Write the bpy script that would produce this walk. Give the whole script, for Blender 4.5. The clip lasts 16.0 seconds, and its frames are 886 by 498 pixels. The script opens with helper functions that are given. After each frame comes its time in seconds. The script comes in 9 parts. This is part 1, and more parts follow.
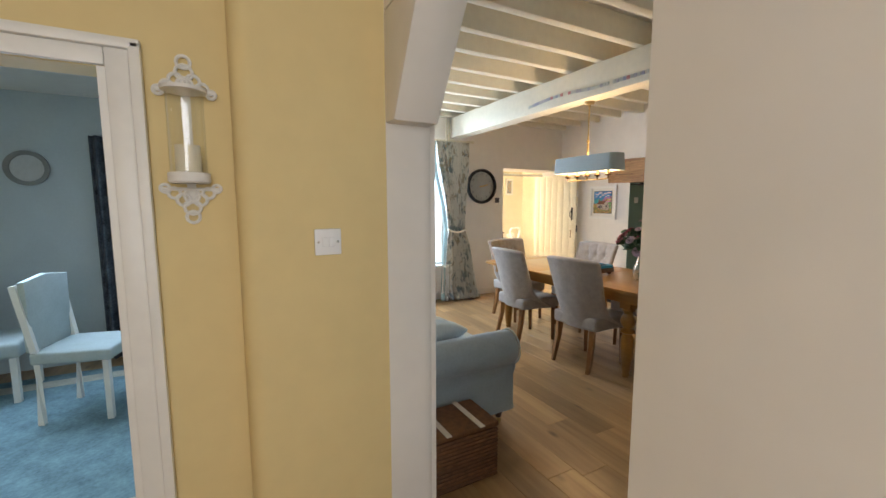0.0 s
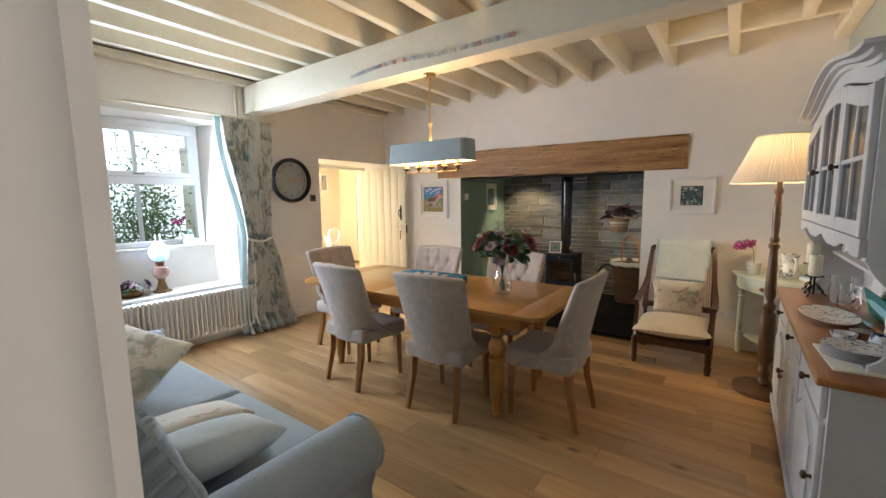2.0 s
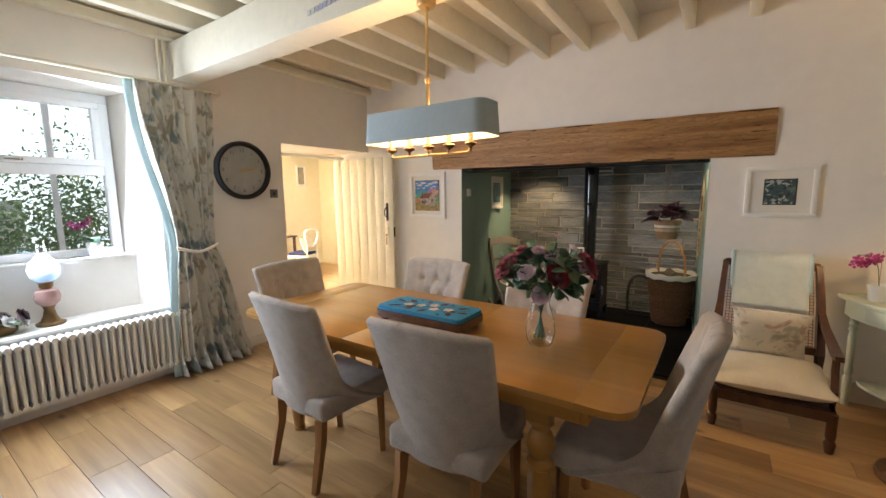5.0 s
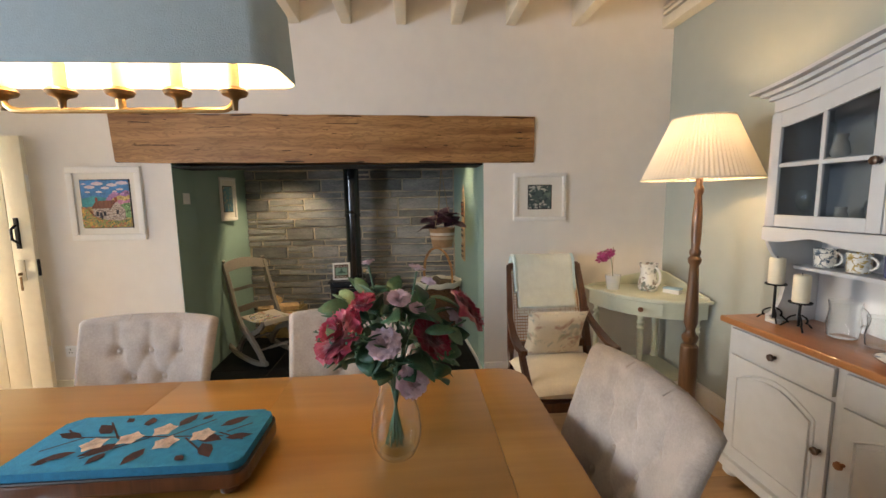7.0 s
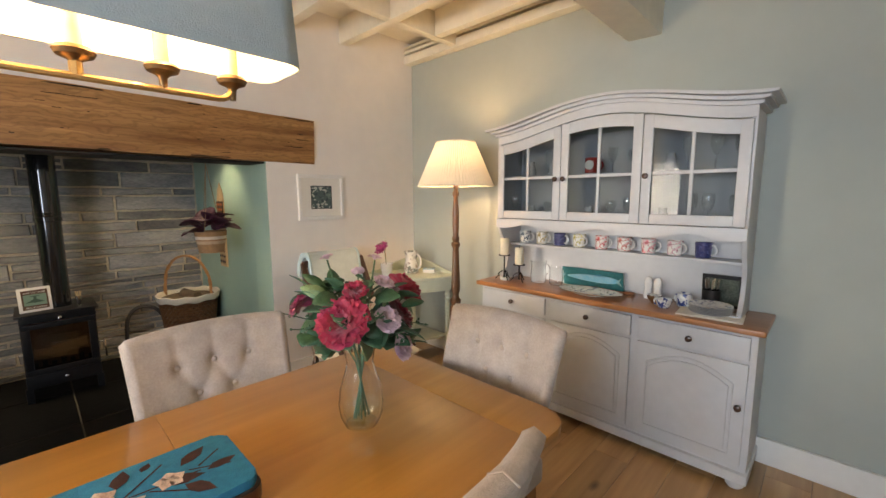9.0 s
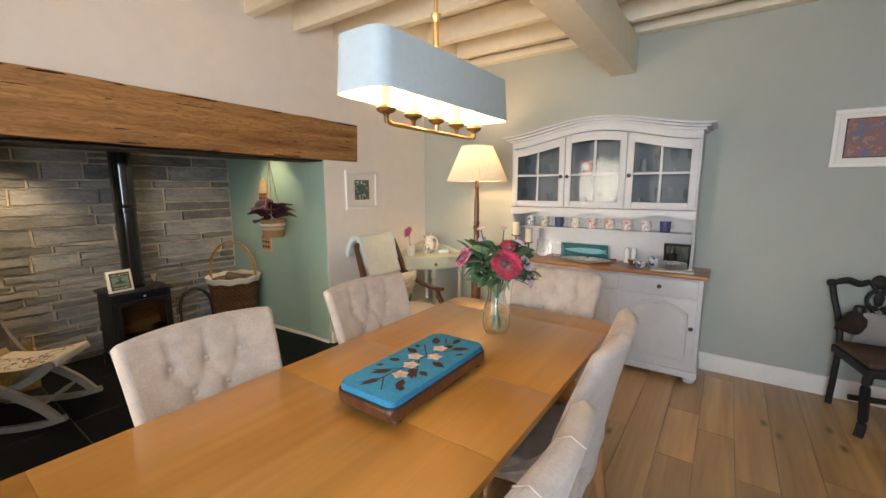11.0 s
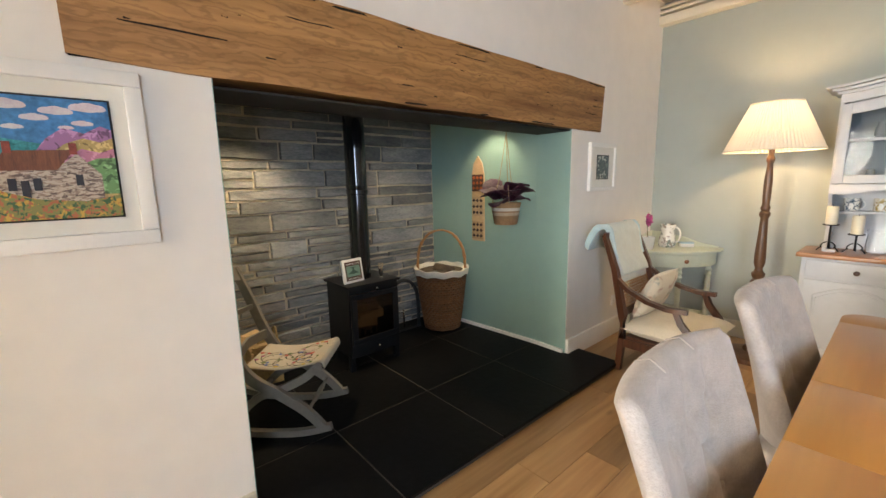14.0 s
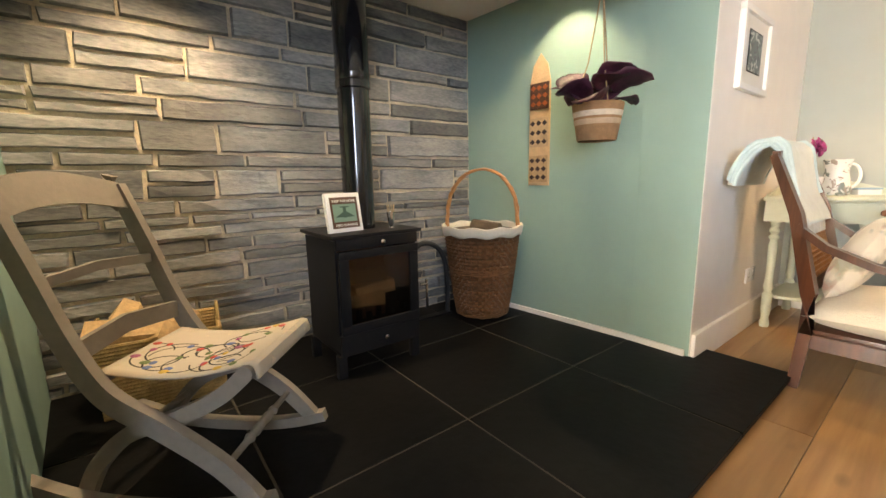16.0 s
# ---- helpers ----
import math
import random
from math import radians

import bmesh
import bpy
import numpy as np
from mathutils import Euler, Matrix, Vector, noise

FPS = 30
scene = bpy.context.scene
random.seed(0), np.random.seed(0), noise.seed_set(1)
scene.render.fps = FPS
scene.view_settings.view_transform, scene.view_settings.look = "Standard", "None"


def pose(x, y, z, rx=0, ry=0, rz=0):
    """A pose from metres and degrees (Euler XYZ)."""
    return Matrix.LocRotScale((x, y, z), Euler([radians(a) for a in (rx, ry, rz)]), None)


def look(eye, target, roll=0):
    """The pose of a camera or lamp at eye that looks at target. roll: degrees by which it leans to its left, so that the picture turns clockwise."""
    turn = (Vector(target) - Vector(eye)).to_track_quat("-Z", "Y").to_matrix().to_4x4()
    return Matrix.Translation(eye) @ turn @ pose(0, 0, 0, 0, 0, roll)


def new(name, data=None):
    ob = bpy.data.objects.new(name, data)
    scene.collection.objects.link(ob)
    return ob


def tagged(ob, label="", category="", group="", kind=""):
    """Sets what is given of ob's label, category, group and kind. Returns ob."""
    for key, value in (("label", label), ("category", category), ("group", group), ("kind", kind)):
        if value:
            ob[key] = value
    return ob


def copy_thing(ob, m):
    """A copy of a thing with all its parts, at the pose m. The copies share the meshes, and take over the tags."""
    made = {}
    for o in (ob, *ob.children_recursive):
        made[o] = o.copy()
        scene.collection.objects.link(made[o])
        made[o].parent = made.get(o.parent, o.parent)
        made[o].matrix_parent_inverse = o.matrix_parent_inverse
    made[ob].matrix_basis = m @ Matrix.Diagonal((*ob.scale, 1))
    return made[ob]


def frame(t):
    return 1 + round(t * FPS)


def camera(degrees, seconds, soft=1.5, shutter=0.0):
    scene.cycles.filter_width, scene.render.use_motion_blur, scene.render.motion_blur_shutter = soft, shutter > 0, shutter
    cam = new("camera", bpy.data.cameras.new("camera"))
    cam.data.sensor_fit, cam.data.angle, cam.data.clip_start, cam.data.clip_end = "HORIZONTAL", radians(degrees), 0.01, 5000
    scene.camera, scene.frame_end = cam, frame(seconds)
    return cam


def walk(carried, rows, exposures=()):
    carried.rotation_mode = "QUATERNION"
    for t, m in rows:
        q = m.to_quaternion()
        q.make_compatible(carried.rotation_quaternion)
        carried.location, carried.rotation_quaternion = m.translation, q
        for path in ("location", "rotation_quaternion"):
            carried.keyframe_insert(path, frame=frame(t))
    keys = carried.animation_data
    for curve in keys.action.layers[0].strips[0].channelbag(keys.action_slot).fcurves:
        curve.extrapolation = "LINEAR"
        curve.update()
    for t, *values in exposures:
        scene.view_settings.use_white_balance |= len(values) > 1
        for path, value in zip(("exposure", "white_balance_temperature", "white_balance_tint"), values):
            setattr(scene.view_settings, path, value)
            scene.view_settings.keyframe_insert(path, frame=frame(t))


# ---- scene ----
cam = camera(95.3, 16.0, soft=1.5)
PATH = [
    (0.0, (0.085, 0.043, 1.483), (1.028, 1.793, 1.262), -0.12),
    (0.5, (0.127, 0.297, 1.485), (1.338, 1.874, 1.265), -0.39),
    (1.0, (0.304, 0.544, 1.49), (1.738, 1.92, 1.266), -0.55),
    (1.5, (0.485, 0.771, 1.503), (2.069, 1.969, 1.272), -0.78),
    (2.0, (0.677, 0.974, 1.502), (2.287, 2.135, 1.259), -0.78),
    (2.5, (0.863, 1.113, 1.503), (2.331, 2.446, 1.245), -0.51),
    (3.0, (1.032, 1.183, 1.514), (2.331, 2.679, 1.245), -0.12),
    (5.5, (1.742, 1.875, 1.511), (3.511, 2.77, 1.247), -0.76),
    (6.0, (1.964, 2.05, 1.516), (3.847, 2.67, 1.254), -0.85),
    (6.5, (2.133, 2.173, 1.506), (4.093, 2.476, 1.25), -0.91),
    (7.0, (2.302, 2.314, 1.504), (4.283, 2.185, 1.258), -0.91),
    (7.5, (2.405, 2.478, 1.5), (4.299, 1.879, 1.267), -0.9),
    (8.0, (2.421, 2.682, 1.508), (4.132, 1.673, 1.279), -0.73),
    (8.5, (2.348, 2.866, 1.508), (3.877, 1.598, 1.273), -0.35),
    (11.0, (2.461, 4.206, 1.528), (3.598, 2.588, 1.227), -0.17),
    (11.5, (2.61, 4.418, 1.532), (3.863, 2.889, 1.226), -0.33),
    (12.0, (2.749, 4.483, 1.532), (4.14, 3.079, 1.226), -0.42),
    (12.5, (2.969, 4.507, 1.535), (4.487, 3.241, 1.228), -0.29),
    (13.0, (3.205, 4.53, 1.518), (4.765, 3.32, 1.203), -0.38),
    (13.5, (3.507, 4.557, 1.492), (5.038, 3.311, 1.169), -0.86),
    (14.0, (3.811, 4.504, 1.42), (5.3, 3.209, 1.09), -1.18),
    (14.5, (4.108, 4.378, 1.338), (5.566, 3.056, 0.982), -1.17),
    (15.0, (4.399, 4.221, 1.237), (5.858, 2.902, 0.874), -0.99),
    (15.5, (4.61, 4.032, 1.079), (6.123, 2.775, 0.722), -1.14),
    (16.0, (4.751, 3.862, 0.921), (6.306, 2.649, 0.582), -1.06),
]
EXPOSURES = [(0.0, 0.0, 6400, 10), (0.7, 0.1, 6300, 9), (1.0, 0.2, 6200, 9), (1.5, 0.12, 6300, 10), (2.0, 0.0, 6500, 12), (3.0, -0.1, 6600, 13), (5.5, -0.08, 6900, 14), (7.0, 0.04, 6600, 13), (8.5, 0.12, 7000, 15), (11.0, 0.2, 7000, 15), (13.0, 0.2, 6700, 13), (14.5, 0.36, 6200, 11), (16.0, 1.0, 6800, 15)]
walk(cam, [(t, look(eye, target, roll)) for t, eye, target, roll in PATH], EXPOSURES)

# ---- world and light ----
world = bpy.data.worlds.new("world")
scene.world = world
world.use_nodes = True
wn = world.node_tree
sky = wn.nodes.new("ShaderNodeTexSky")
sky.sky_type, sky.sun_disc = "NISHITA", False
sky.sun_elevation, sky.sun_rotation = radians(42), radians(60)
wn.links.new(sky.outputs[0], wn.nodes["Background"].inputs[0])
wn.nodes["Background"].inputs[1].default_value = 0.11


def lamp(name, kind, m, energy, color, **kw):
    data = bpy.data.lights.new(name, kind)
    data.energy, data.color = energy, color
    for key, value in kw.items():
        if key == "size":
            data.size = value
        elif key == "size_y":
            data.shape, data.size_y = "RECTANGLE", value
        elif key == "radius":
            data.shadow_soft_size = value
        elif key == "angle":
            data.angle = value
        elif key == "spot":
            data.spot_size, data.spot_blend = value, 0.6
    ob = new(name, data)
    ob.matrix_world = m
    return ob


lamp("sun", "SUN", look((0, 0, 0), (-0.55, -0.42, -0.62)), 3.6, (1.0, 0.95, 0.88), angle=radians(0.5))
# north-window daylight; the other three are added fill lamps, set in no window
lamp("window_daylight", "AREA", look((2.25, 5.66, 1.62), (2.9, 3.9, 1.30)), 98, (0.66, 0.81, 1.0), size=1.2, size_y=1.3)
lamp("next_room_daylight", "AREA", look((5.2, 9.0, 1.6), (4.4, 6.0, 1.0)), 300, (1.0, 0.93, 0.8), size=1.6, size_y=1.4)
lamp("hall_daylight", "AREA", look((-0.3, -1.75, 1.75), (0.1, 0.8, 1.3)), 31, (0.94, 0.95, 0.98), size=1.2, size_y=1.4)
lamp("blue_room_daylight", "AREA", look((-1.2, 4.0, 1.7), (-0.6, 2.0, 0.9)), 46, (0.62, 0.8, 1.0), size=1.2, size_y=1.2)
WARM = (1.0, 0.67, 0.35)


# ---- materials ----
def mat(name, color, rough=0.6, metal=0.0, vary=0.06, scale=6.0, bump=0.0, bscale=60.0, stretch=(1, 1, 1), alt=None, rand=0.0, coat=0.0, spec=0.5, sheen=0.0, trans=0.0, ior=1.45, island=False):
    """A principled material: a base colour that varies at two scales, with fine relief."""
    m = bpy.data.materials.new(name)
    m.use_nodes = True
    nt = m.node_tree
    N, L = nt.nodes, nt.links
    p = N["Principled BSDF"]
    p.inputs["Roughness"].default_value, p.inputs["Metallic"].default_value = rough, metal
    p.inputs["Coat Weight"].default_value, p.inputs["Specular IOR Level"].default_value = coat, spec
    p.inputs["Sheen Weight"].default_value, p.inputs["Transmission Weight"].default_value, p.inputs["IOR"].default_value = sheen, trans, ior
    tc, mp = N.new("ShaderNodeTexCoord"), N.new("ShaderNodeMapping")
    mp.inputs["Scale"].default_value = stretch
    L.new(tc.outputs["Object"], mp.inputs[0])
    vec = mp.outputs[0]
    rnd = None
    if rand or island:
        src = N.new("ShaderNodeNewGeometry").outputs["Random Per Island"] if island else N.new("ShaderNodeObjectInfo").outputs["Random"]
        rnd = src
        add = N.new("ShaderNodeVectorMath")
        add.operation = "ADD"
        mul = N.new("ShaderNodeMath")
        mul.operation = "MULTIPLY"
        mul.inputs[1].default_value = 37.0
        L.new(src, mul.inputs[0])
        L.new(mp.outputs[0], add.inputs[0])
        L.new(mul.outputs[0], add.inputs[1])
        vec = add.outputs[0]
    n1, n2 = N.new("ShaderNodeTexNoise"), N.new("ShaderNodeTexNoise")
    n1.inputs["Scale"].default_value, n1.inputs["Detail"].default_value = scale, 5
    n2.inputs["Scale"].default_value, n2.inputs["Detail"].default_value = scale * 7, 4
    L.new(vec, n1.inputs["Vector"])
    L.new(vec, n2.inputs["Vector"])
    avg = N.new("ShaderNodeMath")
    avg.operation = "MULTIPLY_ADD"
    avg.inputs[1].default_value = 0.45
    L.new(n2.outputs[0], avg.inputs[0])
    half = N.new("ShaderNodeMath")
    half.operation = "MULTIPLY"
    half.inputs[1].default_value = 0.55
    L.new(n1.outputs[0], half.inputs[0])
    L.new(half.outputs[0], avg.inputs[2])
    ramp = N.new("ShaderNodeValToRGB")
    ramp.color_ramp.elements[0].position, ramp.color_ramp.elements[1].position = 0.32, 0.68
    c = color
    if alt is None:
        lo, hi = [max(0, q * (1 - vary * 1.6)) for q in c], [min(1, q * (1 + vary)) for q in c]
    else:
        lo, hi = alt, c
    ramp.color_ramp.elements[0].color, ramp.color_ramp.elements[1].color = (*lo, 1), (*hi, 1)
    L.new(avg.outputs[0], ramp.inputs[0])
    col = ramp.outputs[0]
    if rand:
        hsv, mr = N.new("ShaderNodeHueSaturation"), N.new("ShaderNodeMapRange")
        mr.inputs[3].default_value, mr.inputs[4].default_value = 1 - rand, 1 + rand
        L.new(rnd, mr.inputs[0])
        L.new(mr.outputs[0], hsv.inputs["Value"])
        L.new(col, hsv.inputs["Color"])
        col = hsv.outputs[0]
    L.new(col, p.inputs["Base Color"])
    if bump:
        n3, b = N.new("ShaderNodeTexNoise"), N.new("ShaderNodeBump")
        n3.inputs["Scale"].default_value, n3.inputs["Detail"].default_value = bscale, 6
        L.new(vec, n3.inputs["Vector"])
        b.inputs["Strength"].default_value, b.inputs["Distance"].default_value = bump, 0.01
        L.new(n3.outputs[0], b.inputs["Height"])
        L.new(b.outputs[0], p.inputs["Normal"])
    return m


def glow(name, color, strength):
    m = bpy.data.materials.new(name)
    m.use_nodes = True
    p = m.node_tree.nodes["Principled BSDF"]
    p.inputs["Base Color"].default_value = (*color, 1)
    p.inputs["Emission Color"].default_value, p.inputs["Emission Strength"].default_value = (*color, 1), strength
    return m


def clear_glass(name, tint=(1, 1, 1), rough=0.0, mix=0.12):
    """Thin pane: mostly see-through, with a mirror share."""
    m = bpy.data.materials.new(name)
    m.use_nodes = True
    N, L = m.node_tree.nodes, m.node_tree.links
    N.remove(N["Principled BSDF"])
    t, g, mx, lw, fr = N.new("ShaderNodeBsdfTransparent"), N.new("ShaderNodeBsdfGlossy"), N.new("ShaderNodeMixShader"), N.new("ShaderNodeLayerWeight"), N.new("ShaderNodeMath")
    t.inputs[0].default_value = (*tint, 1)
    g.inputs["Roughness"].default_value = rough
    pw = N.new("ShaderNodeMath")
    pw.operation, fr.operation = "POWER", "MULTIPLY_ADD"
    pw.inputs[1].default_value, fr.inputs[1].default_value, fr.inputs[2].default_value = 4.0, 0.6, mix * 0.5
    L.new(lw.outputs["Facing"], pw.inputs[0])
    L.new(pw.outputs[0], fr.inputs[0])
    L.new(fr.outputs[0], mx.inputs[0])
    L.new(t.outputs[0], mx.inputs[1])
    L.new(g.outputs[0], mx.inputs[2])
    L.new(mx.outputs[0], N["Material Output"].inputs[0])
    return m


def wood(name, dark, light, along="y", rough=0.45, grain=1.0, rand=0.0, bump=0.15, coat=0.0, knots=0.0, rings=False):
    """Timber with stretched grain along one axis."""
    m = bpy.data.materials.new(name)
    m.use_nodes = True
    N, L = m.node_tree.nodes, m.node_tree.links
    p = N["Principled BSDF"]
    p.inputs["Roughness"].default_value, p.inputs["Coat Weight"].default_value, p.inputs["Coat Roughness"].default_value = rough, coat, 0.2
    tc, mp = N.new("ShaderNodeTexCoord"), N.new("ShaderNodeMapping")
    s = [9.0 * grain, 9.0 * grain, 9.0 * grain]
    s["xyz".index(along)] = 0.55 * grain
    mp.inputs["Scale"].default_value = s
    L.new(tc.outputs["Object"], mp.inputs[0])
    vec = mp.outputs[0]
    oi = N.new("ShaderNodeObjectInfo")
    if rand:
        mul, add = N.new("ShaderNodeMath"), N.new("ShaderNodeVectorMath")
        mul.operation, add.operation = "MULTIPLY", "ADD"
        mul.inputs[1].default_value = 53.0
        L.new(oi.outputs["Random"], mul.inputs[0])
        L.new(vec, add.inputs[0])
        L.new(mul.outputs[0], add.inputs[1])
        vec = add.outputs[0]
    n1 = N.new("ShaderNodeTexNoise")
    n1.inputs["Scale"].default_value, n1.inputs["Detail"].default_value, n1.inputs["Distortion"].default_value = 1.0, 8, 1.2
    L.new(vec, n1.inputs["Vector"])
    n2 = N.new("ShaderNodeTexNoise")
    n2.inputs["Scale"].default_value, n2.inputs["Detail"].default_value = 6.0, 4
    L.new(vec, n2.inputs["Vector"])
    ma = N.new("ShaderNodeMath")
    ma.operation = "MULTIPLY_ADD"
    ma.inputs[1].default_value = 0.3
    L.new(n2.outputs[0], ma.inputs[0])
    mb = N.new("ShaderNodeMath")
    mb.operation = "MULTIPLY"
    mb.inputs[1].default_value = 0.7
    L.new(n1.outputs[0], mb.inputs[0])
    L.new(mb.outputs[0], ma.inputs[2])
    ramp = N.new("ShaderNodeValToRGB")
    ramp.color_ramp.elements[0].position, ramp.color_ramp.elements[1].position = 0.33, 0.66
    ramp.color_ramp.elements[0].color, ramp.color_ramp.elements[1].color = (*dark, 1), (*light, 1)
    L.new(ma.outputs[0], ramp.inputs[0])
    col = ramp.outputs[0]
    if rings:
        wv, wr, wm, wp = N.new("ShaderNodeTexWave"), N.new("ShaderNodeMapRange"), N.new("ShaderNodeMix"), N.new("ShaderNodeMapping")
        wp.inputs["Scale"].default_value = (1, 0.28, 1)
        L.new(tc.outputs["Object"], wp.inputs[0])
        L.new(wp.outputs[0], wv.inputs["Vector"])
        wv.bands_direction = "Z"
        wv.inputs["Scale"].default_value, wv.inputs["Distortion"].default_value, wv.inputs["Detail"].default_value, wv.inputs["Detail Scale"].default_value = 10.0, 15.0, 5.0, 2.2
        wr.inputs[1].default_value, wr.inputs[2].default_value, wr.inputs[3].default_value, wr.inputs[4].default_value = 0.0, 0.45, 0.34, 0.0
        L.new(wv.outputs["Fac"], wr.inputs[0])
        wm.data_type = "RGBA"
        wm.inputs[7].default_value = (*[q * 0.55 for q in dark], 1)
        L.new(wr.outputs[0], wm.inputs[0])
        L.new(col, wm.inputs[6])
        col = wm.outputs[2]
    if knots:
        vo, lt, mx = N.new("ShaderNodeTexVoronoi"), N.new("ShaderNodeMapRange"), N.new("ShaderNodeMix")
        mk = N.new("ShaderNodeMapping")
        ks = [5.0, 5.0, 5.0]
        ks["xyz".index(along)] = 2.2
        mk.inputs["Scale"].default_value = ks
        L.new(tc.outputs["Object"], mk.inputs[0])
        kv = mk.outputs[0]
        if rand:
            ad2 = N.new("ShaderNodeVectorMath")
            ad2.operation = "ADD"
            L.new(kv, ad2.inputs[0])
            L.new(mul.outputs[0], ad2.inputs[1])
            kv = ad2.outputs[0]
        L.new(kv, vo.inputs["Vector"])
        vo.inputs["Scale"].default_value = 1.0
        lt.inputs[1].default_value, lt.inputs[2].default_value, lt.inputs[3].default_value, lt.inputs[4].default_value = 0.03, 0.14, knots, 0.0
        L.new(vo.outputs["Distance"], lt.inputs[0])
        mx.data_type = "RGBA"
        mx.inputs[7].default_value = (*[q * 0.3 for q in dark], 1)
        L.new(lt.outputs[0], mx.inputs[0])
        L.new(col, mx.inputs[6])
        col = mx.outputs[2]
    if rand:
        hsv, mr = N.new("ShaderNodeHueSaturation"), N.new("ShaderNodeMapRange")
        mr.inputs[3].default_value, mr.inputs[4].default_value = 1 - rand, 1 + rand
        L.new(oi.outputs["Random"], mr.inputs[0])
        L.new(mr.outputs[0], hsv.inputs["Value"])
        L.new(col, hsv.inputs["Color"])
        col = hsv.outputs[0]
    L.new(col, p.inputs["Base Color"])
    b = N.new("ShaderNodeBump")
    b.inputs["Strength"].default_value, b.inputs["Distance"].default_value = bump, 0.01
    L.new(ma.outputs[0], b.inputs["Height"])
    L.new(b.outputs[0], p.inputs["Normal"])
    return m


def floral(name, ground, motifs, scale=5.0, size=0.32, rough=0.9, soft=0.04, stretch=(1, 1, 1)):
    """Printed cloth: blotches of the motif colours over a ground colour."""
    m = bpy.data.materials.new(name)
    m.use_nodes = True
    N, L = m.node_tree.nodes, m.node_tree.links
    p = N["Principled BSDF"]
    p.inputs["Roughness"].default_value, p.inputs["Sheen Weight"].default_value = rough, 0.2
    tc = N.new("ShaderNodeTexCoord")
    col = None
    for i, c in enumerate(motifs):
        mp, n, r, mx = N.new("ShaderNodeMapping"), N.new("ShaderNodeTexNoise"), N.new("ShaderNodeMapRange"), N.new("ShaderNodeMix")
        mp.inputs["Location"].default_value = (i * 3.7, i * 1.9, i * 5.3)
        mp.inputs["Scale"].default_value = stretch
        L.new(tc.outputs["Object"], mp.inputs[0])
        n.inputs["Scale"].default_value, n.inputs["Detail"].default_value, n.inputs["Distortion"].default_value = scale * (1 + 0.35 * i), 3, 0.6
        L.new(mp.outputs[0], n.inputs["Vector"])
        r.inputs[1].default_value, r.inputs[2].default_value = 0.5 + size * 0.25, 0.5 + size * 0.25 + soft
        L.new(n.outputs[0], r.inputs[0])
        mx.data_type = "RGBA"
        L.new(r.outputs[0], mx.inputs[0])
        if col is None:
            mx.inputs[6].default_value = (*ground, 1)
        else:
            L.new(col, mx.inputs[6])
        mx.inputs[7].default_value = (*c, 1)
        col = mx.outputs[2]
    L.new(col, p.inputs["Base Color"])
    return m


WHITE_WALL = mat("white_wall_paint", (0.83, 0.785, 0.725), 0.75, vary=0.03, scale=1.2, bump=0.06, bscale=9)
SAGE_WALL = mat("sage_wall_paint", (0.40, 0.43, 0.39), 0.7, vary=0.03, scale=1.2, bump=0.05, bscale=9)
YELLOW_WALL = mat("yellow_wall_paint", (0.76, 0.61, 0.31), 0.75, vary=0.03, scale=1.5, bump=0.06, bscale=10)
GREEN_WALL = mat("green_wall_paint", (0.27, 0.40, 0.345), 0.6, vary=0.03, scale=1.5, bump=0.05, bscale=10)
BLUE_WALL = mat("blue_wall_paint", (0.46, 0.53, 0.57), 0.7, vary=0.03)
CREAM_PAINT = mat("cream_gloss_paint", (0.76, 0.70, 0.56), 0.45, vary=0.05, scale=2.5, bump=0.08, bscale=14)
CEIL_PAINT = mat("ceiling_paint", (0.80, 0.75, 0.64), 0.7, vary=0.04, scale=2)
WHITE_GLOSS = mat("white_gloss_paint", (0.80, 0.79, 0.75), 0.35, vary=0.03, scale=3, bump=0.04, bscale=20)
DRESSER_PAINT = mat("dresser_paint", (0.57, 0.575, 0.58), 0.4, vary=0.04, scale=3, bump=0.05, bscale=20)
UPVC = mat("white_plastic", (0.85, 0.86, 0.87), 0.25, vary=0.02)
RAD_PAINT = mat("radiator_enamel", (0.80, 0.80, 0.78), 0.3, vary=0.02)
OAK_FLOOR = wood("oak_floorboards", (0.29, 0.16, 0.065), (0.50, 0.31, 0.14), "y", 0.30, 0.7, rand=0.22, bump=0.05, coat=0.2, knots=0.85)
FLOOR_BASE = mat("floor_joint", (0.10, 0.06, 0.03), 0.8)
MANTEL_WOOD = wood("old_pine_beam", (0.19, 0.078, 0.022), (0.50, 0.265, 0.092), "y", 0.55, 1.0, bump=0.45, knots=0.9, rings=True)
TABLE_WOOD = wood("honey_oak_table", (0.30, 0.137, 0.025), (0.42, 0.205, 0.045), "y", 0.28, 0.6, rand=0.015, bump=0.02, coat=0.35)
LEG_WOOD = wood("stained_oak_leg", (0.20, 0.09, 0.03), (0.36, 0.17, 0.06), "z", 0.4, 1.5)
WORKTOP_WOOD = wood("pine_worktop", (0.27, 0.10, 0.03), (0.44, 0.19, 0.07), "x", 0.3, 0.8, bump=0.05, coat=0.3)
MAHOGANY = wood("dark_mahogany", (0.045, 0.016, 0.008), (0.11, 0.04, 0.018), "z", 0.3, 2.0, coat=0.3)
LAMP_WOOD = wood("turned_walnut", (0.075, 0.032, 0.013), (0.17, 0.08, 0.032), "z", 0.35, 2.0, coat=0.25)
SLATE = mat("slate_tile", (0.005, 0.0052, 0.0054), 0.5, spec=0.14, vary=0.3, scale=3, bump=0.12, bscale=25, rand=0.15)
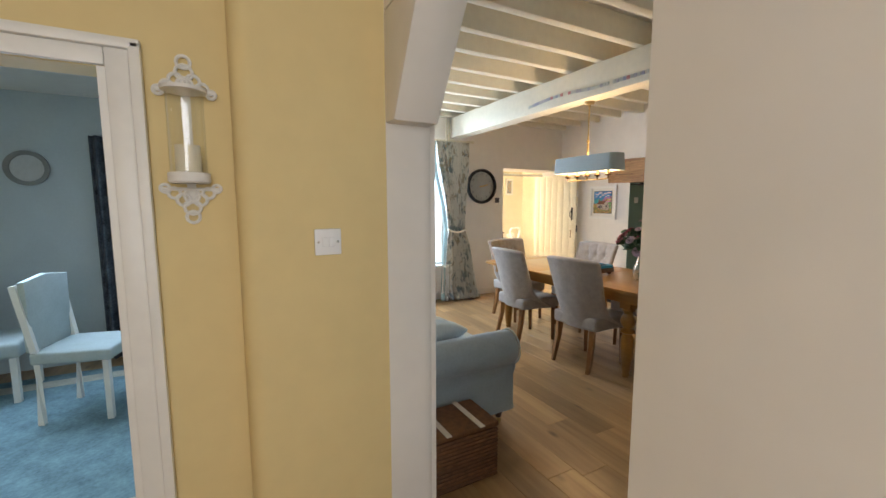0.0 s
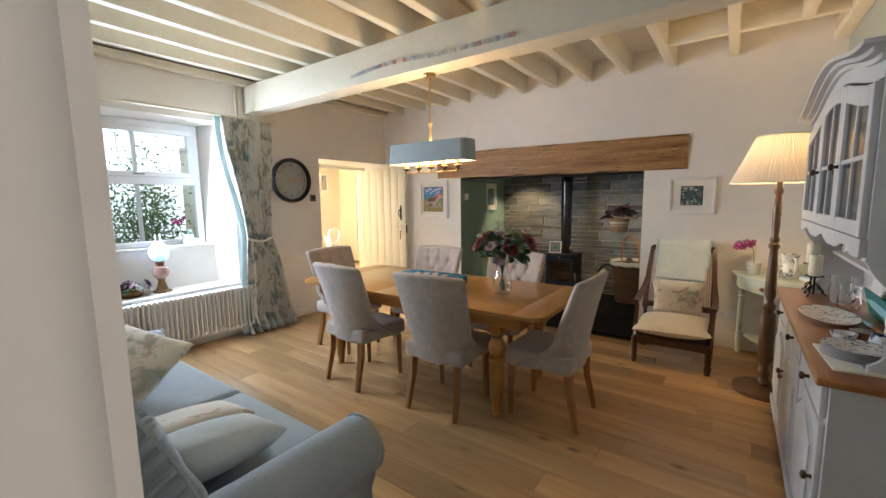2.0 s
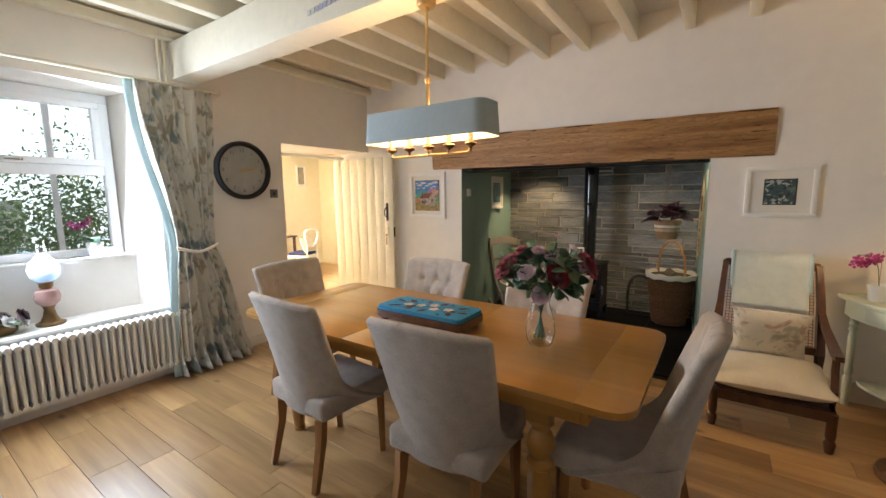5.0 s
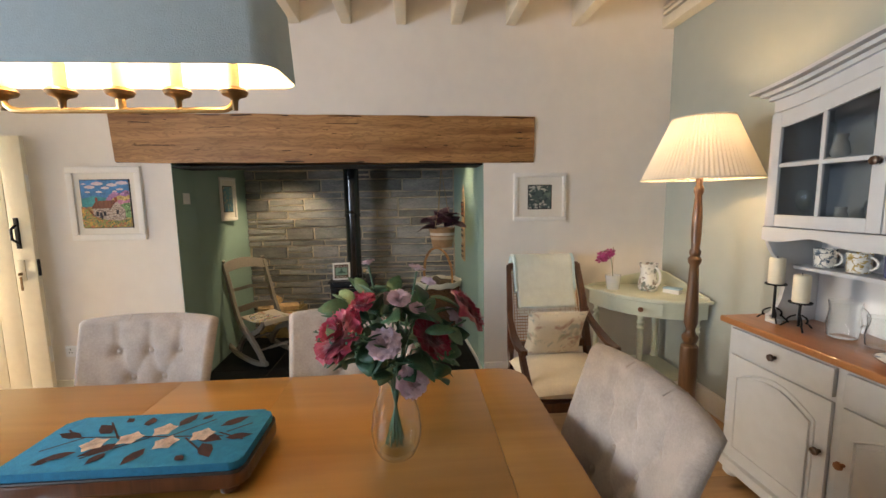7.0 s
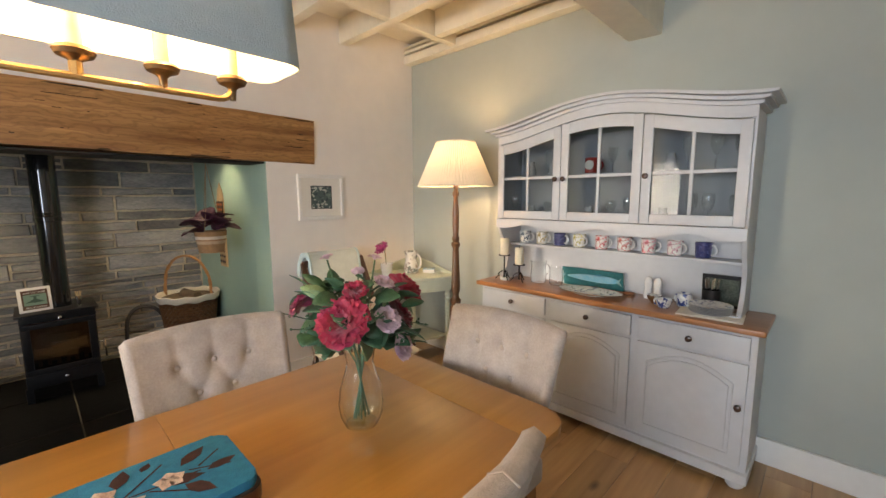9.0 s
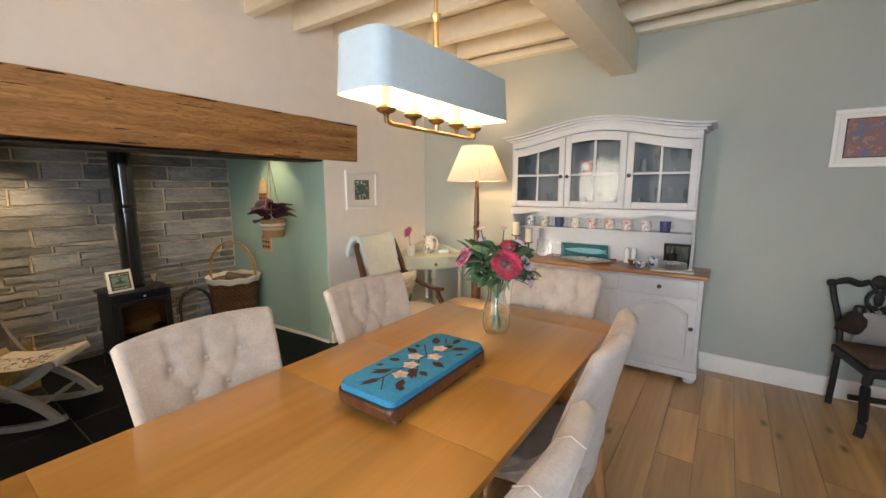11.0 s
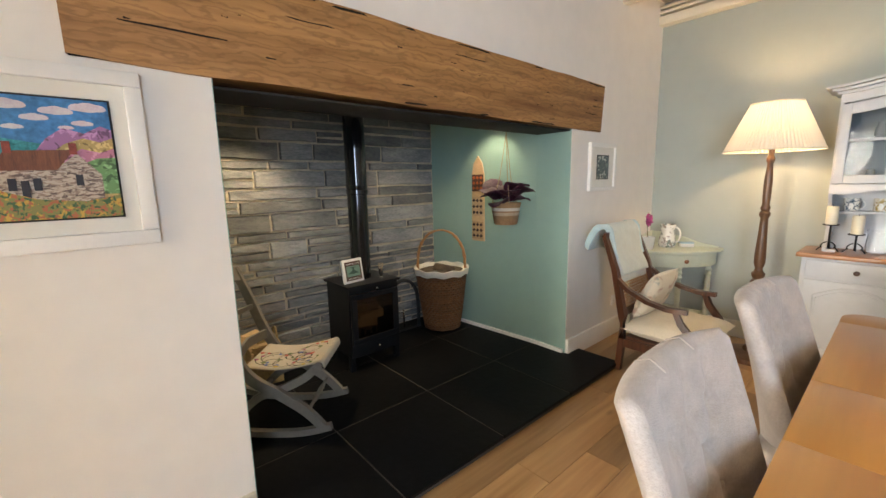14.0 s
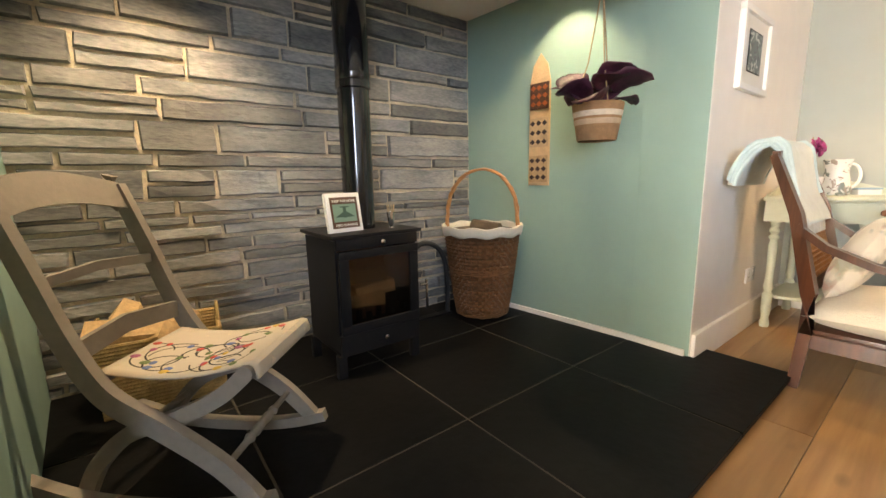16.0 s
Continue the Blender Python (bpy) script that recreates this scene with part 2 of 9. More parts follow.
GROUT = mat("slate_grout", (0.07, 0.062, 0.05), 0.9)
MORTAR = mat("lime_mortar", (0.52, 0.45, 0.34), 0.95, vary=0.2, scale=14, bump=0.5, bscale=60)
STONE = mat("slate_stone", (0.29, 0.285, 0.27), 0.75, vary=0.1, scale=4.5, bump=0.75, bscale=9, stretch=(1, 1, 4), alt=(0.09, 0.098, 0.108), rand=0.40)
LINEN = mat("oatmeal_linen", (0.42, 0.365, 0.32), 0.95, vary=0.12, scale=18, bump=0.35, bscale=260, sheen=0.3)
LINEN_SEAM = mat("linen_seam", (0.42, 0.36, 0.31), 0.95)
SOFA_CLOTH = mat("pale_blue_sofa_cloth", (0.36, 0.42, 0.455), 0.92, vary=0.07, scale=9, bump=0.3, bscale=200, sheen=0.3)
CUSHION_BLUE = mat("pale_blue_cotton", (0.42, 0.49, 0.50), 0.92, vary=0.06, scale=9, bump=0.25, bscale=160)
CREAM_CLOTH = mat("cream_cotton", (0.76, 0.70, 0.58), 0.95, vary=0.05, scale=10, bump=0.25, bscale=180, sheen=0.2)
MINT_WOOL = mat("mint_wool", (0.52, 0.65, 0.65), 0.95, vary=0.08, scale=20, bump=0.5, bscale=150, sheen=0.3)
WHITE_WOOL = mat("white_wool", (0.74, 0.70, 0.60), 0.95, vary=0.06, scale=20, bump=0.5, bscale=150, sheen=0.3)
PALE_MINT = mat("pale_mint_wool", (0.66, 0.71, 0.65), 0.95, vary=0.06, scale=20, bump=0.5, bscale=150, sheen=0.3)
CURTAIN = floral("blue_grey_leaf_print", (0.66, 0.645, 0.58), [(0.24, 0.28, 0.25), (0.19, 0.24, 0.25), (0.36, 0.31, 0.22)], 5.2, 0.26, soft=0.09, stretch=(1.5, 1, 0.8))
CURTAIN_LINING = mat("curtain_lining", (0.42, 0.58, 0.62), 0.9)
FLORAL = floral("floral_cushion_print", (0.78, 0.72, 0.60), [(0.40, 0.41, 0.30), (0.52, 0.36, 0.28), (0.46, 0.48, 0.42)], 8.0, 0.30, soft=0.10)
ROCKER_CLOTH = floral("embroidered_cloth", (0.44, 0.38, 0.28), [(0.42, 0.36, 0.24), (0.55, 0.45, 0.3)], 17.0, 0.62, soft=0.03)
BLACK_IRON = mat("black_iron", (0.009, 0.009, 0.010), 0.45, 0.0, spec=0.25, vary=0.2, scale=12, bump=0.1, bscale=90)
ENAMEL = mat("black_enamel", (0.008, 0.008, 0.009), 0.12, 0.0, vary=0.1, coat=0.6)
BLACK = mat("black_paint", (0.012, 0.011, 0.010), 0.6, vary=0.2)
SOOT = mat("sooty_board", (0.018, 0.016, 0.014), 0.8, vary=0.3)
BRASS = mat("aged_brass", (0.56, 0.38, 0.16), 0.3, 0.9, vary=0.12, scale=20)
DARK_BRASS = mat("dark_brass", (0.20, 0.12, 0.05), 0.4, 0.8, vary=0.15, scale=20)
CHROME = mat("chrome", (0.7, 0.7, 0.7), 0.15, 1.0)
BLUE_SHADE = mat("blue_grey_lampshade_cloth", (0.40, 0.47, 0.49), 0.85, vary=0.04, scale=40, bump=0.2, bscale=300)
KNOB = mat("dark_wood_knob", (0.06, 0.025, 0.012), 0.3, vary=0.1, coat=0.3)
BROWN_KNOB = mat("brown_wood_knob", (0.26, 0.11, 0.05), 0.35, vary=0.1)
GREEN_PAINT = mat("pale_green_furniture_paint", (0.60, 0.63, 0.50), 0.4, vary=0.04, scale=4)
GREY_PAINT = mat("grey_chalk_paint", (0.21, 0.185, 0.15), 0.65, vary=0.10, scale=6, bump=0.1, bscale=40)
WICKER = mat("brown_wicker", (0.15, 0.066, 0.024), 0.6, vary=0.3, scale=30, rand=0.2)
CANE = mat("peeled_cane", (0.42, 0.20, 0.07), 0.5, vary=0.2, scale=20)
RAFFIA = mat("seagrass", (0.42, 0.30, 0.13), 0.8, vary=0.25, scale=30, bump=0.4, bscale=120)
LOG = mat("split_log", (0.58, 0.40, 0.20), 0.85, vary=0.2, scale=9, bump=0.5, bscale=50)
BARK = mat("log_bark", (0.14, 0.10, 0.06), 0.9, vary=0.3, scale=18, bump=0.8, bscale=40)
FRAME_WHITE = mat("white_picture_frame", (0.82, 0.80, 0.76), 0.4, vary=0.02)
MOUNT = mat("picture_mount", (0.80, 0.77, 0.70), 0.9, vary=0.02)
PANE = clear_glass("window_glass", mix=0.08)
# tint greys the pane to darken the cupboard inside, in place of shade
CAB_GLASS = clear_glass("cabinet_glass", (0.76, 0.78, 0.79), mix=0.015)
VASE_GLASS = clear_glass("vase_glass", (0.97, 0.98, 0.975), mix=0.2)
WATER = clear_glass("vase_water", (0.94, 0.95, 0.91), mix=0.06)
CRYSTAL = mat("vase_crystal", (0.97, 0.98, 0.975), 0.0, vary=0.0, trans=1.0, ior=1.45)
LEAF = mat("bouquet_leaf", (0.035, 0.10, 0.05), 0.5, vary=0.3, scale=20, island=True)
LEAF_PALE = mat("bouquet_pale_leaf", (0.14, 0.22, 0.11), 0.55, vary=0.3, scale=20)
CRIMSON = mat("crimson_petal", (0.36, 0.012, 0.055), 0.55, vary=0.35, scale=14, sheen=0.3)
PINK = mat("pink_petal", (0.55, 0.06, 0.20), 0.6, vary=0.4, scale=14, sheen=0.3)
LILAC = mat("lilac_petal", (0.68, 0.50, 0.58), 0.6, vary=0.2, scale=14, sheen=0.3)
PURPLE_LEAF = mat("purple_begonia_leaf", (0.05, 0.012, 0.028), 0.55, vary=0.5, scale=9)
TEAL_NEEDLE = mat("turquoise_needlework", (0.02, 0.20, 0.36), 0.95, vary=0.15, scale=60, bump=0.5, bscale=320)
NEEDLE_BROWN = mat("brown_needlework", (0.045, 0.016, 0.012), 0.95, vary=0.4, scale=40)
NEEDLE_CREAM = mat("cream_needlework", (0.66, 0.52, 0.42), 0.95, vary=0.3, scale=40)
CANDLE = mat("candle_wax", (0.80, 0.74, 0.58), 0.45, vary=0.03)
CHINA = mat("white_china", (0.80, 0.79, 0.76), 0.15, vary=0.02, coat=0.3)
BLUE_CHINA = mat("blue_glaze", (0.06, 0.09, 0.22), 0.2, vary=0.3, scale=40)
RED_GLAZE = mat("red_glaze", (0.45, 0.05, 0.04), 0.25, vary=0.2, scale=40)
PATTERN_CHINA = floral("patterned_china", (0.78, 0.77, 0.74), [(0.16, 0.2, 0.3), (0.3, 0.3, 0.26)], 34.0, 0.35, rough=0.2)
SILVER = mat("silver_plate", (0.7, 0.69, 0.66), 0.18, 1.0)


# ---- mesh helpers ----
def box(bm, x0, x1, y0, y1, z0, z1, bev=0.0, seg=2):
    vs = [bm.verts.new((x, y, z)) for x in (x0, x1) for y in (y0, y1) for z in (z0, z1)]
    fs = [bm.faces.new([vs[i] for i in q]) for q in ((0, 1, 3, 2), (4, 6, 7, 5), (0, 4, 5, 1), (2, 3, 7, 6), (0, 2, 6, 4), (1, 5, 7, 3))]
    if bev:
        es = list({e for f in fs for e in f.edges})
        bmesh.ops.bevel(bm, geom=es, offset=bev, segments=seg, affect="EDGES", profile=0.6)
    return bm


def lathe(bm, prof, n=24, c=(0, 0, 0), sx=1.0, sy=1.0, closed=True):
    rings = []
    for r, z in prof:
        rings.append([bm.verts.new((c[0] + sx * r * math.cos(2 * math.pi * i / n), c[1] + sy * r * math.sin(2 * math.pi * i / n), c[2] + z)) for i in range(n)])
    for a, b in zip(rings, rings[1:]):
        for i in range(n):
            bm.faces.new((a[i], a[(i + 1) % n], b[(i + 1) % n], b[i]))
    if closed:
        bm.faces.new(rings[0][::-1])
        bm.faces.new(rings[-1])
    return bm


def tube(bm, pts, r, n=8, flat=1.0):
    """A rod along points; r is one radius or one a point."""
    pts = [Vector(p) for p in pts]
    rings, ref = [], None
    for i, p in enumerate(pts):
        d = (pts[min(i + 1, len(pts) - 1)] - pts[max(i - 1, 0)]).normalized()
        if ref is None:
            ref = d.orthogonal().normalized() if abs(d.z) > 0.99 else d.cross(Vector((0, 0, 1))).normalized()
        a = (ref - d * ref.dot(d)).normalized()
        ref, b = a, d.cross(a)
        rr = r[i] if isinstance(r, (list, tuple)) else r
        rings.append([bm.verts.new(p + rr * (math.cos(2 * math.pi * k / n) * a + flat * math.sin(2 * math.pi * k / n) * b)) for k in range(n)])
    for u, v in zip(rings, rings[1:]):
        for k in range(n):
            bm.faces.new((u[k], u[(k + 1) % n], v[(k + 1) % n], v[k]))
    bm.faces.new(rings[0][::-1])
    bm.faces.new(rings[-1])
    return bm


def bar(bm, pts, w, h):
    """A rectangular bar along points; w across in the level, h the other way."""
    pts = [Vector(p) for p in pts]
    rings = []
    for i, p in enumerate(pts):
        d = (pts[min(i + 1, len(pts) - 1)] - pts[max(i - 1, 0)]).normalized()
        a = d.cross(Vector((0, 0, 1)))
        a = Vector((1, 0, 0)) if a.length < 1e-3 else a.normalized()
        b = a.cross(d).normalized()
        ww = w[i] if isinstance(w, (list, tuple)) else w
        hh = h[i] if isinstance(h, (list, tuple)) else h
        rings.append([bm.verts.new(p + a * sx * ww / 2 + b * sy * hh / 2) for sx, sy in ((-1, -1), (1, -1), (1, 1), (-1, 1))])
    for u, v in zip(rings, rings[1:]):
        for k in range(4):
            bm.faces.new((u[k], u[(k + 1) % 4], v[(k + 1) % 4], v[k]))
    bm.faces.new(rings[0][::-1])
    bm.faces.new(rings[-1])
    return bm


def prism(bm, poly, plane, d0, d1, bev=0.0):
    """A polygon in a plane ('xy', 'xz', 'yz') drawn out along the third axis."""
    def at(u, v, d):
        return {"xy": (u, v, d), "xz": (u, d, v), "yz": (d, u, v)}[plane]
    a, b = [bm.verts.new(at(u, v, d0)) for u, v in poly], [bm.verts.new(at(u, v, d1)) for u, v in poly]
    fs = [bm.faces.new(a[::-1]), bm.faces.new(b)]
    n = len(poly)
    for i in range(n):
        fs.append(bm.faces.new((a[i], a[(i + 1) % n], b[(i + 1) % n], b[i])))
    if bev:
        es = {e for f in fs[:2] for e in f.edges}
        bmesh.ops.bevel(bm, geom=list(es), offset=bev, segments=2, affect="EDGES", profile=0.6)
    return bm


def smooth_path(pts, n=6):
    """Catmull-Rom through the points."""
    P = [Vector(p) for p in pts]
    out = []
    for i in range(len(P) - 1):
        a, b, c, d = P[max(i - 1, 0)], P[i], P[i + 1], P[min(i + 2, len(P) - 1)]
        for k in range(n):
            t = k / n
            out.append(0.5 * (2 * b + (c - a) * t + (2 * a - 5 * b + 4 * c - d) * t * t + (3 * b - a - 3 * c + d) * t ** 3))
    return out + [P[-1]]


def sheet(bm, f, nu, nv, close_u=False):
    """A surface f(u, v), u and v from 0 to 1."""
    g = [[bm.verts.new(f(i / nu, j / nv)) for j in range(nv + 1)] for i in range(nu + (0 if close_u else 1))]
    for i in range(nu):
        for j in range(nv):
            k = (i + 1) % len(g)
            bm.faces.new((g[i][j], g[k][j], g[k][j + 1], g[i][j + 1]))
    return bm


def pillow(bm, w, d, h, seed=0, n=14, pinch=0.06):
    """A stuffed cushion in the xy level, with drawn-out corners."""
    def f(side):
        def g(u, v):
            a, b = 2 * u - 1, 2 * v - 1
            e = max(0.0, (1 - a * a) * (1 - b * b)) ** 0.38
            k = 1 - pinch * (1 - a * a) * abs(b) ** 3 - pinch * (1 - b * b) * abs(a) ** 3
            wob = 0.10 * noise.noise(Vector((a * 2.2 + seed, b * 2.2, seed * 1.7 + side)))
            return (a * w / 2 * k, b * d / 2 * k, side * h / 2 * e * (1 + wob))
        return g
    sheet(bm, f(1), n, n)
    sheet(bm, f(-1), n, n)
    bmesh.ops.remove_doubles(bm, verts=bm.verts, dist=0.001)
    return bm


def part(name, bm, material, parent=None, label="", m=None, smooth=40):
    bmesh.ops.recalc_face_normals(bm, faces=bm.faces)
    me = bpy.data.meshes.new(name)
    bm.to_mesh(me)
    bm.free()
    me.materials.append(material)
    if smooth:
        me.shade_smooth()
        me.set_sharp_from_angle(angle=radians(smooth))
    ob = new(name, me)
    if parent is not None:
        ob.parent = parent
    if m is not None:
        ob.matrix_basis = m
    if label:
        ob["label"] = label
    return ob


def thing(name, label, category, m=None, group=""):
    ob = new(name)
    ob.empty_display_size = 0.1
    if m is not None:
        ob.matrix_basis = m
    return tagged(ob, label, category, group)


def setting(name, bm, material, label="", smooth=40):
    return tagged(part(name, bm, material, smooth=smooth), label or name.replace("_", " "), "structure", kind="structure")


def bm_new():
    return bmesh.new()


def solid(ob, thick, offset=0.0, sub=0):
    s = ob.modifiers.new("solid", "SOLIDIFY")
    s.thickness, s.offset = thick, offset
    if sub:
        ss = ob.modifiers.new("sub", "SUBSURF")
        ss.levels = ss.render_levels = sub
    return ob


def subsurf(ob, n=1):
    ss = ob.modifiers.new("sub", "SUBSURF")
    ss.levels = ss.render_levels = n
    return ob


# ---- the setting ----
X0, X1, Y0, Y1, ZC = 0.80, 5.48, 0.29, 5.55, 2.99
# floors and closing shell
setting("floor", box(bm_new(), X0 - 0.2, X1, Y0, 6.05, -0.12, -0.016), FLOOR_BASE, "oak plank floor of the dining room")
setting("floor_hall", box(bm_new(), -2.4, X0 - 0.2, -1.9, 1.55, -0.12, 0.0), OAK_FLOOR, "wooden floor of the hall")
setting("floor_blue_room", box(bm_new(), -3.4, X0 - 0.2, 1.55, 5.6, -0.12, 0.0), OAK_FLOOR, "wooden floor of the blue room")
setting("floor_next_room", box(bm_new(), 4.1, 7.6, 6.05, 9.2, -0.12, 0.0), OAK_FLOOR, "wooden floor of the next room")
setting("ceiling", box(bm_new(), X0 - 0.2, X1 + 0.3, Y0 - 0.3, Y1 + 0.6, ZC, ZC + 0.1), CEIL_PAINT, "cream painted board ceiling between the joists")
setting("ceiling_hall", box(bm_new(), -3.4, X0 - 0.2, -2.0, 5.7, 2.45, 2.55), WHITE_WALL, "white hall ceiling")
setting("ceiling_next_room", box(bm_new(), 4.0, 7.7, 6.1, 9.3, 2.4, 2.5), WHITE_WALL, "white ceiling of the next room")
# south wall
setting("wall_south", box(bm_new(), X0, X1 + 0.3, Y0 - 0.3, Y0, 0, ZC), SAGE_WALL, "sage green painted wall")
# east wall with the inglenook opening
FY0, FY1 = 1.78, 4.122
bm = bm_new()
box(bm, X1, X1 + 0.30, Y0, FY0, 0, ZC)
box(bm, X1, X1 + 0.30, FY1, Y1 + 0.5, 0, ZC)
box(bm, X1, X1 + 0.30, FY0, FY1, 2.0, ZC)
setting("wall_east", bm, WHITE_WALL, "white plastered chimney wall with an inglenook opening")
bm = bm_new()
prism(bm, [(X1 + 0.30, FY1), (X1 + 0.30, FY1 + 0.3), (7.1, 4.5), (7.1, 4.20), (6.96, 4.20)], "xy", 0, 2.05)
prism(bm, [(X1 + 0.003, FY1 - 0.004), (X1 + 0.003, FY1), (X1 + 0.3, FY1), (X1 + 0.3, FY1 - 0.004)], "xy", 0, 2.0)
setting("wall_inglenook_north", bm, GREEN_WALL, "sage green painted side wall of the inglenook")
bm = bm_new()
prism(bm, [(X1 + 0.30, FY0), (6.98, 1.87), (7.1, 1.87), (7.1, 1.5), (X1 + 0.30, 1.5)], "xy", 0, 2.05)
prism(bm, [(X1 + 0.003, FY0), (X1 + 0.003, FY0 + 0.004), (X1 + 0.3, FY0 + 0.004), (X1 + 0.3, FY0)], "xy", 0, 2.0)
setting("wall_inglenook_south", bm, GREEN_WALL, "sage green painted side wall of the inglenook")
setting("ceiling_inglenook", box(bm_new(), X1 + 0.02, 7.1, FY0 - 0.02, 4.3, 1.985, 2.1), WHITE_WALL, "white plastered inglenook ceiling")
# north wall: window and door openings, deep reveals
WX0, WX1, WZ0, WZ1 = 1.50, 3.02, 0.57, 2.36
DX0, DZ = 4.19, 2.07
bm = bm_new()
box(bm, X0 - 0.2, WX0, Y1, Y1 + 0.5, 0, ZC)
box(bm, WX0, WX1, Y1, Y1 + 0.5, 0, WZ0)
box(bm, WX0, WX1, Y1, Y1 + 0.5, WZ1, ZC)
box(bm, WX1, DX0, Y1, Y1 + 0.5, 0, ZC)
box(bm, DX0, X1, Y1, Y1 + 0.5, DZ, ZC)
setting("wall_north", bm, WHITE_WALL, "thick white plastered wall with a window and a doorway")
# splayed window reveals, apron and upper sill
bm = bm_new()
prism(bm, [(WX0, Y1 + 0.002), (WX0, Y1 + 0.5), (WX0 + 0.19, Y1 + 0.5)], "xy", WZ0, WZ1)
prism(bm, [(WX1, Y1 + 0.002), (WX1 - 0.17, Y1 + 0.5), (WX1, Y1 + 0.5)], "xy", WZ0, WZ1)
setting("window_reveal", bm, WHITE_WALL, "splayed white window reveals")
setting("window_sill", box(bm_new(), WX0 + 0.02, WX1 - 0.02, Y1 - 0.03, Y1 + 0.32, WZ0, WZ0 + 0.025, 0.006), WHITE_GLOSS, "white painted window board")
setting("wall_window_apron", box(bm_new(), WX0 + 0.1, WX1 - 0.1, Y1 + 0.32, Y1 + 0.5, WZ0 + 0.025, 1.02), WHITE_WALL, "white plastered wall under the window")
setting("window_ledge", box(bm_new(), WX0 + 0.1, WX1 - 0.1, Y1 + 0.29, Y1 + 0.5, 1.02, 1.045, 0.006), WHITE_GLOSS, "white upper window ledge")
# west wall with the opening from the hall
OY0, OY1, OZ = 0.41, 1.42, 2.08
bm = bm_new()
box(bm, X0 - 0.2, X0, OY1 + 0.012, Y1, 0, ZC)
box(bm, X0 - 0.2, X0, -1.9, OY0, 0, ZC)
box(bm, X0 - 0.2, X0, OY0, OY1 + 0.012, OZ + 0.06, ZC)
setting("wall_west", bm, WHITE_WALL, "white wall with an arched opening to the hall")
# braces of the head of the opening
bm = bm_new()
prism(bm, [(OY1 + 0.01, OZ + 0.06), (OY1 + 0.01, 1.765), (OY1 - 0.075, 1.765), (OY1 - 0.30, OZ + 0.06)], "yz", X0 - 0.20, X0 - 0.03, 0.012)
prism(bm, [(OY0, OZ + 0.06), (OY0 + 0.25, OZ + 0.06), (OY0 + 0.07, 1.80), (OY0, 1.80)], "yz", X0 - 0.20, X0 - 0.03, 0.012)
setting("opening_arch", bm, WHITE_WALL, "white plastered corner braces in the head of the opening")
# jamb with a rounded edge
bm = bm_new()
arc = [(X0 - 0.06 + 0.06 * math.sin(a), OY1 + 0.06 - 0.06 * math.cos(a)) for a in [i * math.pi / 16 for i in range(9)]]
prism(bm, [(X0 - 0.2, OY1 + 0.06), (X0 - 0.2, OY1)] + [(x + 0.004, y) for x, y in arc], "xy", 0, OZ + 0.06)
setting("jamb_opening", bm, WHITE_WALL, "white rounded jamb of the opening")
# hall and blue room
bm = bm_new()
prism(bm, [(X0 - 0.2, OY1 + 0.002), (X0 - 0.2, OY1 + 0.2), (0.12, OY1 + 0.2)] + [(0.175 - 0.055 * math.cos(a), OY1 + 0.057 - 0.055 * math.sin(a)) for a in [k * math.pi / 16 for k in range(9)]], "xy", 0, 2.45)
setting("wall_hall_pier", bm, YELLOW_WALL, "yellow painted pier in the hall")
BX = -0.185
bm = bm_new()
box(bm, BX, 0.12, 1.53, 1.65, 0, 2.45)
box(bm, -2.4, -1.0, 1.53, 1.65, 0, 2.45)
box(bm, -1.0, BX, 1.53, 1.65, 1.865, 2.45)
setting("wall_hall_north", bm, YELLOW_WALL, "yellow painted hall wall with a doorway")
bm = bm_new()
box(bm, -2.5, -2.4, -1.9, 1.6, 0, 2.5)
box(bm, -2.4, 0.6, -2.0, -1.9, 0, 2.5)
setting("wall_hall_west", bm, YELLOW_WALL, "yellow painted hall walls")
bm = bm_new()
box(bm, -3.4, 0.6, 4.9, 5.0, 0, 2.5)
box(bm, -3.5, -3.4, 1.5, 5.0, 0, 2.5)
box(bm, 0.45, 0.6, 1.55, 4.9, 0, 2.45)
setting("wall_blue_room", bm, BLUE_WALL, "pale blue painted walls of the further room")
# next room beyond the door
bm = bm_new()
box(bm, 4.0, 4.1, 6.05, 9.2, 0, 2.45)
box(bm, 4.0, 7.6, 9.2, 9.3, 0, 2.45)
box(bm, 7.6, 7.7, 6.05, 7.2, 0, 2.45)
box(bm, 7.6, 7.7, 8.6, 9.3, 0, 2.45)
box(bm, 7.6, 7.7, 7.2, 8.6, 0, 0.25)
box(bm, 7.6, 7.7, 7.2, 8.6, 2.1, 2.45)
setting("wall_next_room", bm, mat("cream_wall_paint", (0.80, 0.74, 0.56), 0.7, vary=0.03), "cream painted walls of the next room")

# door architrave of the blue room
arch = thing("door_architrave", "white moulded architrave round the doorway to the blue room", "door frame")
arch["kind"] = "structure"


bm = bm_new()
box(bm, BX, BX + 0.055, 1.508, 1.528, 0, 1.916, 0.005)
box(bm, BX + 0.055, BX + 0.085, 1.495, 1.528, 0, 1.94, 0.008)
part("jamb_moulding", bm, WHITE_GLOSS, arch)
bm = bm_new()
box(bm, -1.08, BX + 0.0, 1.508, 1.528, 1.867, 1.915, 0.005)
box(bm, -1.08, BX + 0.085, 1.495, 1.528, 1.915, 1.945, 0.008)
part("head_moulding", bm, WHITE_GLOSS, arch)
part("door_lining", box(bm_new(), BX - 0.02, BX - 0.001, 1.52, 1.66, 0, 1.865), WHITE_GLOSS, arch)

# ---- ceiling timbers ----
BXA, BXB, BZ = 3.20, 3.40, 2.49
bm = bm_new()


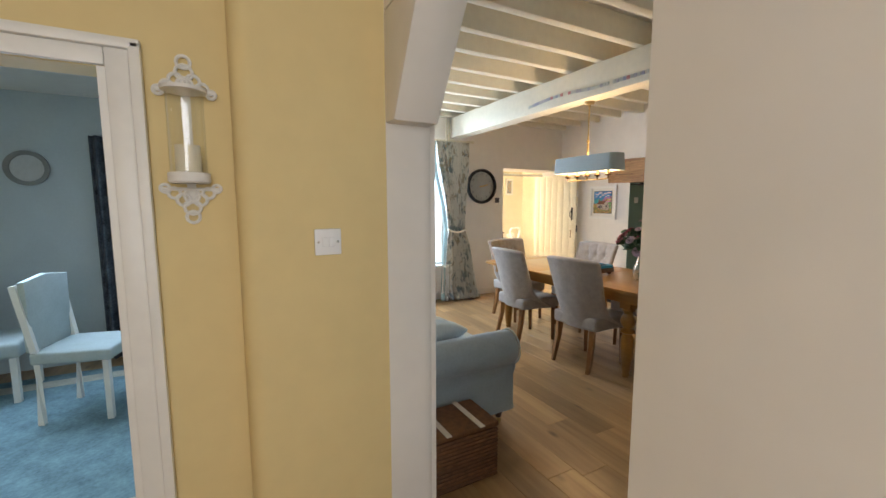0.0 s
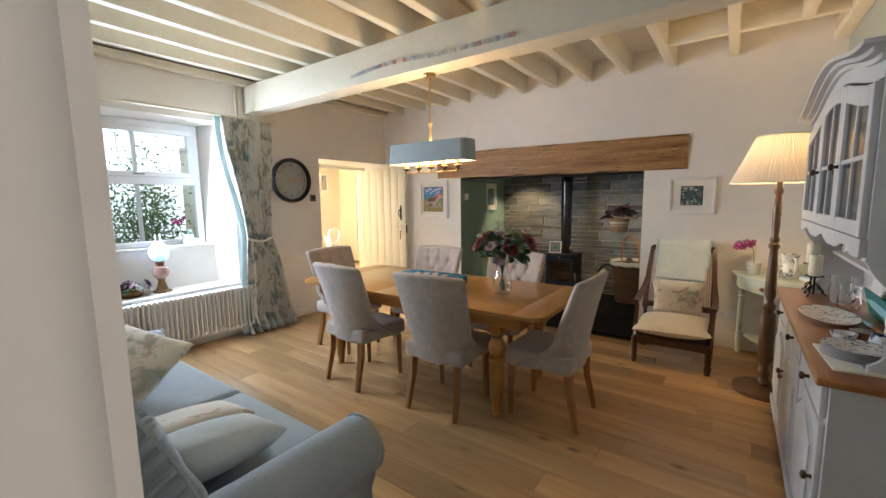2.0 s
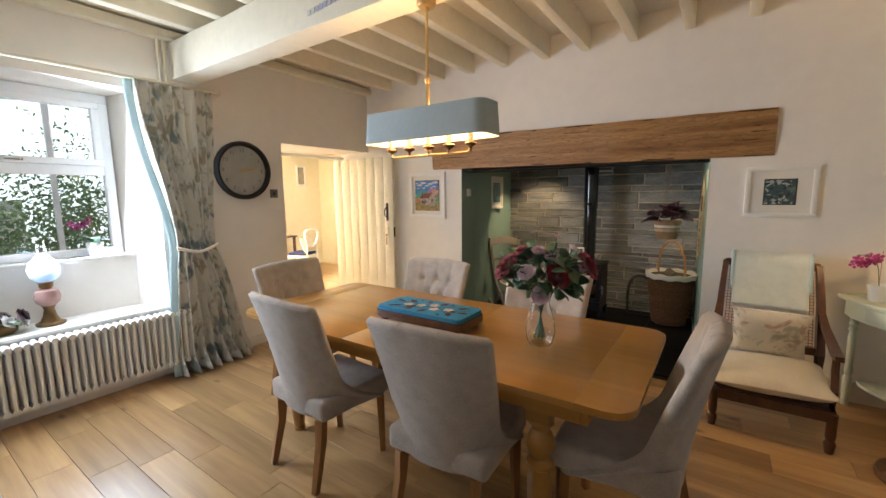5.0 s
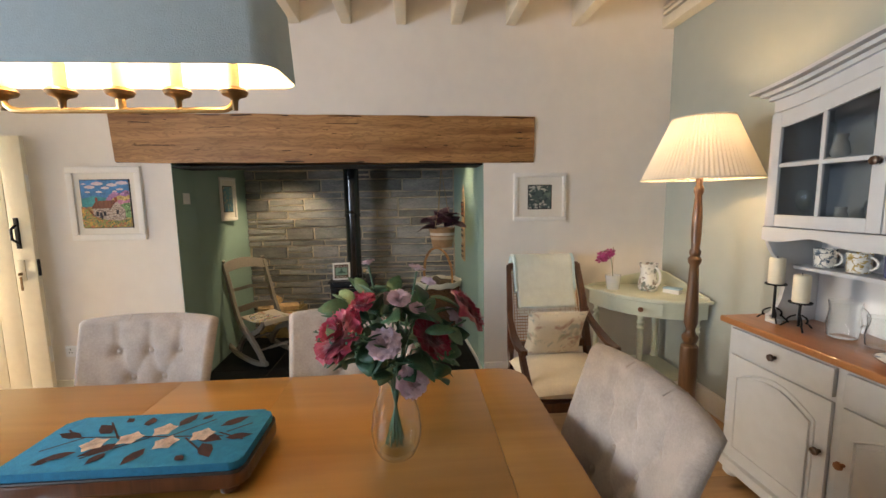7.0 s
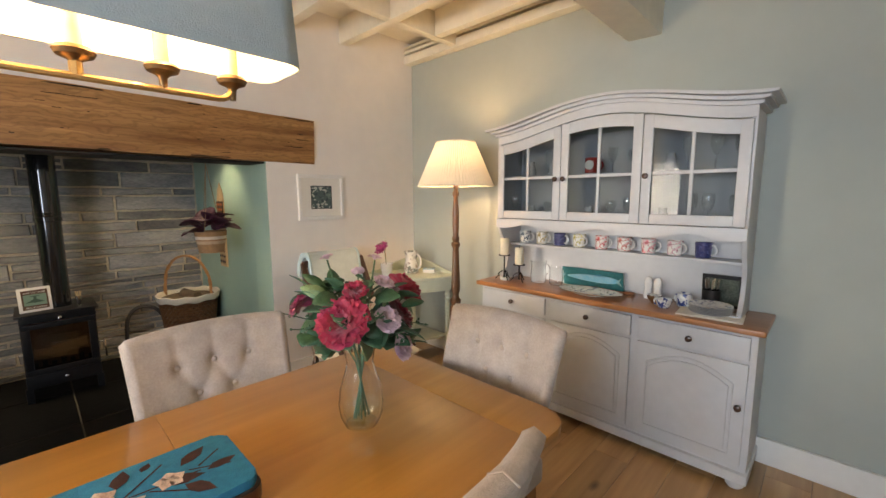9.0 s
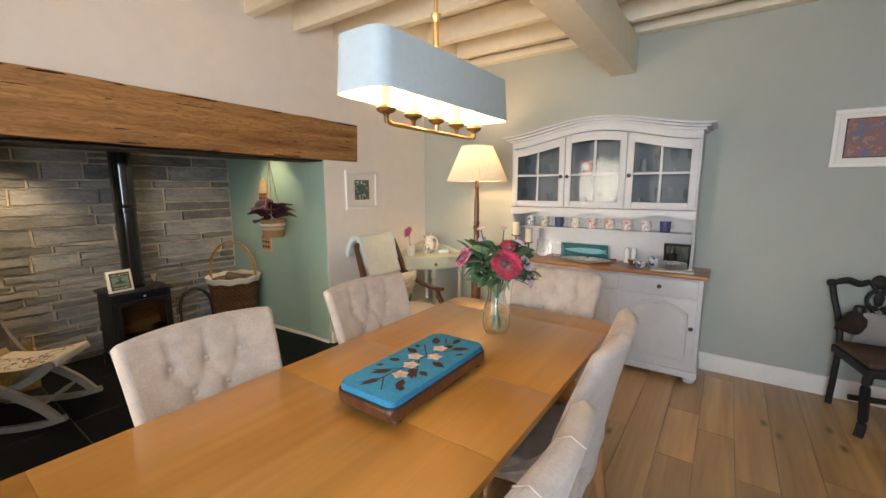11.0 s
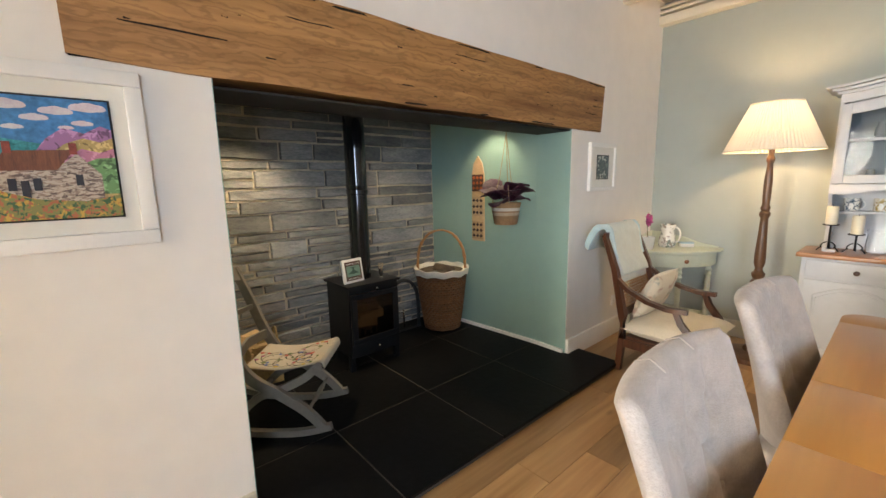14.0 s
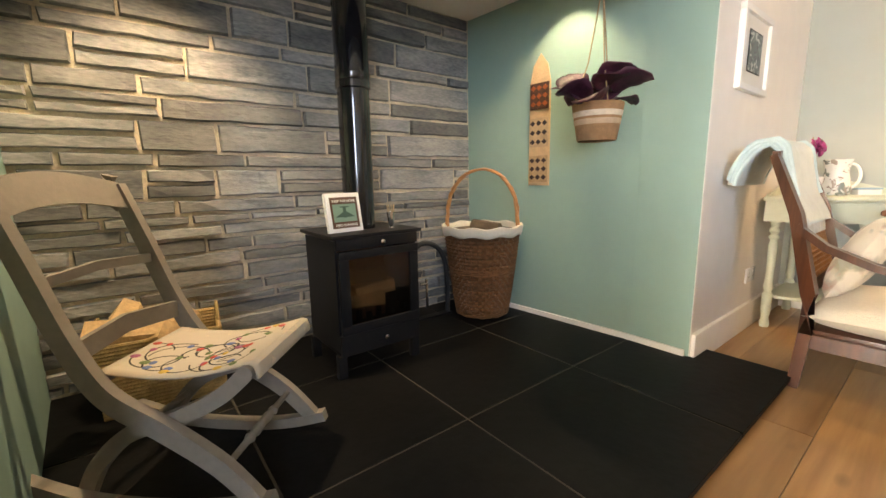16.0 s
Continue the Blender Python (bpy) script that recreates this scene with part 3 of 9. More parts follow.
def rough_bar(bm, axis, lo, hi, a0, a1, z0, z1, seed, n=16, amp=0.008):
    """A hewn timber: a rectangular bar whose edges waver."""
    rings = []
    for i in range(n + 1):
        s = lo + (hi - lo) * i / n
        ring = []
        for j, (u, z) in enumerate(((a0, z0), (a1, z0), (a1, z1), (a0, z1))):
            du = amp * noise.noise(Vector((s * 1.7, j * 3.1, seed)))
            dz = amp * noise.noise(Vector((s * 1.7, j * 3.1 + 9, seed)))
            ring.append(bm.verts.new((u + du, s, z + dz) if axis == "y" else (s, u + du, z + dz)))
        rings.append(ring)
    for p, q in zip(rings, rings[1:]):
        for k in range(4):
            bm.faces.new((p[k], p[(k + 1) % 4], q[(k + 1) % 4], q[k]))
    bm.faces.new(rings[0][::-1])
    bm.faces.new(rings[-1])
    bmesh.ops.recalc_face_normals(bm, faces=bm.faces)
    es = [e for e in bm.edges if len(e.link_faces) == 2 and e.calc_face_angle(0) > 1.0 and abs((e.verts[0].co - e.verts[1].co)[1 if axis == "y" else 0]) > 1e-4]
    bmesh.ops.bevel(bm, geom=es, offset=0.012, segments=2, affect="EDGES", profile=0.6)
    return bm


tagged(part("ceiling_beam", rough_bar(bm, "y", Y0, Y1, BXA, BXB, BZ, 2.785, 1, 24, 0.01), CREAM_PAINT), "large cream painted ceiling beam across the room", "beam", kind="structure")
JY = (5.16, 4.77, 4.37, 3.99, 3.59, 3.16, 2.79, 2.39, 1.98, 1.57, 1.06, 0.62)
for k, y in enumerate(JY):
    x1 = X1 if y != 0.62 else 4.78
    tagged(part("ceiling_joist", rough_bar(bm_new(), "x", X0, x1, y - 0.04, y + 0.04, 2.79, ZC, k + 3, 14, 0.008), CREAM_PAINT), "cream painted rough ceiling joist", "joist", "ceiling joists", "structure")
tagged(part("ceiling_trimmer", rough_bar(bm_new(), "y", 0.34, 1.57, 4.80, 4.87, 2.795, ZC, 40, 6, 0.004), CREAM_PAINT), "cream painted trimmer between the joists", "joist", kind="structure")
for y0, y1 in ((Y0, Y0 + 0.10), (Y1 - 0.09, Y1)):
    bm = bm_new()
    rough_bar(bm, "x", X0, X1, y0, y1, 2.78, 2.855, 51 + y0, 14, 0.006)
    tagged(part("wall_plate", bm, CREAM_PAINT), "cream painted timber plate along the wall top", "trim", kind="structure")
    for z in (2.875, 2.915):
        tagged(part("wall_plate_slat", box(bm_new(), X0, X1, y0 + 0.005, y1 - 0.005, z, z + 0.025, 0.003), CREAM_PAINT), "cream painted slat above the wall plate", "trim", kind="structure")
# pipes beside the beam
for dx in (0.0, 0.045):
    tagged(part("heating_pipe", tube(bm_new(), [(BXA - 0.10 + dx, Y1 - 0.03, 2.4), (BXA - 0.10 + dx, Y1 - 0.03, 2.8)], 0.013), CREAM_PAINT), "cream painted pipe running up beside the beam", "pipe", kind="structure")

# ---- skirting ----


def skirt(name, x0, x1, y0, y1, h=0.15, material=WHITE_WALL):
    bm = bm_new()
    box(bm, x0, x1, y0, y1, 0, h, 0.008)
    setting(name, bm, material, "painted skirting along the wall")


skirt("baseboard_south", X0, X1, Y0, Y0 + 0.025, 0.15, WHITE_GLOSS)
skirt("baseboard_east_south", X1 - 0.022, X1, Y0 + 0.025, FY0 - 0.003, 0.16, WHITE_WALL)
skirt("baseboard_east_north", X1 - 0.022, X1, FY1 + 0.003, Y1, 0.16, mat("cream_skirting", (0.76, 0.70, 0.54), 0.5, vary=0.05, scale=4, bump=0.1, bscale=12))
skirt("baseboard_north", WX0 - 0.7, DX0, Y1 - 0.02, Y1, 0.10)
skirt("baseboard_west", X0, X0 + 0.02, OY1 + 0.08, Y1 - 0.02, 0.12)
setting("baseboard_inglenook", prism(bm_new(), [(5.5, FY0 + 0.006), (5.78, FY0 + 0.006), (6.97, 1.872), (6.97, 1.887), (5.78, FY0 + 0.021), (5.5, FY0 + 0.021)], "xy", 0.043, 0.075), WHITE_GLOSS, "thin white skirting of the inglenook")
bm = bm_new()
box(bm, 4.05, 5.1, 9.17, 9.2, 0, 0.12, 0.006)
setting("baseboard_next_room", bm, WHITE_GLOSS, "white skirting of the next room")

# ---- mantel beam ----
bm = bm_new()
rings = []
n = 40
for i in range(n + 1):
    s = 1.385 + (4.50 - 1.385) * i / n
    lean = 0.03 * i / n
    ring = []
    for j, (x, z) in enumerate(((X1 - 0.015, 1.775), (X1 + 0.20, 1.775), (X1 + 0.20, 2.12), (X1 - 0.035, 2.12))):
        e = 0.014 if i in (0, n) else 0.008
        ring.append(bm.verts.new((x + e * noise.noise(Vector((s * 3, j * 2.3, 4))), s + (0.012 * noise.noise(Vector((j * 5.1, 2, i))) if i in (0, n) else 0), z + lean * (1 if z < 2 else 1.2) + e * noise.noise(Vector((s * 3, j * 2.3, 14))))))
    rings.append(ring)
for p, q in zip(rings, rings[1:]):
    for k in range(4):
        bm.faces.new((p[k], p[(k + 1) % 4], q[(k + 1) % 4], q[k]))
bm.faces.new(rings[0][::-1])
bm.faces.new(rings[-1])
bmesh.ops.bevel(bm, geom=[e for e in bm.edges if e.calc_face_angle(0) > 0.9], offset=0.008, segments=2, affect="EDGES")
mb_ = tagged(part("mantel_beam", bm, MANTEL_WOOD), "old rough pine mantel beam over the inglenook", "mantel beam")
BEAM_DARK = mat("dark_beam_crack", (0.012, 0.008, 0.005), 0.95, vary=0.3)
rm = random.Random(21)


def face_x(y, z):
    """The beam's room face at a height."""
    return X1 - 0.015 - 0.02 * (z - 1.78) / 0.34


def check(y, z, length, r):
    pts = []
    for q in range(7):
        yy = y + length * q / 6
        zz = z + 0.006 * noise.noise(Vector((yy * 14, z * 9, 2))) + 0.01 * (yy - 1.385)
        pts.append((face_x(yy, zz) + 0.004, yy, zz))
    part("crack", tube(bm_new(), pts, [0.001] + [0.7 * r * rm.uniform(0.7, 1.2) for _ in range(5)] + [0.001], 5), BEAM_DARK, mb_)


for y, z, ln, r in ((4.0, 1.90, 0.42, 0.0065), (3.2, 1.86, 0.3, 0.005), (1.45, 1.90, 0.22, 0.005), (1.42, 1.96, 0.12, 0.004), (2.3, 1.94, 0.35, 0.005), (3.6, 2.03, 0.25, 0.0045), (1.9, 1.82, 0.2, 0.005), (2.7, 2.06, 0.3, 0.0045), (4.2, 2.06, 0.2, 0.005), (1.7, 2.05, 0.18, 0.004)):
    check(y, z, ln, r)
for k in range(26):
    check(rm.uniform(1.45, 4.4), rm.uniform(1.81, 2.09), rm.uniform(0.012, 0.05), rm.uniform(0.004, 0.0055))
# irregular dark strip along the beam's top and bottom edges
for zt, zo in ((2.112, 0.036), (1.783, 0.03)):
    pts, rr = [], []
    for q in range(61):
        yy = 1.39 + 3.105 * q / 60
        pts.append((face_x(yy, zt) + 0.006, yy, zt + zo * (yy - 1.385) / 3.115 + 0.006 * noise.noise(Vector((yy * 9, zt, 5)))))
        rr.append(max(0.001, 0.0055 + 0.005 * noise.noise(Vector((yy * 6, zt, 9)))))
    part("charred_edge", tube(bm_new(), pts, rr, 5), BEAM_DARK, mb_)
tagged(part("lintel_board", box(bm_new(), X1 + 0.012, X1 + 0.30, FY0 - 0.01, FY1 + 0.01, 1.765, 1.775, 0.002), SOOT), "black painted board under the mantel beam", "lintel", kind="structure")
tagged(part("lintel_back", box(bm_new(), X1 + 0.24, X1 + 0.30, FY0, FY1, 1.775, 2.0), SOOT), "dark back face of the lintel", "lintel", kind="structure")

# ---- window ----
win = thing("window_north", "white plastic casement window in a deep reveal", "window", pose(0, Y1 + 0.44, 0))
win["kind"] = "structure"
wa, wb, z0, z1, zm = WX0 + 0.17, WX1 - 0.16, 1.046, 2.355, 1.74
bm = bm_new()
for q in ((wa, wb, z1 - 0.07, z1), (wa, wb, z0, z0 + 0.06), (wa, wa + 0.065, z0 + 0.06, z1 - 0.07), (wb - 0.065, wb, z0 + 0.06, z1 - 0.07), (wa + 0.065, wb - 0.065, zm - 0.04, zm + 0.04)):
    box(bm, q[0], q[1], -0.03, 0.04, q[2], q[3], 0.006)
part("window_frame", bm, UPVC, win)
bm = bm_new()
a, b, c, d = wa + 0.066, wb - 0.066, zm + 0.041, z1 - 0.071
for q in ((a, b, d - 0.05, d), (a, b, c, c + 0.05), (a, a + 0.05, c + 0.05, d - 0.05), (b - 0.05, b, c + 0.05, d - 0.05)):
    box(bm, q[0], q[1], -0.045, 0.02, q[2], q[3], 0.006)
sash = part("top_sash", bm, UPVC, win)
part("sash_handle", box(bm_new(), (a + b) / 2 - 0.05, (a + b) / 2 + 0.05, -0.065, -0.046, c + 0.018, c + 0.034, 0.004), CHROME, sash)
pane = part("pane", box(bm_new(), a + 0.04, b - 0.04, 0, 0.006, c + 0.04, d - 0.04), PANE, win)
pane2 = part("pane", box(bm_new(), a, b, 0, 0.006, z0 + 0.06, zm - 0.041), PANE, win)
pane.visible_shadow = pane2.visible_shadow = False
bm = bm_new()
for x in (a + (b - a) * 0.36, a + (b - a) * 0.72):
    box(bm, x - 0.004, x + 0.004, -0.003, 0.002, c + 0.05, d - 0.05)
part("glazing_bar", bm, UPVC, win)


# ---- dining table ----
table = thing("dining_table", "long honey oak extending dining table with turned legs", "table", pose(3.435, 3.065, 0))
TL, TW, TZ = 1.185, 0.515, 0.776


def top_poly(y0, y1, r0, r1):
    out = []
    for cx, cy, r, a0 in ((TW, y0, r0, -90), (TW, y1, r1, 0), (-TW, y1, r1, 90), (-TW, y0, r0, 180)):
        sx, sy = (1 if cx > 0 else -1), (1 if cy == y1 else -1)
        if not r:
            out.append((cx, cy))
            continue
        for k in range(7):
            a = radians(a0 + 15 * k)
            out.append((cx - sx * r + r * math.cos(a), cy - sy * r + r * math.sin(a)))
    return out


for y0, y1, r0, r1 in ((-TL, -TL + 0.2, 0.10, 0), (-TL + 0.2008, -0.22, 0, 0), (-0.2192, 0.22, 0, 0), (0.2208, TL - 0.2008, 0, 0), (TL - 0.2, TL, 0, 0.10)):
    part("tabletop_board", prism(bm_new(), top_poly(y0, y1, r0, r1), "xy", TZ - 0.028, TZ, 0.0015), TABLE_WOOD, table)
bm = bm_new()
for q in ((-0.43, 0.43, -1.02, -0.99), (-0.43, 0.43, 0.99, 1.02), (-0.43, -0.405, -0.99, 0.99), (0.405, 0.43, -0.99, 0.99)):
    box(bm, q[0], q[1], q[2], q[3], TZ - 0.125, TZ - 0.028, 0.003)
part("apron", bm, TABLE_WOOD, table)
for x in (-0.375, 0.375):
    for y in (-0.82, 0.82):
        bm = bm_new()
        box(bm, x - 0.052, x + 0.052, y - 0.052, y + 0.052, 0.60, TZ - 0.029, 0.006)
        lathe(bm, [(0.045, 0.60), (0.055, 0.585), (0.04, 0.57), (0.036, 0.555), (0.05, 0.53), (0.062, 0.49), (0.05, 0.45), (0.036, 0.43), (0.058, 0.41), (0.058, 0.395), (0.04, 0.38), (0.053, 0.33), (0.05, 0.2), (0.036, 0.06), (0.03, 0.03), (0.036, 0.02), (0.03, 0.0)], 20, (x, y, 0))
        part("leg", bm, TABLE_WOOD, table)


# ---- dining chairs ----
def dining_chair():
    ch = thing("dining_chair", "upholstered oatmeal linen dining chair with a buttoned back and wooden legs", "chair", group="dining chairs round the table")
    # local: front towards +y, the back at -y
    bm = bm_new()
    box(bm, -0.245, 0.245, -0.21, 0.265, 0.375, 0.49, 0.03, 3)
    st = part("seat", bm, LINEN, ch)
    # the shell: a curved back that wraps round and sweeps into the seat

    def outer(u, v, off=0.0):
        a = 2 * u - 1
        z = 0.375 + v * 0.625
        wid = 0.245 + 0.035 * v ** 1.3
        wrap = 0.10 * abs(a) ** 2.6 * (1 - 0.55 * v)
        swoop = max(0.0, 1 - v / 0.38) ** 2 * 0.26 * abs(a) ** 7
        y = -0.215 - 0.115 * v ** 1.4 + wrap + swoop
        z -= 0.012 * a * a * v
        return Vector((a * wid, y, z))

    def inner(u, v):
        a = 2 * u - 1
        p = outer(u, v)
        t = 0.075 - 0.02 * v
        dent = 0.0
        for bx, bz in BUTTONS:
            d2 = ((p.x - bx) / 0.028) ** 2 + ((p.z - bz) / 0.028) ** 2
            dent += 0.024 * math.exp(-d2)
        crease = 0.0
        for (ax, az), (bx, bz) in PLEATS:
            dx, dz = bx - ax, bz - az
            k = max(0.0, min(1.0, ((p.x - ax) * dx + (p.z - az) * dz) / (dx * dx + dz * dz)))
            d = math.hypot(p.x - ax - k * dx, p.z - az - k * dz)
            crease = max(crease, 0.009 * math.exp(-(d / 0.013) ** 2))
        dent += crease
        puff = 0.012 * (1 - a * a)
        return Vector((p.x * 0.97, p.y + t + puff - dent, p.z - 0.005 * v))
    nu, nv = 44, 40
    bm = bm_new()
    O = [[bm.verts.new(outer(i / nu, j / nv)) for j in range(nv + 1)] for i in range(nu + 1)]
    I = [[bm.verts.new(inner(i / nu, j / nv)) for j in range(nv + 1)] for i in range(nu + 1)]
    for i in range(nu):
        for j in range(nv):
            bm.faces.new((O[i][j], O[i + 1][j], O[i + 1][j + 1], O[i][j + 1]))
            bm.faces.new((I[i][j], I[i][j + 1], I[i + 1][j + 1], I[i + 1][j]))
        mt = [bm.verts.new((O[k][nv].co + I[k][nv].co) / 2 + Vector((0, 0, 0.018))) for k in (i, i + 1)]
        bm.faces.new((O[i][nv], O[i + 1][nv], mt[1], mt[0]))
        bm.faces.new((mt[0], mt[1], I[i + 1][nv], I[i][nv]))
        bm.faces.new((O[i][0], I[i][0], I[i + 1][0], O[i + 1][0]))
    for i in (0, nu):
        s = 1 if i else -1
        for j in range(nv):
            mid = [bm.verts.new((O[i][q].co + I[i][q].co) / 2 + Vector((s * 0.020, 0, 0))) for q in (j, j + 1)]
            bm.faces.new((O[i][j], O[i][j + 1], mid[1], mid[0]))
            bm.faces.new((mid[0], mid[1], I[i][j + 1], I[i][j]))
    for i in (0, nu):
        m0 = (O[i][nv].co + I[i][nv].co) / 2
        m1, m2 = bm.verts.new(m0 + Vector((0, 0, 0.018))), bm.verts.new(m0 + Vector((0.020 if i else -0.020, 0, 0)))
        bm.faces.new((O[i][nv], m1, m2))
        bm.faces.new((m1, I[i][nv], m2))
    bmesh.ops.remove_doubles(bm, verts=bm.verts, dist=0.0005)
    bmesh.ops.recalc_face_normals(bm, faces=bm.faces)
    part("backrest", bm, LINEN, ch, smooth=80)
    for bx, bz in BUTTONS:
        u = (bx / 0.27 + 1) / 2
        p = inner(u, (bz - 0.375) / 0.625)
        part("button", lathe(bm_new(), [(0.001, 0.006), (0.009, 0.004), (0.012, 0.0), (0.009, -0.003)], 10), LINEN_SEAM, ch, m=pose(bx, p.y + 0.008, bz, -80))
    # piping along the top of the back
    for a in (-0.33, 0.33):
        u = (a + 1) / 2
        part("seam", tube(bm_new(), [outer(u, 1) + Vector((0, -0.001, 0.0)), (outer(u, 1) + inner(u, 1)) / 2 + Vector((0, 0, 0.0175)), inner(u, 1) + Vector((0, 0.001, 0))], 0.0025, 5), LINEN_SEAM, ch)
    for x in (-0.20, 0.20):
        part("front_leg", bar(bm_new(), [(x, 0.215, 0.376), (x * 1.02, 0.22, 0.0)], [0.044, 0.03], [0.044, 0.03]), LEG_WOOD, ch)
        part("back_leg", bar(bm_new(), [(x * 0.93, -0.18, 0.376), (x * 0.95, -0.19, 0.25), (x * 1.0, -0.245, 0.0)], [0.044, 0.04, 0.03], [0.05, 0.042, 0.03]), LEG_WOOD, ch)
    return ch


BUTTONS = [(-0.13, 0.86), (0.0, 0.86), (0.13, 0.86), (-0.065, 0.75), (0.065, 0.75), (-0.13, 0.64), (0.0, 0.64), (0.13, 0.64)]
PLEATS = [(BUTTONS[i], BUTTONS[j]) for i, j in ((0, 3), (1, 3), (1, 4), (2, 4), (3, 5), (3, 6), (4, 6), (4, 7))] + [(BUTTONS[i], (BUTTONS[i][0] * 1.05, 0.98)) for i in (0, 1, 2)]
chair0 = dining_chair()
SPOTS = [(3.03, 2.635, -87), (2.99, 3.49, -94), (3.86, 2.62, 87), (3.86, 3.50, 90), (3.335, 1.955, 0), (3.44, 4.20, 180)]
chair0.matrix_basis = pose(SPOTS[0][0], SPOTS[0][1], 0, 0, 0, SPOTS[0][2])
for x, y, a in SPOTS[1:]:
    copy_thing(chair0, pose(x, y, 0, 0, 0, a))


# ---- pendant lamp over the table ----
pend = thing("pendant_lamp", "brass pendant lamp with a long blue-grey fabric shade", "pendant lamp", pose(3.335, 3.0, 0))
SL, SW, SZ0, SZ1 = 0.388, 0.103, 1.797, 1.957


def shade_ring(w, l, r, z, n=5):
    out = []
    for sx, sy, a0 in ((1, -1, -90), (1, 1, 0), (-1, 1, 90), (-1, -1, 180)):
        for k in range(n + 1):
            a = radians(a0 + 90 * k / n)
            out.append((sx * (w - r) + r * math.cos(a), sy * (l - r) + r * math.sin(a), z))
    return out


bm = bm_new()
lo, hi = shade_ring(SW, SL, 0.05, SZ0), shade_ring(SW - 0.008, SL - 0.008, 0.05, SZ1)
vl, vh = [bm.verts.new(p) for p in lo], [bm.verts.new(p) for p in hi]
for i in range(len(vl)):
    k = (i + 1) % len(vl)
    bm.faces.new((vl[i], vl[k], vh[k], vh[i]))
SHADE_IN = mat("white_shade_lining", (0.85, 0.80, 0.70), 0.8, vary=0.02)
sh = part("shade", bm, BLUE_SHADE, pend)
bm = bm_new()
lo, hi = shade_ring(SW - 0.003, SL - 0.003, 0.048, SZ0 + 0.001), shade_ring(SW - 0.011, SL - 0.011, 0.048, SZ1)
vl, vh = [bm.verts.new(p) for p in lo], [bm.verts.new(p) for p in hi]
for i in range(len(vl)):
    k = (i + 1) % len(vl)
    bm.faces.new((vl[i], vh[i], vh[k], vl[k]))
part("shade_lining", bm, SHADE_IN, pend)
bm = bm_new()
lathe(bm, [(0.05, 2.489), (0.05, 2.475), (0.042, 2.462), (0.012, 2.458), (0.012, 2.44)], 20)
part("ceiling_rose", bm, BRASS, pend)
part("rod", tube(bm_new(), [(0, 0, 2.45), (0, 0, 2.10)], 0.007), BRASS, pend)
bm = bm_new()
tube(bm, [(0, 0, 2.10), (0, 0, 1.725)], 0.010)
lathe(bm, [(0.012, 2.09), (0.017, 2.10), (0.017, 2.115), (0.010, 2.12)], 14)
part("stem", bm, BRASS, pend)
bm = bm_new()
AE = 0.26
tube(bm, [(0, -AE, 1.768)] + [(0, -AE + 0.03 * (1 - math.cos(a)), 1.753 - 0.03 * math.sin(a)) for a in [i * math.pi / 10 for i in range(1, 6)]] + [(0, y, 1.723) for y in (-0.15, 0, 0.15)] + [(0, AE - 0.03 + 0.03 * math.sin(a), 1.753 - 0.03 * math.cos(a)) for a in [i * math.pi / 10 for i in range(0, 6)]] + [(0, AE, 1.768)], 0.007)
part("arm", bm, BRASS, pend)
BULB = glow("lamp_bulb", (1.0, 0.78, 0.45), 14.0)
CANDLE_SLEEVE = mat("ivory_candle_sleeve", (0.78, 0.62, 0.36), 0.6, vary=0.05)
for i in range(5):
    y = -AE + 0.5 * AE * i
    cup = part("candle_cup", lathe(bm_new(), [(0.006, 1.723), (0.008, 1.746), (0.013, 1.751), (0.027, 1.757), (0.031, 1.765), (0.026, 1.772), (0.013, 1.776)], 16, (0, y, 0)), DARK_BRASS, pend)
    part("candle_sleeve", lathe(bm_new(), [(0.013, 1.776), (0.013, 1.85)], 14, (0, y, 0)), CANDLE_SLEEVE, cup)
    part("bulb", lathe(bm_new(), [(0.009, 1.851), (0.017, 1.868), (0.015, 1.888), (0.004, 1.912)], 12, (0, y, 0)), BULB, cup)
lamp("pendant_light_a", "POINT", pose(3.335, 3.16, 1.932), 13, WARM, radius=0.05)
lamp("pendant_light_b", "POINT", pose(3.335, 2.86, 1.932), 13, WARM, radius=0.05)


# ---- dresser ----
dr = thing("dresser", "white painted kitchen dresser with glazed upper cupboards and pine worktop", "dresser", pose(3.415, Y0 + 0.006, 0))
# local: x along the wall, y out of the wall


def fielded(bm, x0, x1, z0, z1, y, arch=0.0):
    """A raised panel, with an arched head if wanted."""
    n = 10
    pts = [(x0, z0), (x1, z0)]
    if arch:
        pts += [(x1 + (x0 - x1) * i / n, z1 - arch + arch * math.sin(math.pi * i / n) ** 1.0) for i in range(n + 1)]
    else:
        pts += [(x1, z1), (x0, z1)]
    prism(bm, pts, "xz", y, y + 0.012, 0.005)


part("base_body", box(bm_new(), -0.855, 0.855, 0.0, 0.365, 0.10, 0.835), DRESSER_PAINT, dr)
bm = bm_new()
box(bm, -0.865, 0.865, 0.0, 0.392, 0.045, 0.10, 0.01)
part("plinth", bm, DRESSER_PAINT, dr)
for x in (-0.81, 0.81):
    for y in (0.05, 0.34):
        part("bun_foot", lathe(bm_new(), [(0.03, 0.0), (0.042, 0.015), (0.042, 0.03), (0.03, 0.045)], 14, (x, y, 0)), DRESSER_PAINT, dr)
part("worktop", box(bm_new(), -0.885, 0.885, 0.0, 0.41, 0.835, 0.867, 0.009, 3), WORKTOP_WOOD, dr)
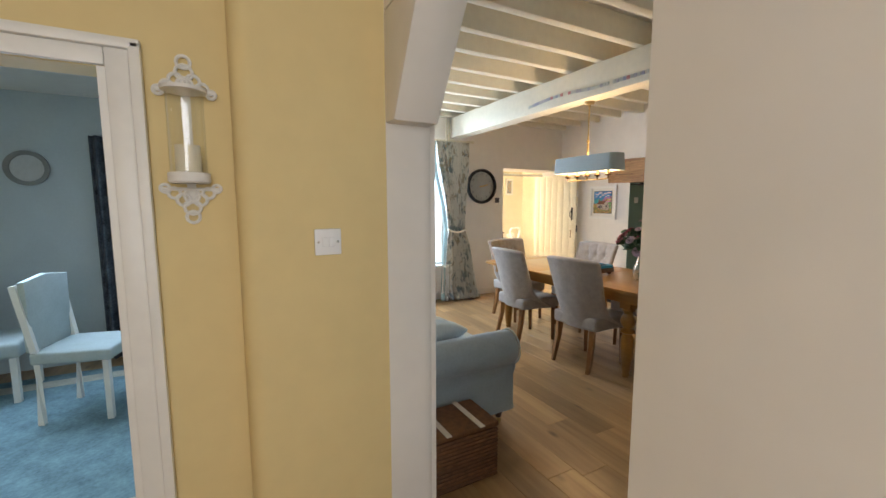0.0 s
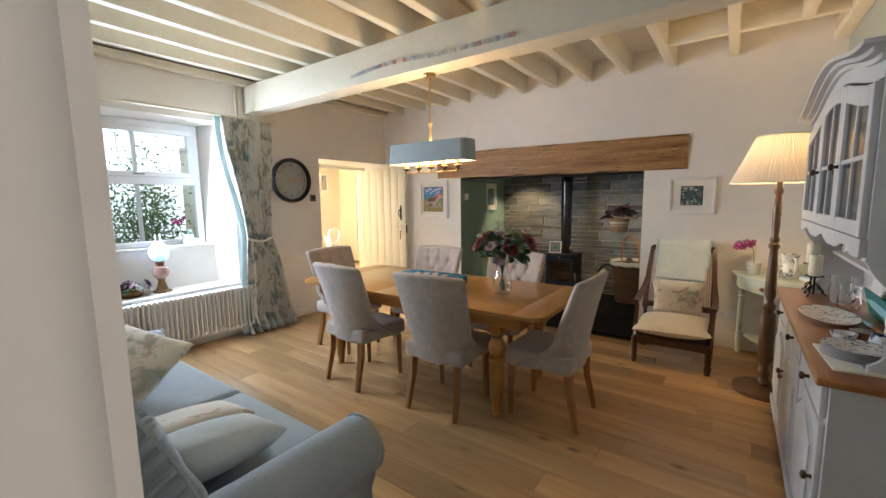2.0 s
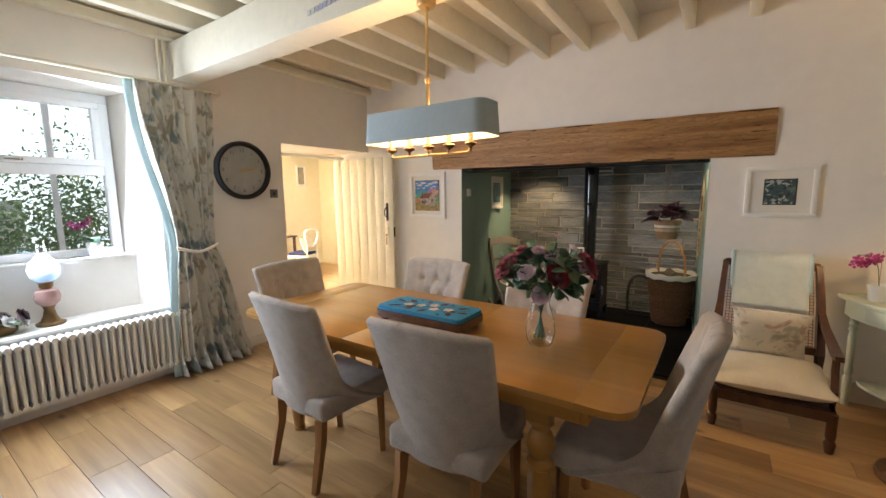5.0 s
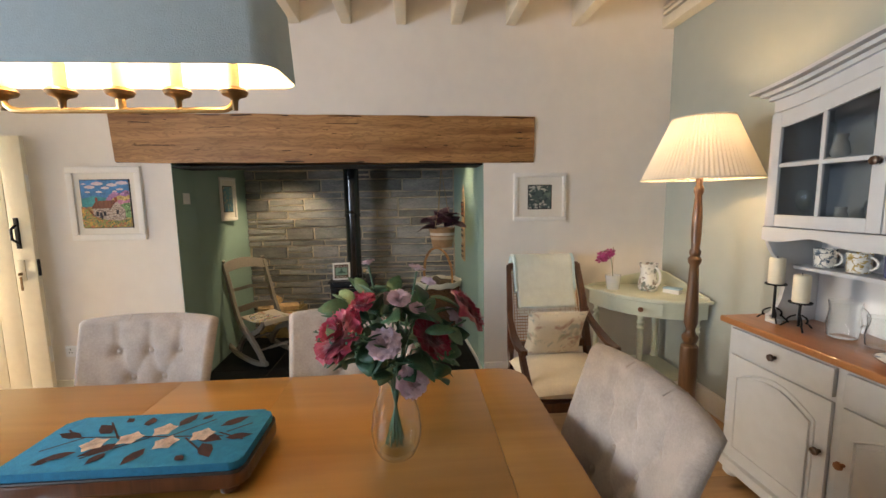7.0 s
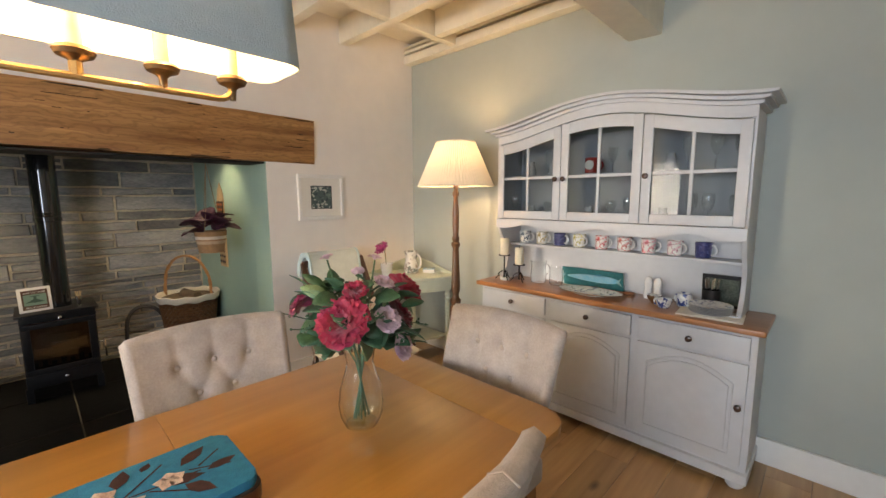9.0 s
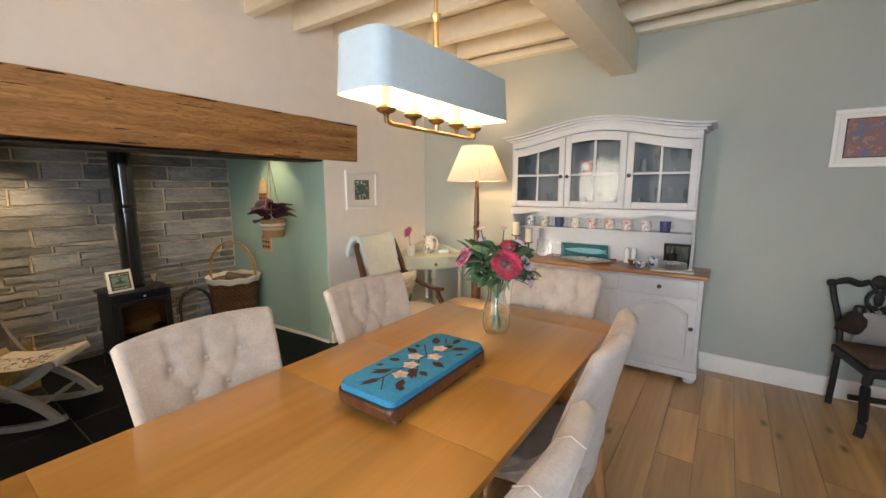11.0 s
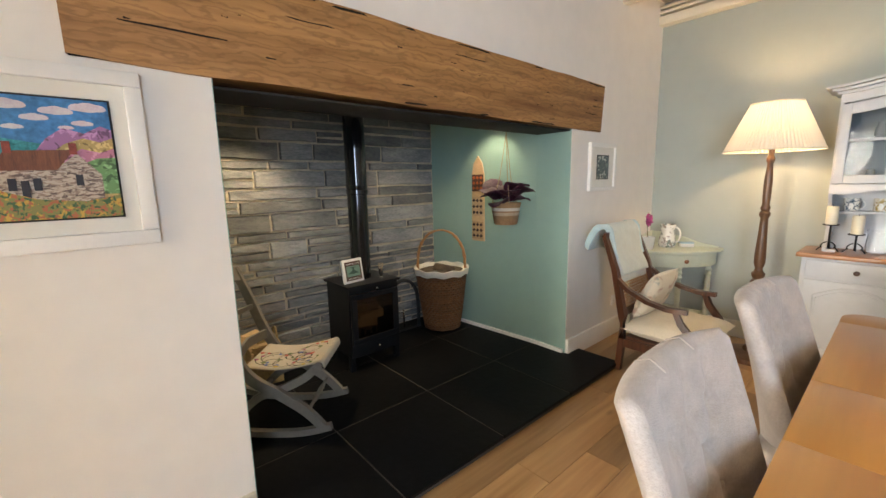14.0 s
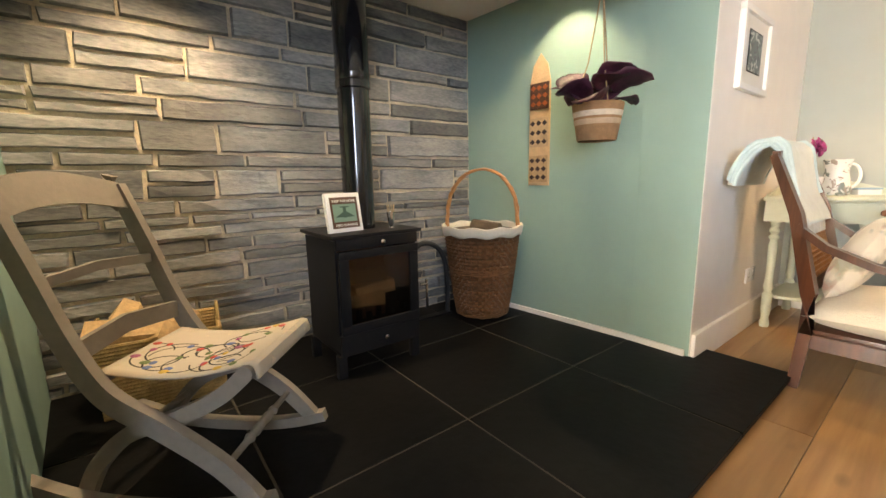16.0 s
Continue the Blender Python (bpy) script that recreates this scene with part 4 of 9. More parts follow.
for i in range(3):
    cx = -0.565 + 0.565 * i
    d = part("drawer", box(bm_new(), cx - 0.262, cx + 0.262, 0.366, 0.386, 0.695, 0.815, 0.006), DRESSER_PAINT, dr)
    part("knob", lathe(bm_new(), [(0.008, 0.0), (0.007, 0.012), (0.017, 0.02), (0.015, 0.03), (0.004, 0.034)], 14), KNOB, d, m=pose(cx, 0.386, 0.755, -90))
    bm = bm_new()
    box(bm, cx - 0.262, cx + 0.262, 0.366, 0.384, 0.13, 0.675, 0.005)
    dd = part("door", bm, DRESSER_PAINT, dr)
    bm = bm_new()
    fielded(bm, cx - 0.19, cx + 0.19, 0.205, 0.62, 0.3842, 0.07)
    part("raised_panel", bm, DRESSER_PAINT, dd)
    bm = bm_new()
    tube(bm, [(cx - 0.205 + 0.41 * k / 12, 0.384, 0.565 + 0.075 * math.sin(math.pi * k / 12)) for k in range(13)], 0.006, 6)
    tube(bm, [(cx - 0.205, 0.384, 0.565), (cx - 0.205, 0.384, 0.185), (cx + 0.205, 0.384, 0.185), (cx + 0.205, 0.384, 0.565)], 0.006, 6)
    part("panel_beading", bm, DRESSER_PAINT, dd)
    kx = (cx - 0.235, cx + 0.235, cx - 0.235)[i]
    part("knob", lathe(bm_new(), [(0.008, 0.0), (0.007, 0.012), (0.017, 0.02), (0.015, 0.03), (0.004, 0.034)], 14), KNOB if i != 1 else BROWN_KNOB, dd, m=pose(kx, 0.384, 0.45, -90))
HX, HZ0, HD = 0.765, 1.30, 0.30


def crown(x, base=1.945, rise=0.115):
    u = max(-1.0, min(1.0, x / HX))
    return base + rise * (0.5 + 0.5 * math.cos(math.pi * u)) ** 0.9


part("back_board", box(bm_new(), -HX, HX, 0.0, 0.014, 0.867, 1.93), DRESSER_PAINT, dr)
for s in (-1, 1):
    bm = bm_new()
    x0, x1 = (s * HX, s * (HX - 0.022)) if s < 0 else (s * (HX - 0.022), s * HX)
    prof = [(0.015, 0.868), (0.265, 0.868), (0.265, 0.90), (0.235, 0.915), (0.205, 0.97), (0.19, 1.04), (0.20, 1.11), (0.235, 1.17), (0.275, 1.22), (HD, HZ0 - 0.03), (HD, 1.93), (0.015, 1.93)]
    prism(bm, prof, "yz", x0, x1, 0.003)
    part("side_panel", bm, DRESSER_PAINT, dr)
    part("bracket_foot", box(bm_new(), s * (HX - 0.04) - 0.03, s * (HX - 0.04) + 0.03, 0.235, 0.275, 0.868, 0.885, 0.003), DRESSER_PAINT, dr)
part("cupboard_floor", box(bm_new(), -HX + 0.022, HX - 0.022, 0.014, HD, HZ0 + 0.02, HZ0 + 0.04), DRESSER_PAINT, dr)
part("cupboard_shelf", box(bm_new(), -HX + 0.022, HX - 0.022, 0.014, HD - 0.05, 1.64, 1.655), DRESSER_PAINT, dr)
part("plate_shelf", box(bm_new(), -HX + 0.022, HX - 0.022, 0.014, 0.16, 1.135, 1.153, 0.003), DRESSER_PAINT, dr)
# scalloped rail under the cupboards
bm = bm_new()
n = 48
poly = [(-HX, HZ0 + 0.045)] + [(-HX + 2 * HX * i / n, HZ0 - 0.005 - 0.014 * math.cos(2 * math.pi * 3 * i / n) - 0.012 * abs(math.sin(2 * math.pi * 3 * i / n))) for i in range(n + 1)] + [(HX, HZ0 + 0.045)]
prism(bm, poly, "xz", HD, HD + 0.02, 0.003)
part("scalloped_rail", bm, DRESSER_PAINT, dr)
# frieze and cornice
bm = bm_new()
n = 40
xs = [-HX + 2 * HX * i / n for i in range(n + 1)]
prism(bm, [(x, crown(x, 1.885, 0.115)) for x in xs] + [(x, crown(x, 1.955, 0.115)) for x in xs[::-1]], "xz", HD - 0.005, HD + 0.004)
part("frieze", bm, DRESSER_PAINT, dr)
for k, (proj, dz, th) in enumerate(((0.02, -0.005, 0.02), (0.045, 0.015, 0.018), (0.075, 0.033, 0.016))):
    bm = bm_new()
    xs2 = [x * (HX + proj) / HX for x in xs]
    lo = [(x, crown(x * HX / (HX + proj), 1.945 + dz)) for x in xs2]
    prism(bm, lo + [(x, z + th) for x, z in lo[::-1]], "xz", 0.0, HD + proj, 0.004)
    part("cornice_moulding", bm, DRESSER_PAINT, dr)
DOORW = (2 * HX - 0.02) / 3
for i in range(3):
    x0 = -HX + 0.01 + DOORW * i + 0.002
    x1 = x0 + DOORW - 0.004
    z0 = HZ0 + 0.05
    d = part("glazed_door", box(bm_new(), x0, x0 + 0.052, HD + 0.001, HD + 0.023, z0, crown(x0 + 0.026, 1.875), 0.004), DRESSER_PAINT, dr)
    part("stile", box(bm_new(), x1 - 0.052, x1, HD + 0.001, HD + 0.023, z0, crown(x1 - 0.026, 1.875), 0.004), DRESSER_PAINT, d)
    bm = bm_new()
    box(bm, x0 + 0.052, x1 - 0.052, HD + 0.001, HD + 0.022, z0, z0 + 0.055, 0.004)
    part("bottom_rail", bm, DRESSER_PAINT, d)
    bm = bm_new()
    m_ = 12
    xx = [x0 + 0.05 + (x1 - x0 - 0.1) * k / m_ for k in range(m_ + 1)]
    prism(bm, [(x, crown(x, 1.805)) for x in xx] + [(x, crown(x, 1.875)) for x in xx[::-1]], "xz", HD + 0.001, HD + 0.022, 0.003)
    part("top_rail", bm, DRESSER_PAINT, d)
    bm = bm_new()
    cx = (x0 + x1) / 2
    box(bm, cx - 0.009, cx + 0.009, HD + 0.003, HD + 0.019, z0 + 0.055, crown(cx, 1.807), 0.003)
    part("glazing_bar", bm, DRESSER_PAINT, d)
    part("glazing_bar", box(bm_new(), x0 + 0.052, x1 - 0.052, HD + 0.003, HD + 0.0185, 1.625, 1.643, 0.003), DRESSER_PAINT, d)
    bm = bm_new()
    prism(bm, [(x0 + 0.045, z0 + 0.05), (x1 - 0.045, z0 + 0.05)] + [(x, crown(x, 1.81)) for x in xx[::-1]], "xz", HD + 0.008, HD + 0.011)
    part("pane", bm, CAB_GLASS, d)
    kx = (x1 - 0.026, x1 - 0.026, x0 + 0.026)[i]
    part("knob", lathe(bm_new(), [(0.008, 0.0), (0.007, 0.012), (0.017, 0.02), (0.015, 0.03), (0.004, 0.034)], 14), KNOB, d, m=pose(kx, HD + 0.023, 1.62, -90))


def dz(x, y, z, a=0):
    """A place given in the dresser's own measure."""
    return pose(3.415 + x, Y0 + 0.006 + y, z, 0, 0, a)


# mugs on the plate shelf
MUGS = [((0.06, 0.09, 0.12), "dark geometric"), ((0.35, 0.25, 0.08), "gold and brown printed"), ((0.05, 0.06, 0.15), "navy patterned"), ((0.45, 0.38, 0.12), "yellow printed"), ((0.5, 0.1, 0.1), "red flower printed"), ((0.45, 0.12, 0.1), "red rose printed"), ((0.55, 0.16, 0.18), "red heart printed"), ((0.5, 0.28, 0.3), "pink flower printed"), ((0.03, 0.04, 0.14), "navy lettered")]
for i, (c, t) in enumerate(MUGS):
    x = 0.655 - 0.148 * i + (0.0 if i < 4 else -0.012)
    ground = (0.78, 0.76, 0.70) if i not in (2, 8) else (0.06, 0.06, 0.16)
    mm = floral("mug_print", ground, [c, tuple(min(1, q * 1.5 + 0.05) for q in c)], 60.0 if i < 8 else 45, 0.22, rough=0.25)
    mug = thing("mug", t + " china mug standing on the dresser shelf", "mug", dz(x, 0.09, 1.154, random.uniform(150, 200)), "mugs on the dresser shelf")
    part("cup", lathe(bm_new(), [(0.036, 0.0), (0.040, 0.004), (0.042, 0.05), (0.044, 0.088), (0.040, 0.088), (0.038, 0.05), (0.035, 0.01), (0.001, 0.008)], 20, closed=False), mm, mug)
    part("handle", tube(bm_new(), [(0.04 + 0.028 * math.sin(a), 0, 0.045 + 0.028 * math.cos(a)) for a in [k * math.pi / 8 for k in range(9)]], 0.005, 6), CHINA, mug)


def glassware(name, label, cat, m, prof, material=VASE_GLASS, handle=None):
    t = thing(name, label, cat, m)
    b = part("vessel", lathe(bm_new(), prof, 20, closed=False), material, t)
    if material in (VASE_GLASS, CRYSTAL):
        b.visible_shadow = False
    if handle:
        r, z, s = handle
        part("handle", tube(bm_new(), [(r + s * 0.6 * math.sin(a), 0, z + s * math.cos(a)) for a in [k * math.pi / 8 for k in range(9)]], 0.005, 6), material, t)
    return t


JUG = [(0.05, 0.0), (0.055, 0.005), (0.06, 0.06), (0.052, 0.12), (0.058, 0.16), (0.055, 0.16), (0.049, 0.12), (0.056, 0.06), (0.05, 0.01), (0.001, 0.008)]
glassware("glass_jug", "clear glass jug standing on the dresser worktop", "jug", dz(0.50, 0.14, 0.868, 200), JUG, CRYSTAL, handle=(0.055, 0.1, 0.04))
glassware("glass_jug", "small clear glass jug standing on the dresser worktop", "jug", dz(0.36, 0.13, 0.868, 190), [(r * 0.85, z * 0.8) for r, z in JUG], CRYSTAL, handle=(0.045, 0.08, 0.03))
# candlesticks
for x, y, h, lab in ((0.735, 0.25, 0.19, "tall"), (0.60, 0.25, 0.13, "short")):
    cs = thing("candlestick", lab + " black wrought iron candlestick holding a cream pillar candle", "candlestick", dz(x, y, 0.868), "candlesticks on the dresser")
    bm = bm_new()
    tube(bm, [(0, 0, 0.02), (0, 0, h)], 0.006)
    part("stem", bm, BLACK_IRON, cs)
    for k in range(3):
        a0 = k * 2.094 + 0.5
        pts = []
        for q in range(20):
            t = q / 19
            r = 0.01 + 0.055 * math.sin(min(1, t * 1.6) * math.pi / 2)
            ang = t * 4.2
            pts.append((math.cos(a0) * (0.012 + 0.05 * t ** 0.7 + 0.012 * math.sin(ang * 1.6)), math.sin(a0) * (0.012 + 0.05 * t ** 0.7 + 0.012 * math.sin(ang * 1.6)), 0.065 * (1 - t) ** 1.5 + 0.006 + 0.018 * max(0, math.sin(t * 6.0 - 3.0))))
        part("scroll_foot", tube(bm_new(), pts, 0.004, 6), BLACK_IRON, cs)
    part("drip_pan", lathe(bm_new(), [(0.01, h - 0.005), (0.044, h), (0.046, h + 0.006), (0.01, h + 0.005)], 20), BLACK_IRON, cs)
    c = part("candle", lathe(bm_new(), [(0.031, h + 0.006), (0.033, h + 0.012), (0.033, h + 0.128), (0.028, h + 0.134), (0.006, h + 0.128)], 22), CANDLE, cs)
    part("wick", tube(bm_new(), [(0, 0, h + 0.127), (0.002, 0, h + 0.142)], 0.0015, 5), BLACK, c)
# fish picture
fp = thing("fish_picture", "long teal painting of a blue fish leaning on the dresser back", "picture", dz(0.12, 0.055, 0.868) @ pose(0, 0, 0, -12))
part("board", box(bm_new(), -0.215, 0.215, -0.006, 0.0, 0, 0.135), mat("teal_paint", (0.02, 0.16, 0.17), 0.5, vary=0.3, scale=5), fp)
bm = bm_new()
prism(bm, [(0.19 * math.cos(a) * (1 if math.cos(a) > 0 else 0.95) * -1 + 0.0, 0.072 + 0.026 * math.sin(a) * (1 - 0.35 * math.cos(a) * -1)) for a in [k * 2 * math.pi / 28 for k in range(28)]], "xz", 0.0005, 0.004)
part("fish_body", bm, mat("blue_fish_paint", (0.10, 0.42, 0.58), 0.5, vary=0.35, scale=16, alt=(0.36, 0.55, 0.6)), fp)
part("fish_tail", prism(bm_new(), [(-0.165, 0.07), (-0.208, 0.10), (-0.19, 0.07), (-0.208, 0.04)], "xz", 0.0005, 0.004), mat("grey_fish_paint", (0.3, 0.42, 0.4), 0.5), fp)
part("fish_fin", prism(bm_new(), [(0.02, 0.092), (-0.06, 0.108), (-0.10, 0.09)], "xz", 0.0005, 0.004), mat("dark_fish_paint", (0.04, 0.2, 0.3), 0.5), fp)
# platter with carving knife
pl = thing("platter", "oval white china platter with a grey pattern on the worktop", "platter", dz(0.05, 0.255, 0.868))
part("dish", lathe(bm_new(), [(0.11, 0.0), (0.12, 0.004), (0.20, 0.02), (0.215, 0.024), (0.205, 0.026), (0.12, 0.010), (0.001, 0.009)], 36, sy=0.55, closed=False), PATTERN_CHINA, pl)
part("rim", tube(bm_new(), [(0.212 * math.cos(a), 0.117 * math.sin(a), 0.0245) for a in [k * 2 * math.pi / 36 for k in range(37)]], 0.003, 6), mat("brown_rim_glaze", (0.2, 0.1, 0.06), 0.3), pl)
kn = thing("carving_knife", "long carving knife with a dark wooden handle on the worktop", "knife", dz(-0.06, 0.115, 0.868, 6))
part("blade", prism(bm_new(), [(0.28, 0.0), (0.0, -0.012), (0.0, 0.014), (0.25, 0.012)], "xy", 0.006, 0.009), SILVER, kn)
part("handle", tube(bm_new(), [(0.0, 0, 0.008), (-0.06, 0, 0.009), (-0.12, 0, 0.009)], [0.008, 0.012, 0.013], 8), BROWN_KNOB, kn)
# plates on a cloth
cl = tagged(part("folded_cloth", box(bm_new(), -0.15, 0.15, -0.095, 0.095, 0, 0.010, 0.004), CREAM_CLOTH, m=dz(-0.63, 0.27, 0.8675, 4)), "folded white cloth lying under the plates", "cloth")
for k in range(6):
    tagged(part("plate", lathe(bm_new(), [(0.05, 0.0), (0.055, 0.002), (0.10, 0.011), (0.102, 0.013), (0.055, 0.005), (0.001, 0.004)], 28, closed=False), PATTERN_CHINA if k == 5 else CHINA, m=dz(-0.63 + random.uniform(-0.004, 0.004), 0.27, 0.8785 + 0.0075 * k)), "white china plate with a dark rim in the stack", "plate", "stack of plates on the dresser")
glassware("teacup", "blue and white china teacup on the dresser worktop", "cup", dz(-0.40, 0.27, 0.868), [(0.025, 0), (0.03, 0.005), (0.045, 0.05), (0.043, 0.05), (0.028, 0.008), (0.001, 0.006)], floral("willow_china", (0.78, 0.78, 0.76), [(0.05, 0.08, 0.25)], 40, 0.1, rough=0.2), (0.04, 0.03, 0.018))
glassware("milk_jug", "small blue and white china milk jug on the dresser", "jug", dz(-0.48, 0.17, 0.868), [(0.03, 0), (0.038, 0.01), (0.042, 0.05), (0.034, 0.08), (0.032, 0.08), (0.038, 0.05), (0.03, 0.012), (0.001, 0.01)], bpy.data.materials["willow_china"], (0.036, 0.045, 0.022))
glassware("sugar_bowl", "silver sugar bowl on the dresser worktop", "bowl", dz(-0.33, 0.20, 0.868), [(0.02, 0), (0.022, 0.01), (0.04, 0.03), (0.042, 0.05), (0.039, 0.05), (0.001, 0.02)], SILVER)
bx = thing("napkin_rings_rack", "row of white china napkin holders on the dresser", "napkin holder", dz(-0.24, 0.10, 0.868))
for k in range(2):
    part("holder", lathe(bm_new(), [(0.022, 0), (0.026, 0.02), (0.02, 0.06), (0.026, 0.10), (0.016, 0.13), (0.004, 0.138)], 14, (-0.02 - 0.055 * k, 0, 0)), CHINA, bx)
cj = thing("cutlery_pot", "black pot filled with silver cutlery on the dresser", "cutlery pot", dz(-0.60, 0.11, 0.868))
part("pot", lathe(bm_new(), [(0.04, 0), (0.045, 0.01), (0.045, 0.11), (0.040, 0.11), (0.038, 0.02), (0.001, 0.015)], 18, closed=False), BLACK, cj)
for k in range(7):
    a = k * 0.9
    part("fork", bar(bm_new(), [(0.02 * math.cos(a), 0.02 * math.sin(a), 0.02), (0.035 * math.cos(a), 0.035 * math.sin(a), 0.17)], 0.006, 0.003), SILVER, cj)
tp = thing("photo_frame", "dark framed picture leaning on the dresser back", "picture frame", dz(-0.64, 0.035, 0.868) @ pose(0, 0, 0, -8))
part("frame", box(bm_new(), -0.10, 0.10, -0.012, 0.0, 0, 0.19, 0.003), BLACK, tp)
part("picture", box(bm_new(), -0.08, 0.08, 0.0005, 0.002, 0.02, 0.17), mat("dark_photo", (0.12, 0.14, 0.11), 0.3, vary=0.5, scale=14), tp)
# china and glass behind the panes
random.seed(5)
for shelf in (HZ0 + 0.041, 1.656):
    for k in range(13):
        x = -0.69 + 0.115 * k + random.uniform(-0.015, 0.015)
        if abs(abs(x) - 0.25) < 0.03:
            continue
        y = random.uniform(0.09, 0.2)
        if k % 4 == 3:
            t = thing("figurine_jug", "small white china jug inside the glazed cupboard", "jug", dz(x, y, shelf), "china in the dresser cupboard")
            part("body", lathe(bm_new(), [(0.025, 0), (0.035, 0.02), (0.028, 0.06), (0.02, 0.08), (0.024, 0.10), (0.018, 0.10)], 14), CHINA if k % 8 == 3 else PATTERN_CHINA, t)
        else:
            h = random.uniform(0.8, 1.15)
            t = thing("wine_glass", "clear stemmed glass inside the glazed cupboard", "glass", dz(x, y, shelf), "glasses in the dresser cupboard")
            b = part("bowl", lathe(bm_new(), [(0.03, 0.0), (0.028, 0.003), (0.004, 0.006), (0.004, 0.07 * h), (0.022, 0.085 * h), (0.032, 0.12 * h), (0.028, 0.16 * h)], 14, closed=False), VASE_GLASS, t)
            b.visible_shadow = False
rm = thing("red_mug", "red china mug with a white badge inside the cupboard", "mug", dz(0.10, 0.18, 1.656, 180))
part("cup", lathe(bm_new(), [(0.04, 0.0), (0.045, 0.004), (0.046, 0.10), (0.042, 0.10), (0.001, 0.01)], 18), RED_GLAZE, rm)
part("badge", lathe(bm_new(), [(0.001, 0.001), (0.03, 0.0)], 16, closed=False), CHINA, rm, m=pose(0, -0.0475, 0.052, 90))
part("handle", tube(bm_new(), [(0.044 + 0.026 * math.sin(a), 0, 0.05 + 0.028 * math.cos(a)) for a in [k * math.pi / 8 for k in range(9)]], 0.005, 6), RED_GLAZE, rm)

# ---- floor lamp ----
fl = thing("floor_lamp", "tall turned dark wood floor lamp with a pleated cream shade", "floor lamp", pose(4.50, 0.72, 0))
part("base", lathe(bm_new(), [(0.19, 0.0), (0.195, 0.012), (0.19, 0.035), (0.15, 0.048), (0.06, 0.055), (0.045, 0.06)], 40), LAMP_WOOD, fl)
part("pole", lathe(bm_new(), [(0.045, 0.058), (0.05, 0.08), (0.035, 0.10), (0.03, 0.12), (0.042, 0.15), (0.046, 0.17), (0.03, 0.20), (0.026, 0.22), (0.04, 0.26), (0.046, 0.27), (0.048, 0.60), (0.046, 0.62), (0.03, 0.635), (0.042, 0.66), (0.044, 0.68), (0.028, 0.70), (0.024, 0.72), (0.036, 0.76), (0.036, 0.82), (0.03, 0.95), (0.026, 1.06), (0.024, 1.10), (0.034, 1.12), (0.036, 1.14), (0.024, 1.155), (0.03, 1.17), (0.03, 1.185), (0.022, 1.20), (0.026, 1.28), (0.026, 1.38), (0.018, 1.50), (0.026, 1.52), (0.026, 1.54), (0.016, 1.56), (0.02, 1.60)], 26), LAMP_WOOD, fl)
part("lamp_holder", lathe(bm_new(), [(0.016, 1.60), (0.018, 1.66), (0.012, 1.67)], 14), BRASS, fl)
part("bulb", lathe(bm_new(), [(0.012, 1.67), (0.03, 1.71), (0.026, 1.74), (0.006, 1.765)], 14), glow("floor_lamp_bulb", (1.0, 0.78, 0.45), 8.0), fl)
SHADE = bpy.data.materials.new("pleated_silk_shade")
SHADE.use_nodes = True
sn = SHADE.node_tree
pb = sn.nodes["Principled BSDF"]
pb.inputs["Base Color"].default_value, pb.inputs["Roughness"].default_value = (0.86, 0.78, 0.64, 1), 0.9
tr, ms = sn.nodes.new("ShaderNodeBsdfTranslucent"), sn.nodes.new("ShaderNodeMixShader")
tr.inputs[0].default_value, ms.inputs[0].default_value = (0.8, 0.74, 0.64, 1), 0.12
sn.links.new(pb.outputs[0], ms.inputs[1])
sn.links.new(tr.outputs[0], ms.inputs[2])
sn.links.new(ms.outputs[0], sn.nodes["Material Output"].inputs[0])
bm = bm_new()
NP = 160


def pleat(u, v):
    a = 2 * math.pi * u
    r = 0.295 + (0.150 - 0.295) * v + (0.0035 if round(u * NP) % 2 else -0.0035)
    return (r * math.cos(a), r * math.sin(a), 1.592 + 0.33 * v)


sheet(bm, pleat, NP, 4, True)
part("shade", bm, SHADE, fl, smooth=20)
for r, z in ((0.296, 1.592), (0.151, 1.922)):
    bm = bm_new()
    tube(bm, [(r * math.cos(a), r * math.sin(a), z) for a in [k * 2 * math.pi / 48 for k in range(49)]], 0.005, 6)
    part("shade_ring", bm, CREAM_CLOTH, fl)
lamp("floor_lamp_light", "POINT", pose(4.50, 0.72, 1.80), 17, WARM, radius=0.04)

# ---- corner table ----
ct = thing("corner_table", "pale green painted bow-fronted corner table with one drawer", "side table", pose(5.455, 0.32, 0))
bow = [(-0.62, 0.10), (-0.60, 0.20), (-0.55, 0.31), (-0.47, 0.42), (-0.37, 0.51), (-0.26, 0.575), (-0.13, 0.62), (0.0, 0.64)]
part("top", prism(bm_new(), [(0.0, 0.0), (-0.62, 0.0)] + bow, "xy", 0.765, 0.788, 0.006), GREEN_PAINT, ct)
part("apron", prism(bm_new(), [(0.0, 0.0), (-0.57, 0.0)] + [(x * 0.93, y * 0.93) for x, y in bow], "xy", 0.645, 0.764), GREEN_PAINT, ct)
bm = bm_new()
o = [(x * 0.945, y * 0.945) for x, y in bow[2:6]]
i_ = [(x * 0.925, y * 0.925) for x, y in bow[2:6]]
prism(bm, o + i_[::-1], "xy", 0.665, 0.75, 0.003)
dw = part("drawer_front", bm, GREEN_PAINT, ct)
part("knob", lathe(bm_new(), [(0.008, 0.0), (0.007, 0.012), (0.018, 0.02), (0.016, 0.03), (0.004, 0.035)], 14), BROWN_KNOB, dw, m=pose(-0.485, 0.44, 0.705, 90, 0, 47) @ pose(0, 0, 0, 0, 0, 0))
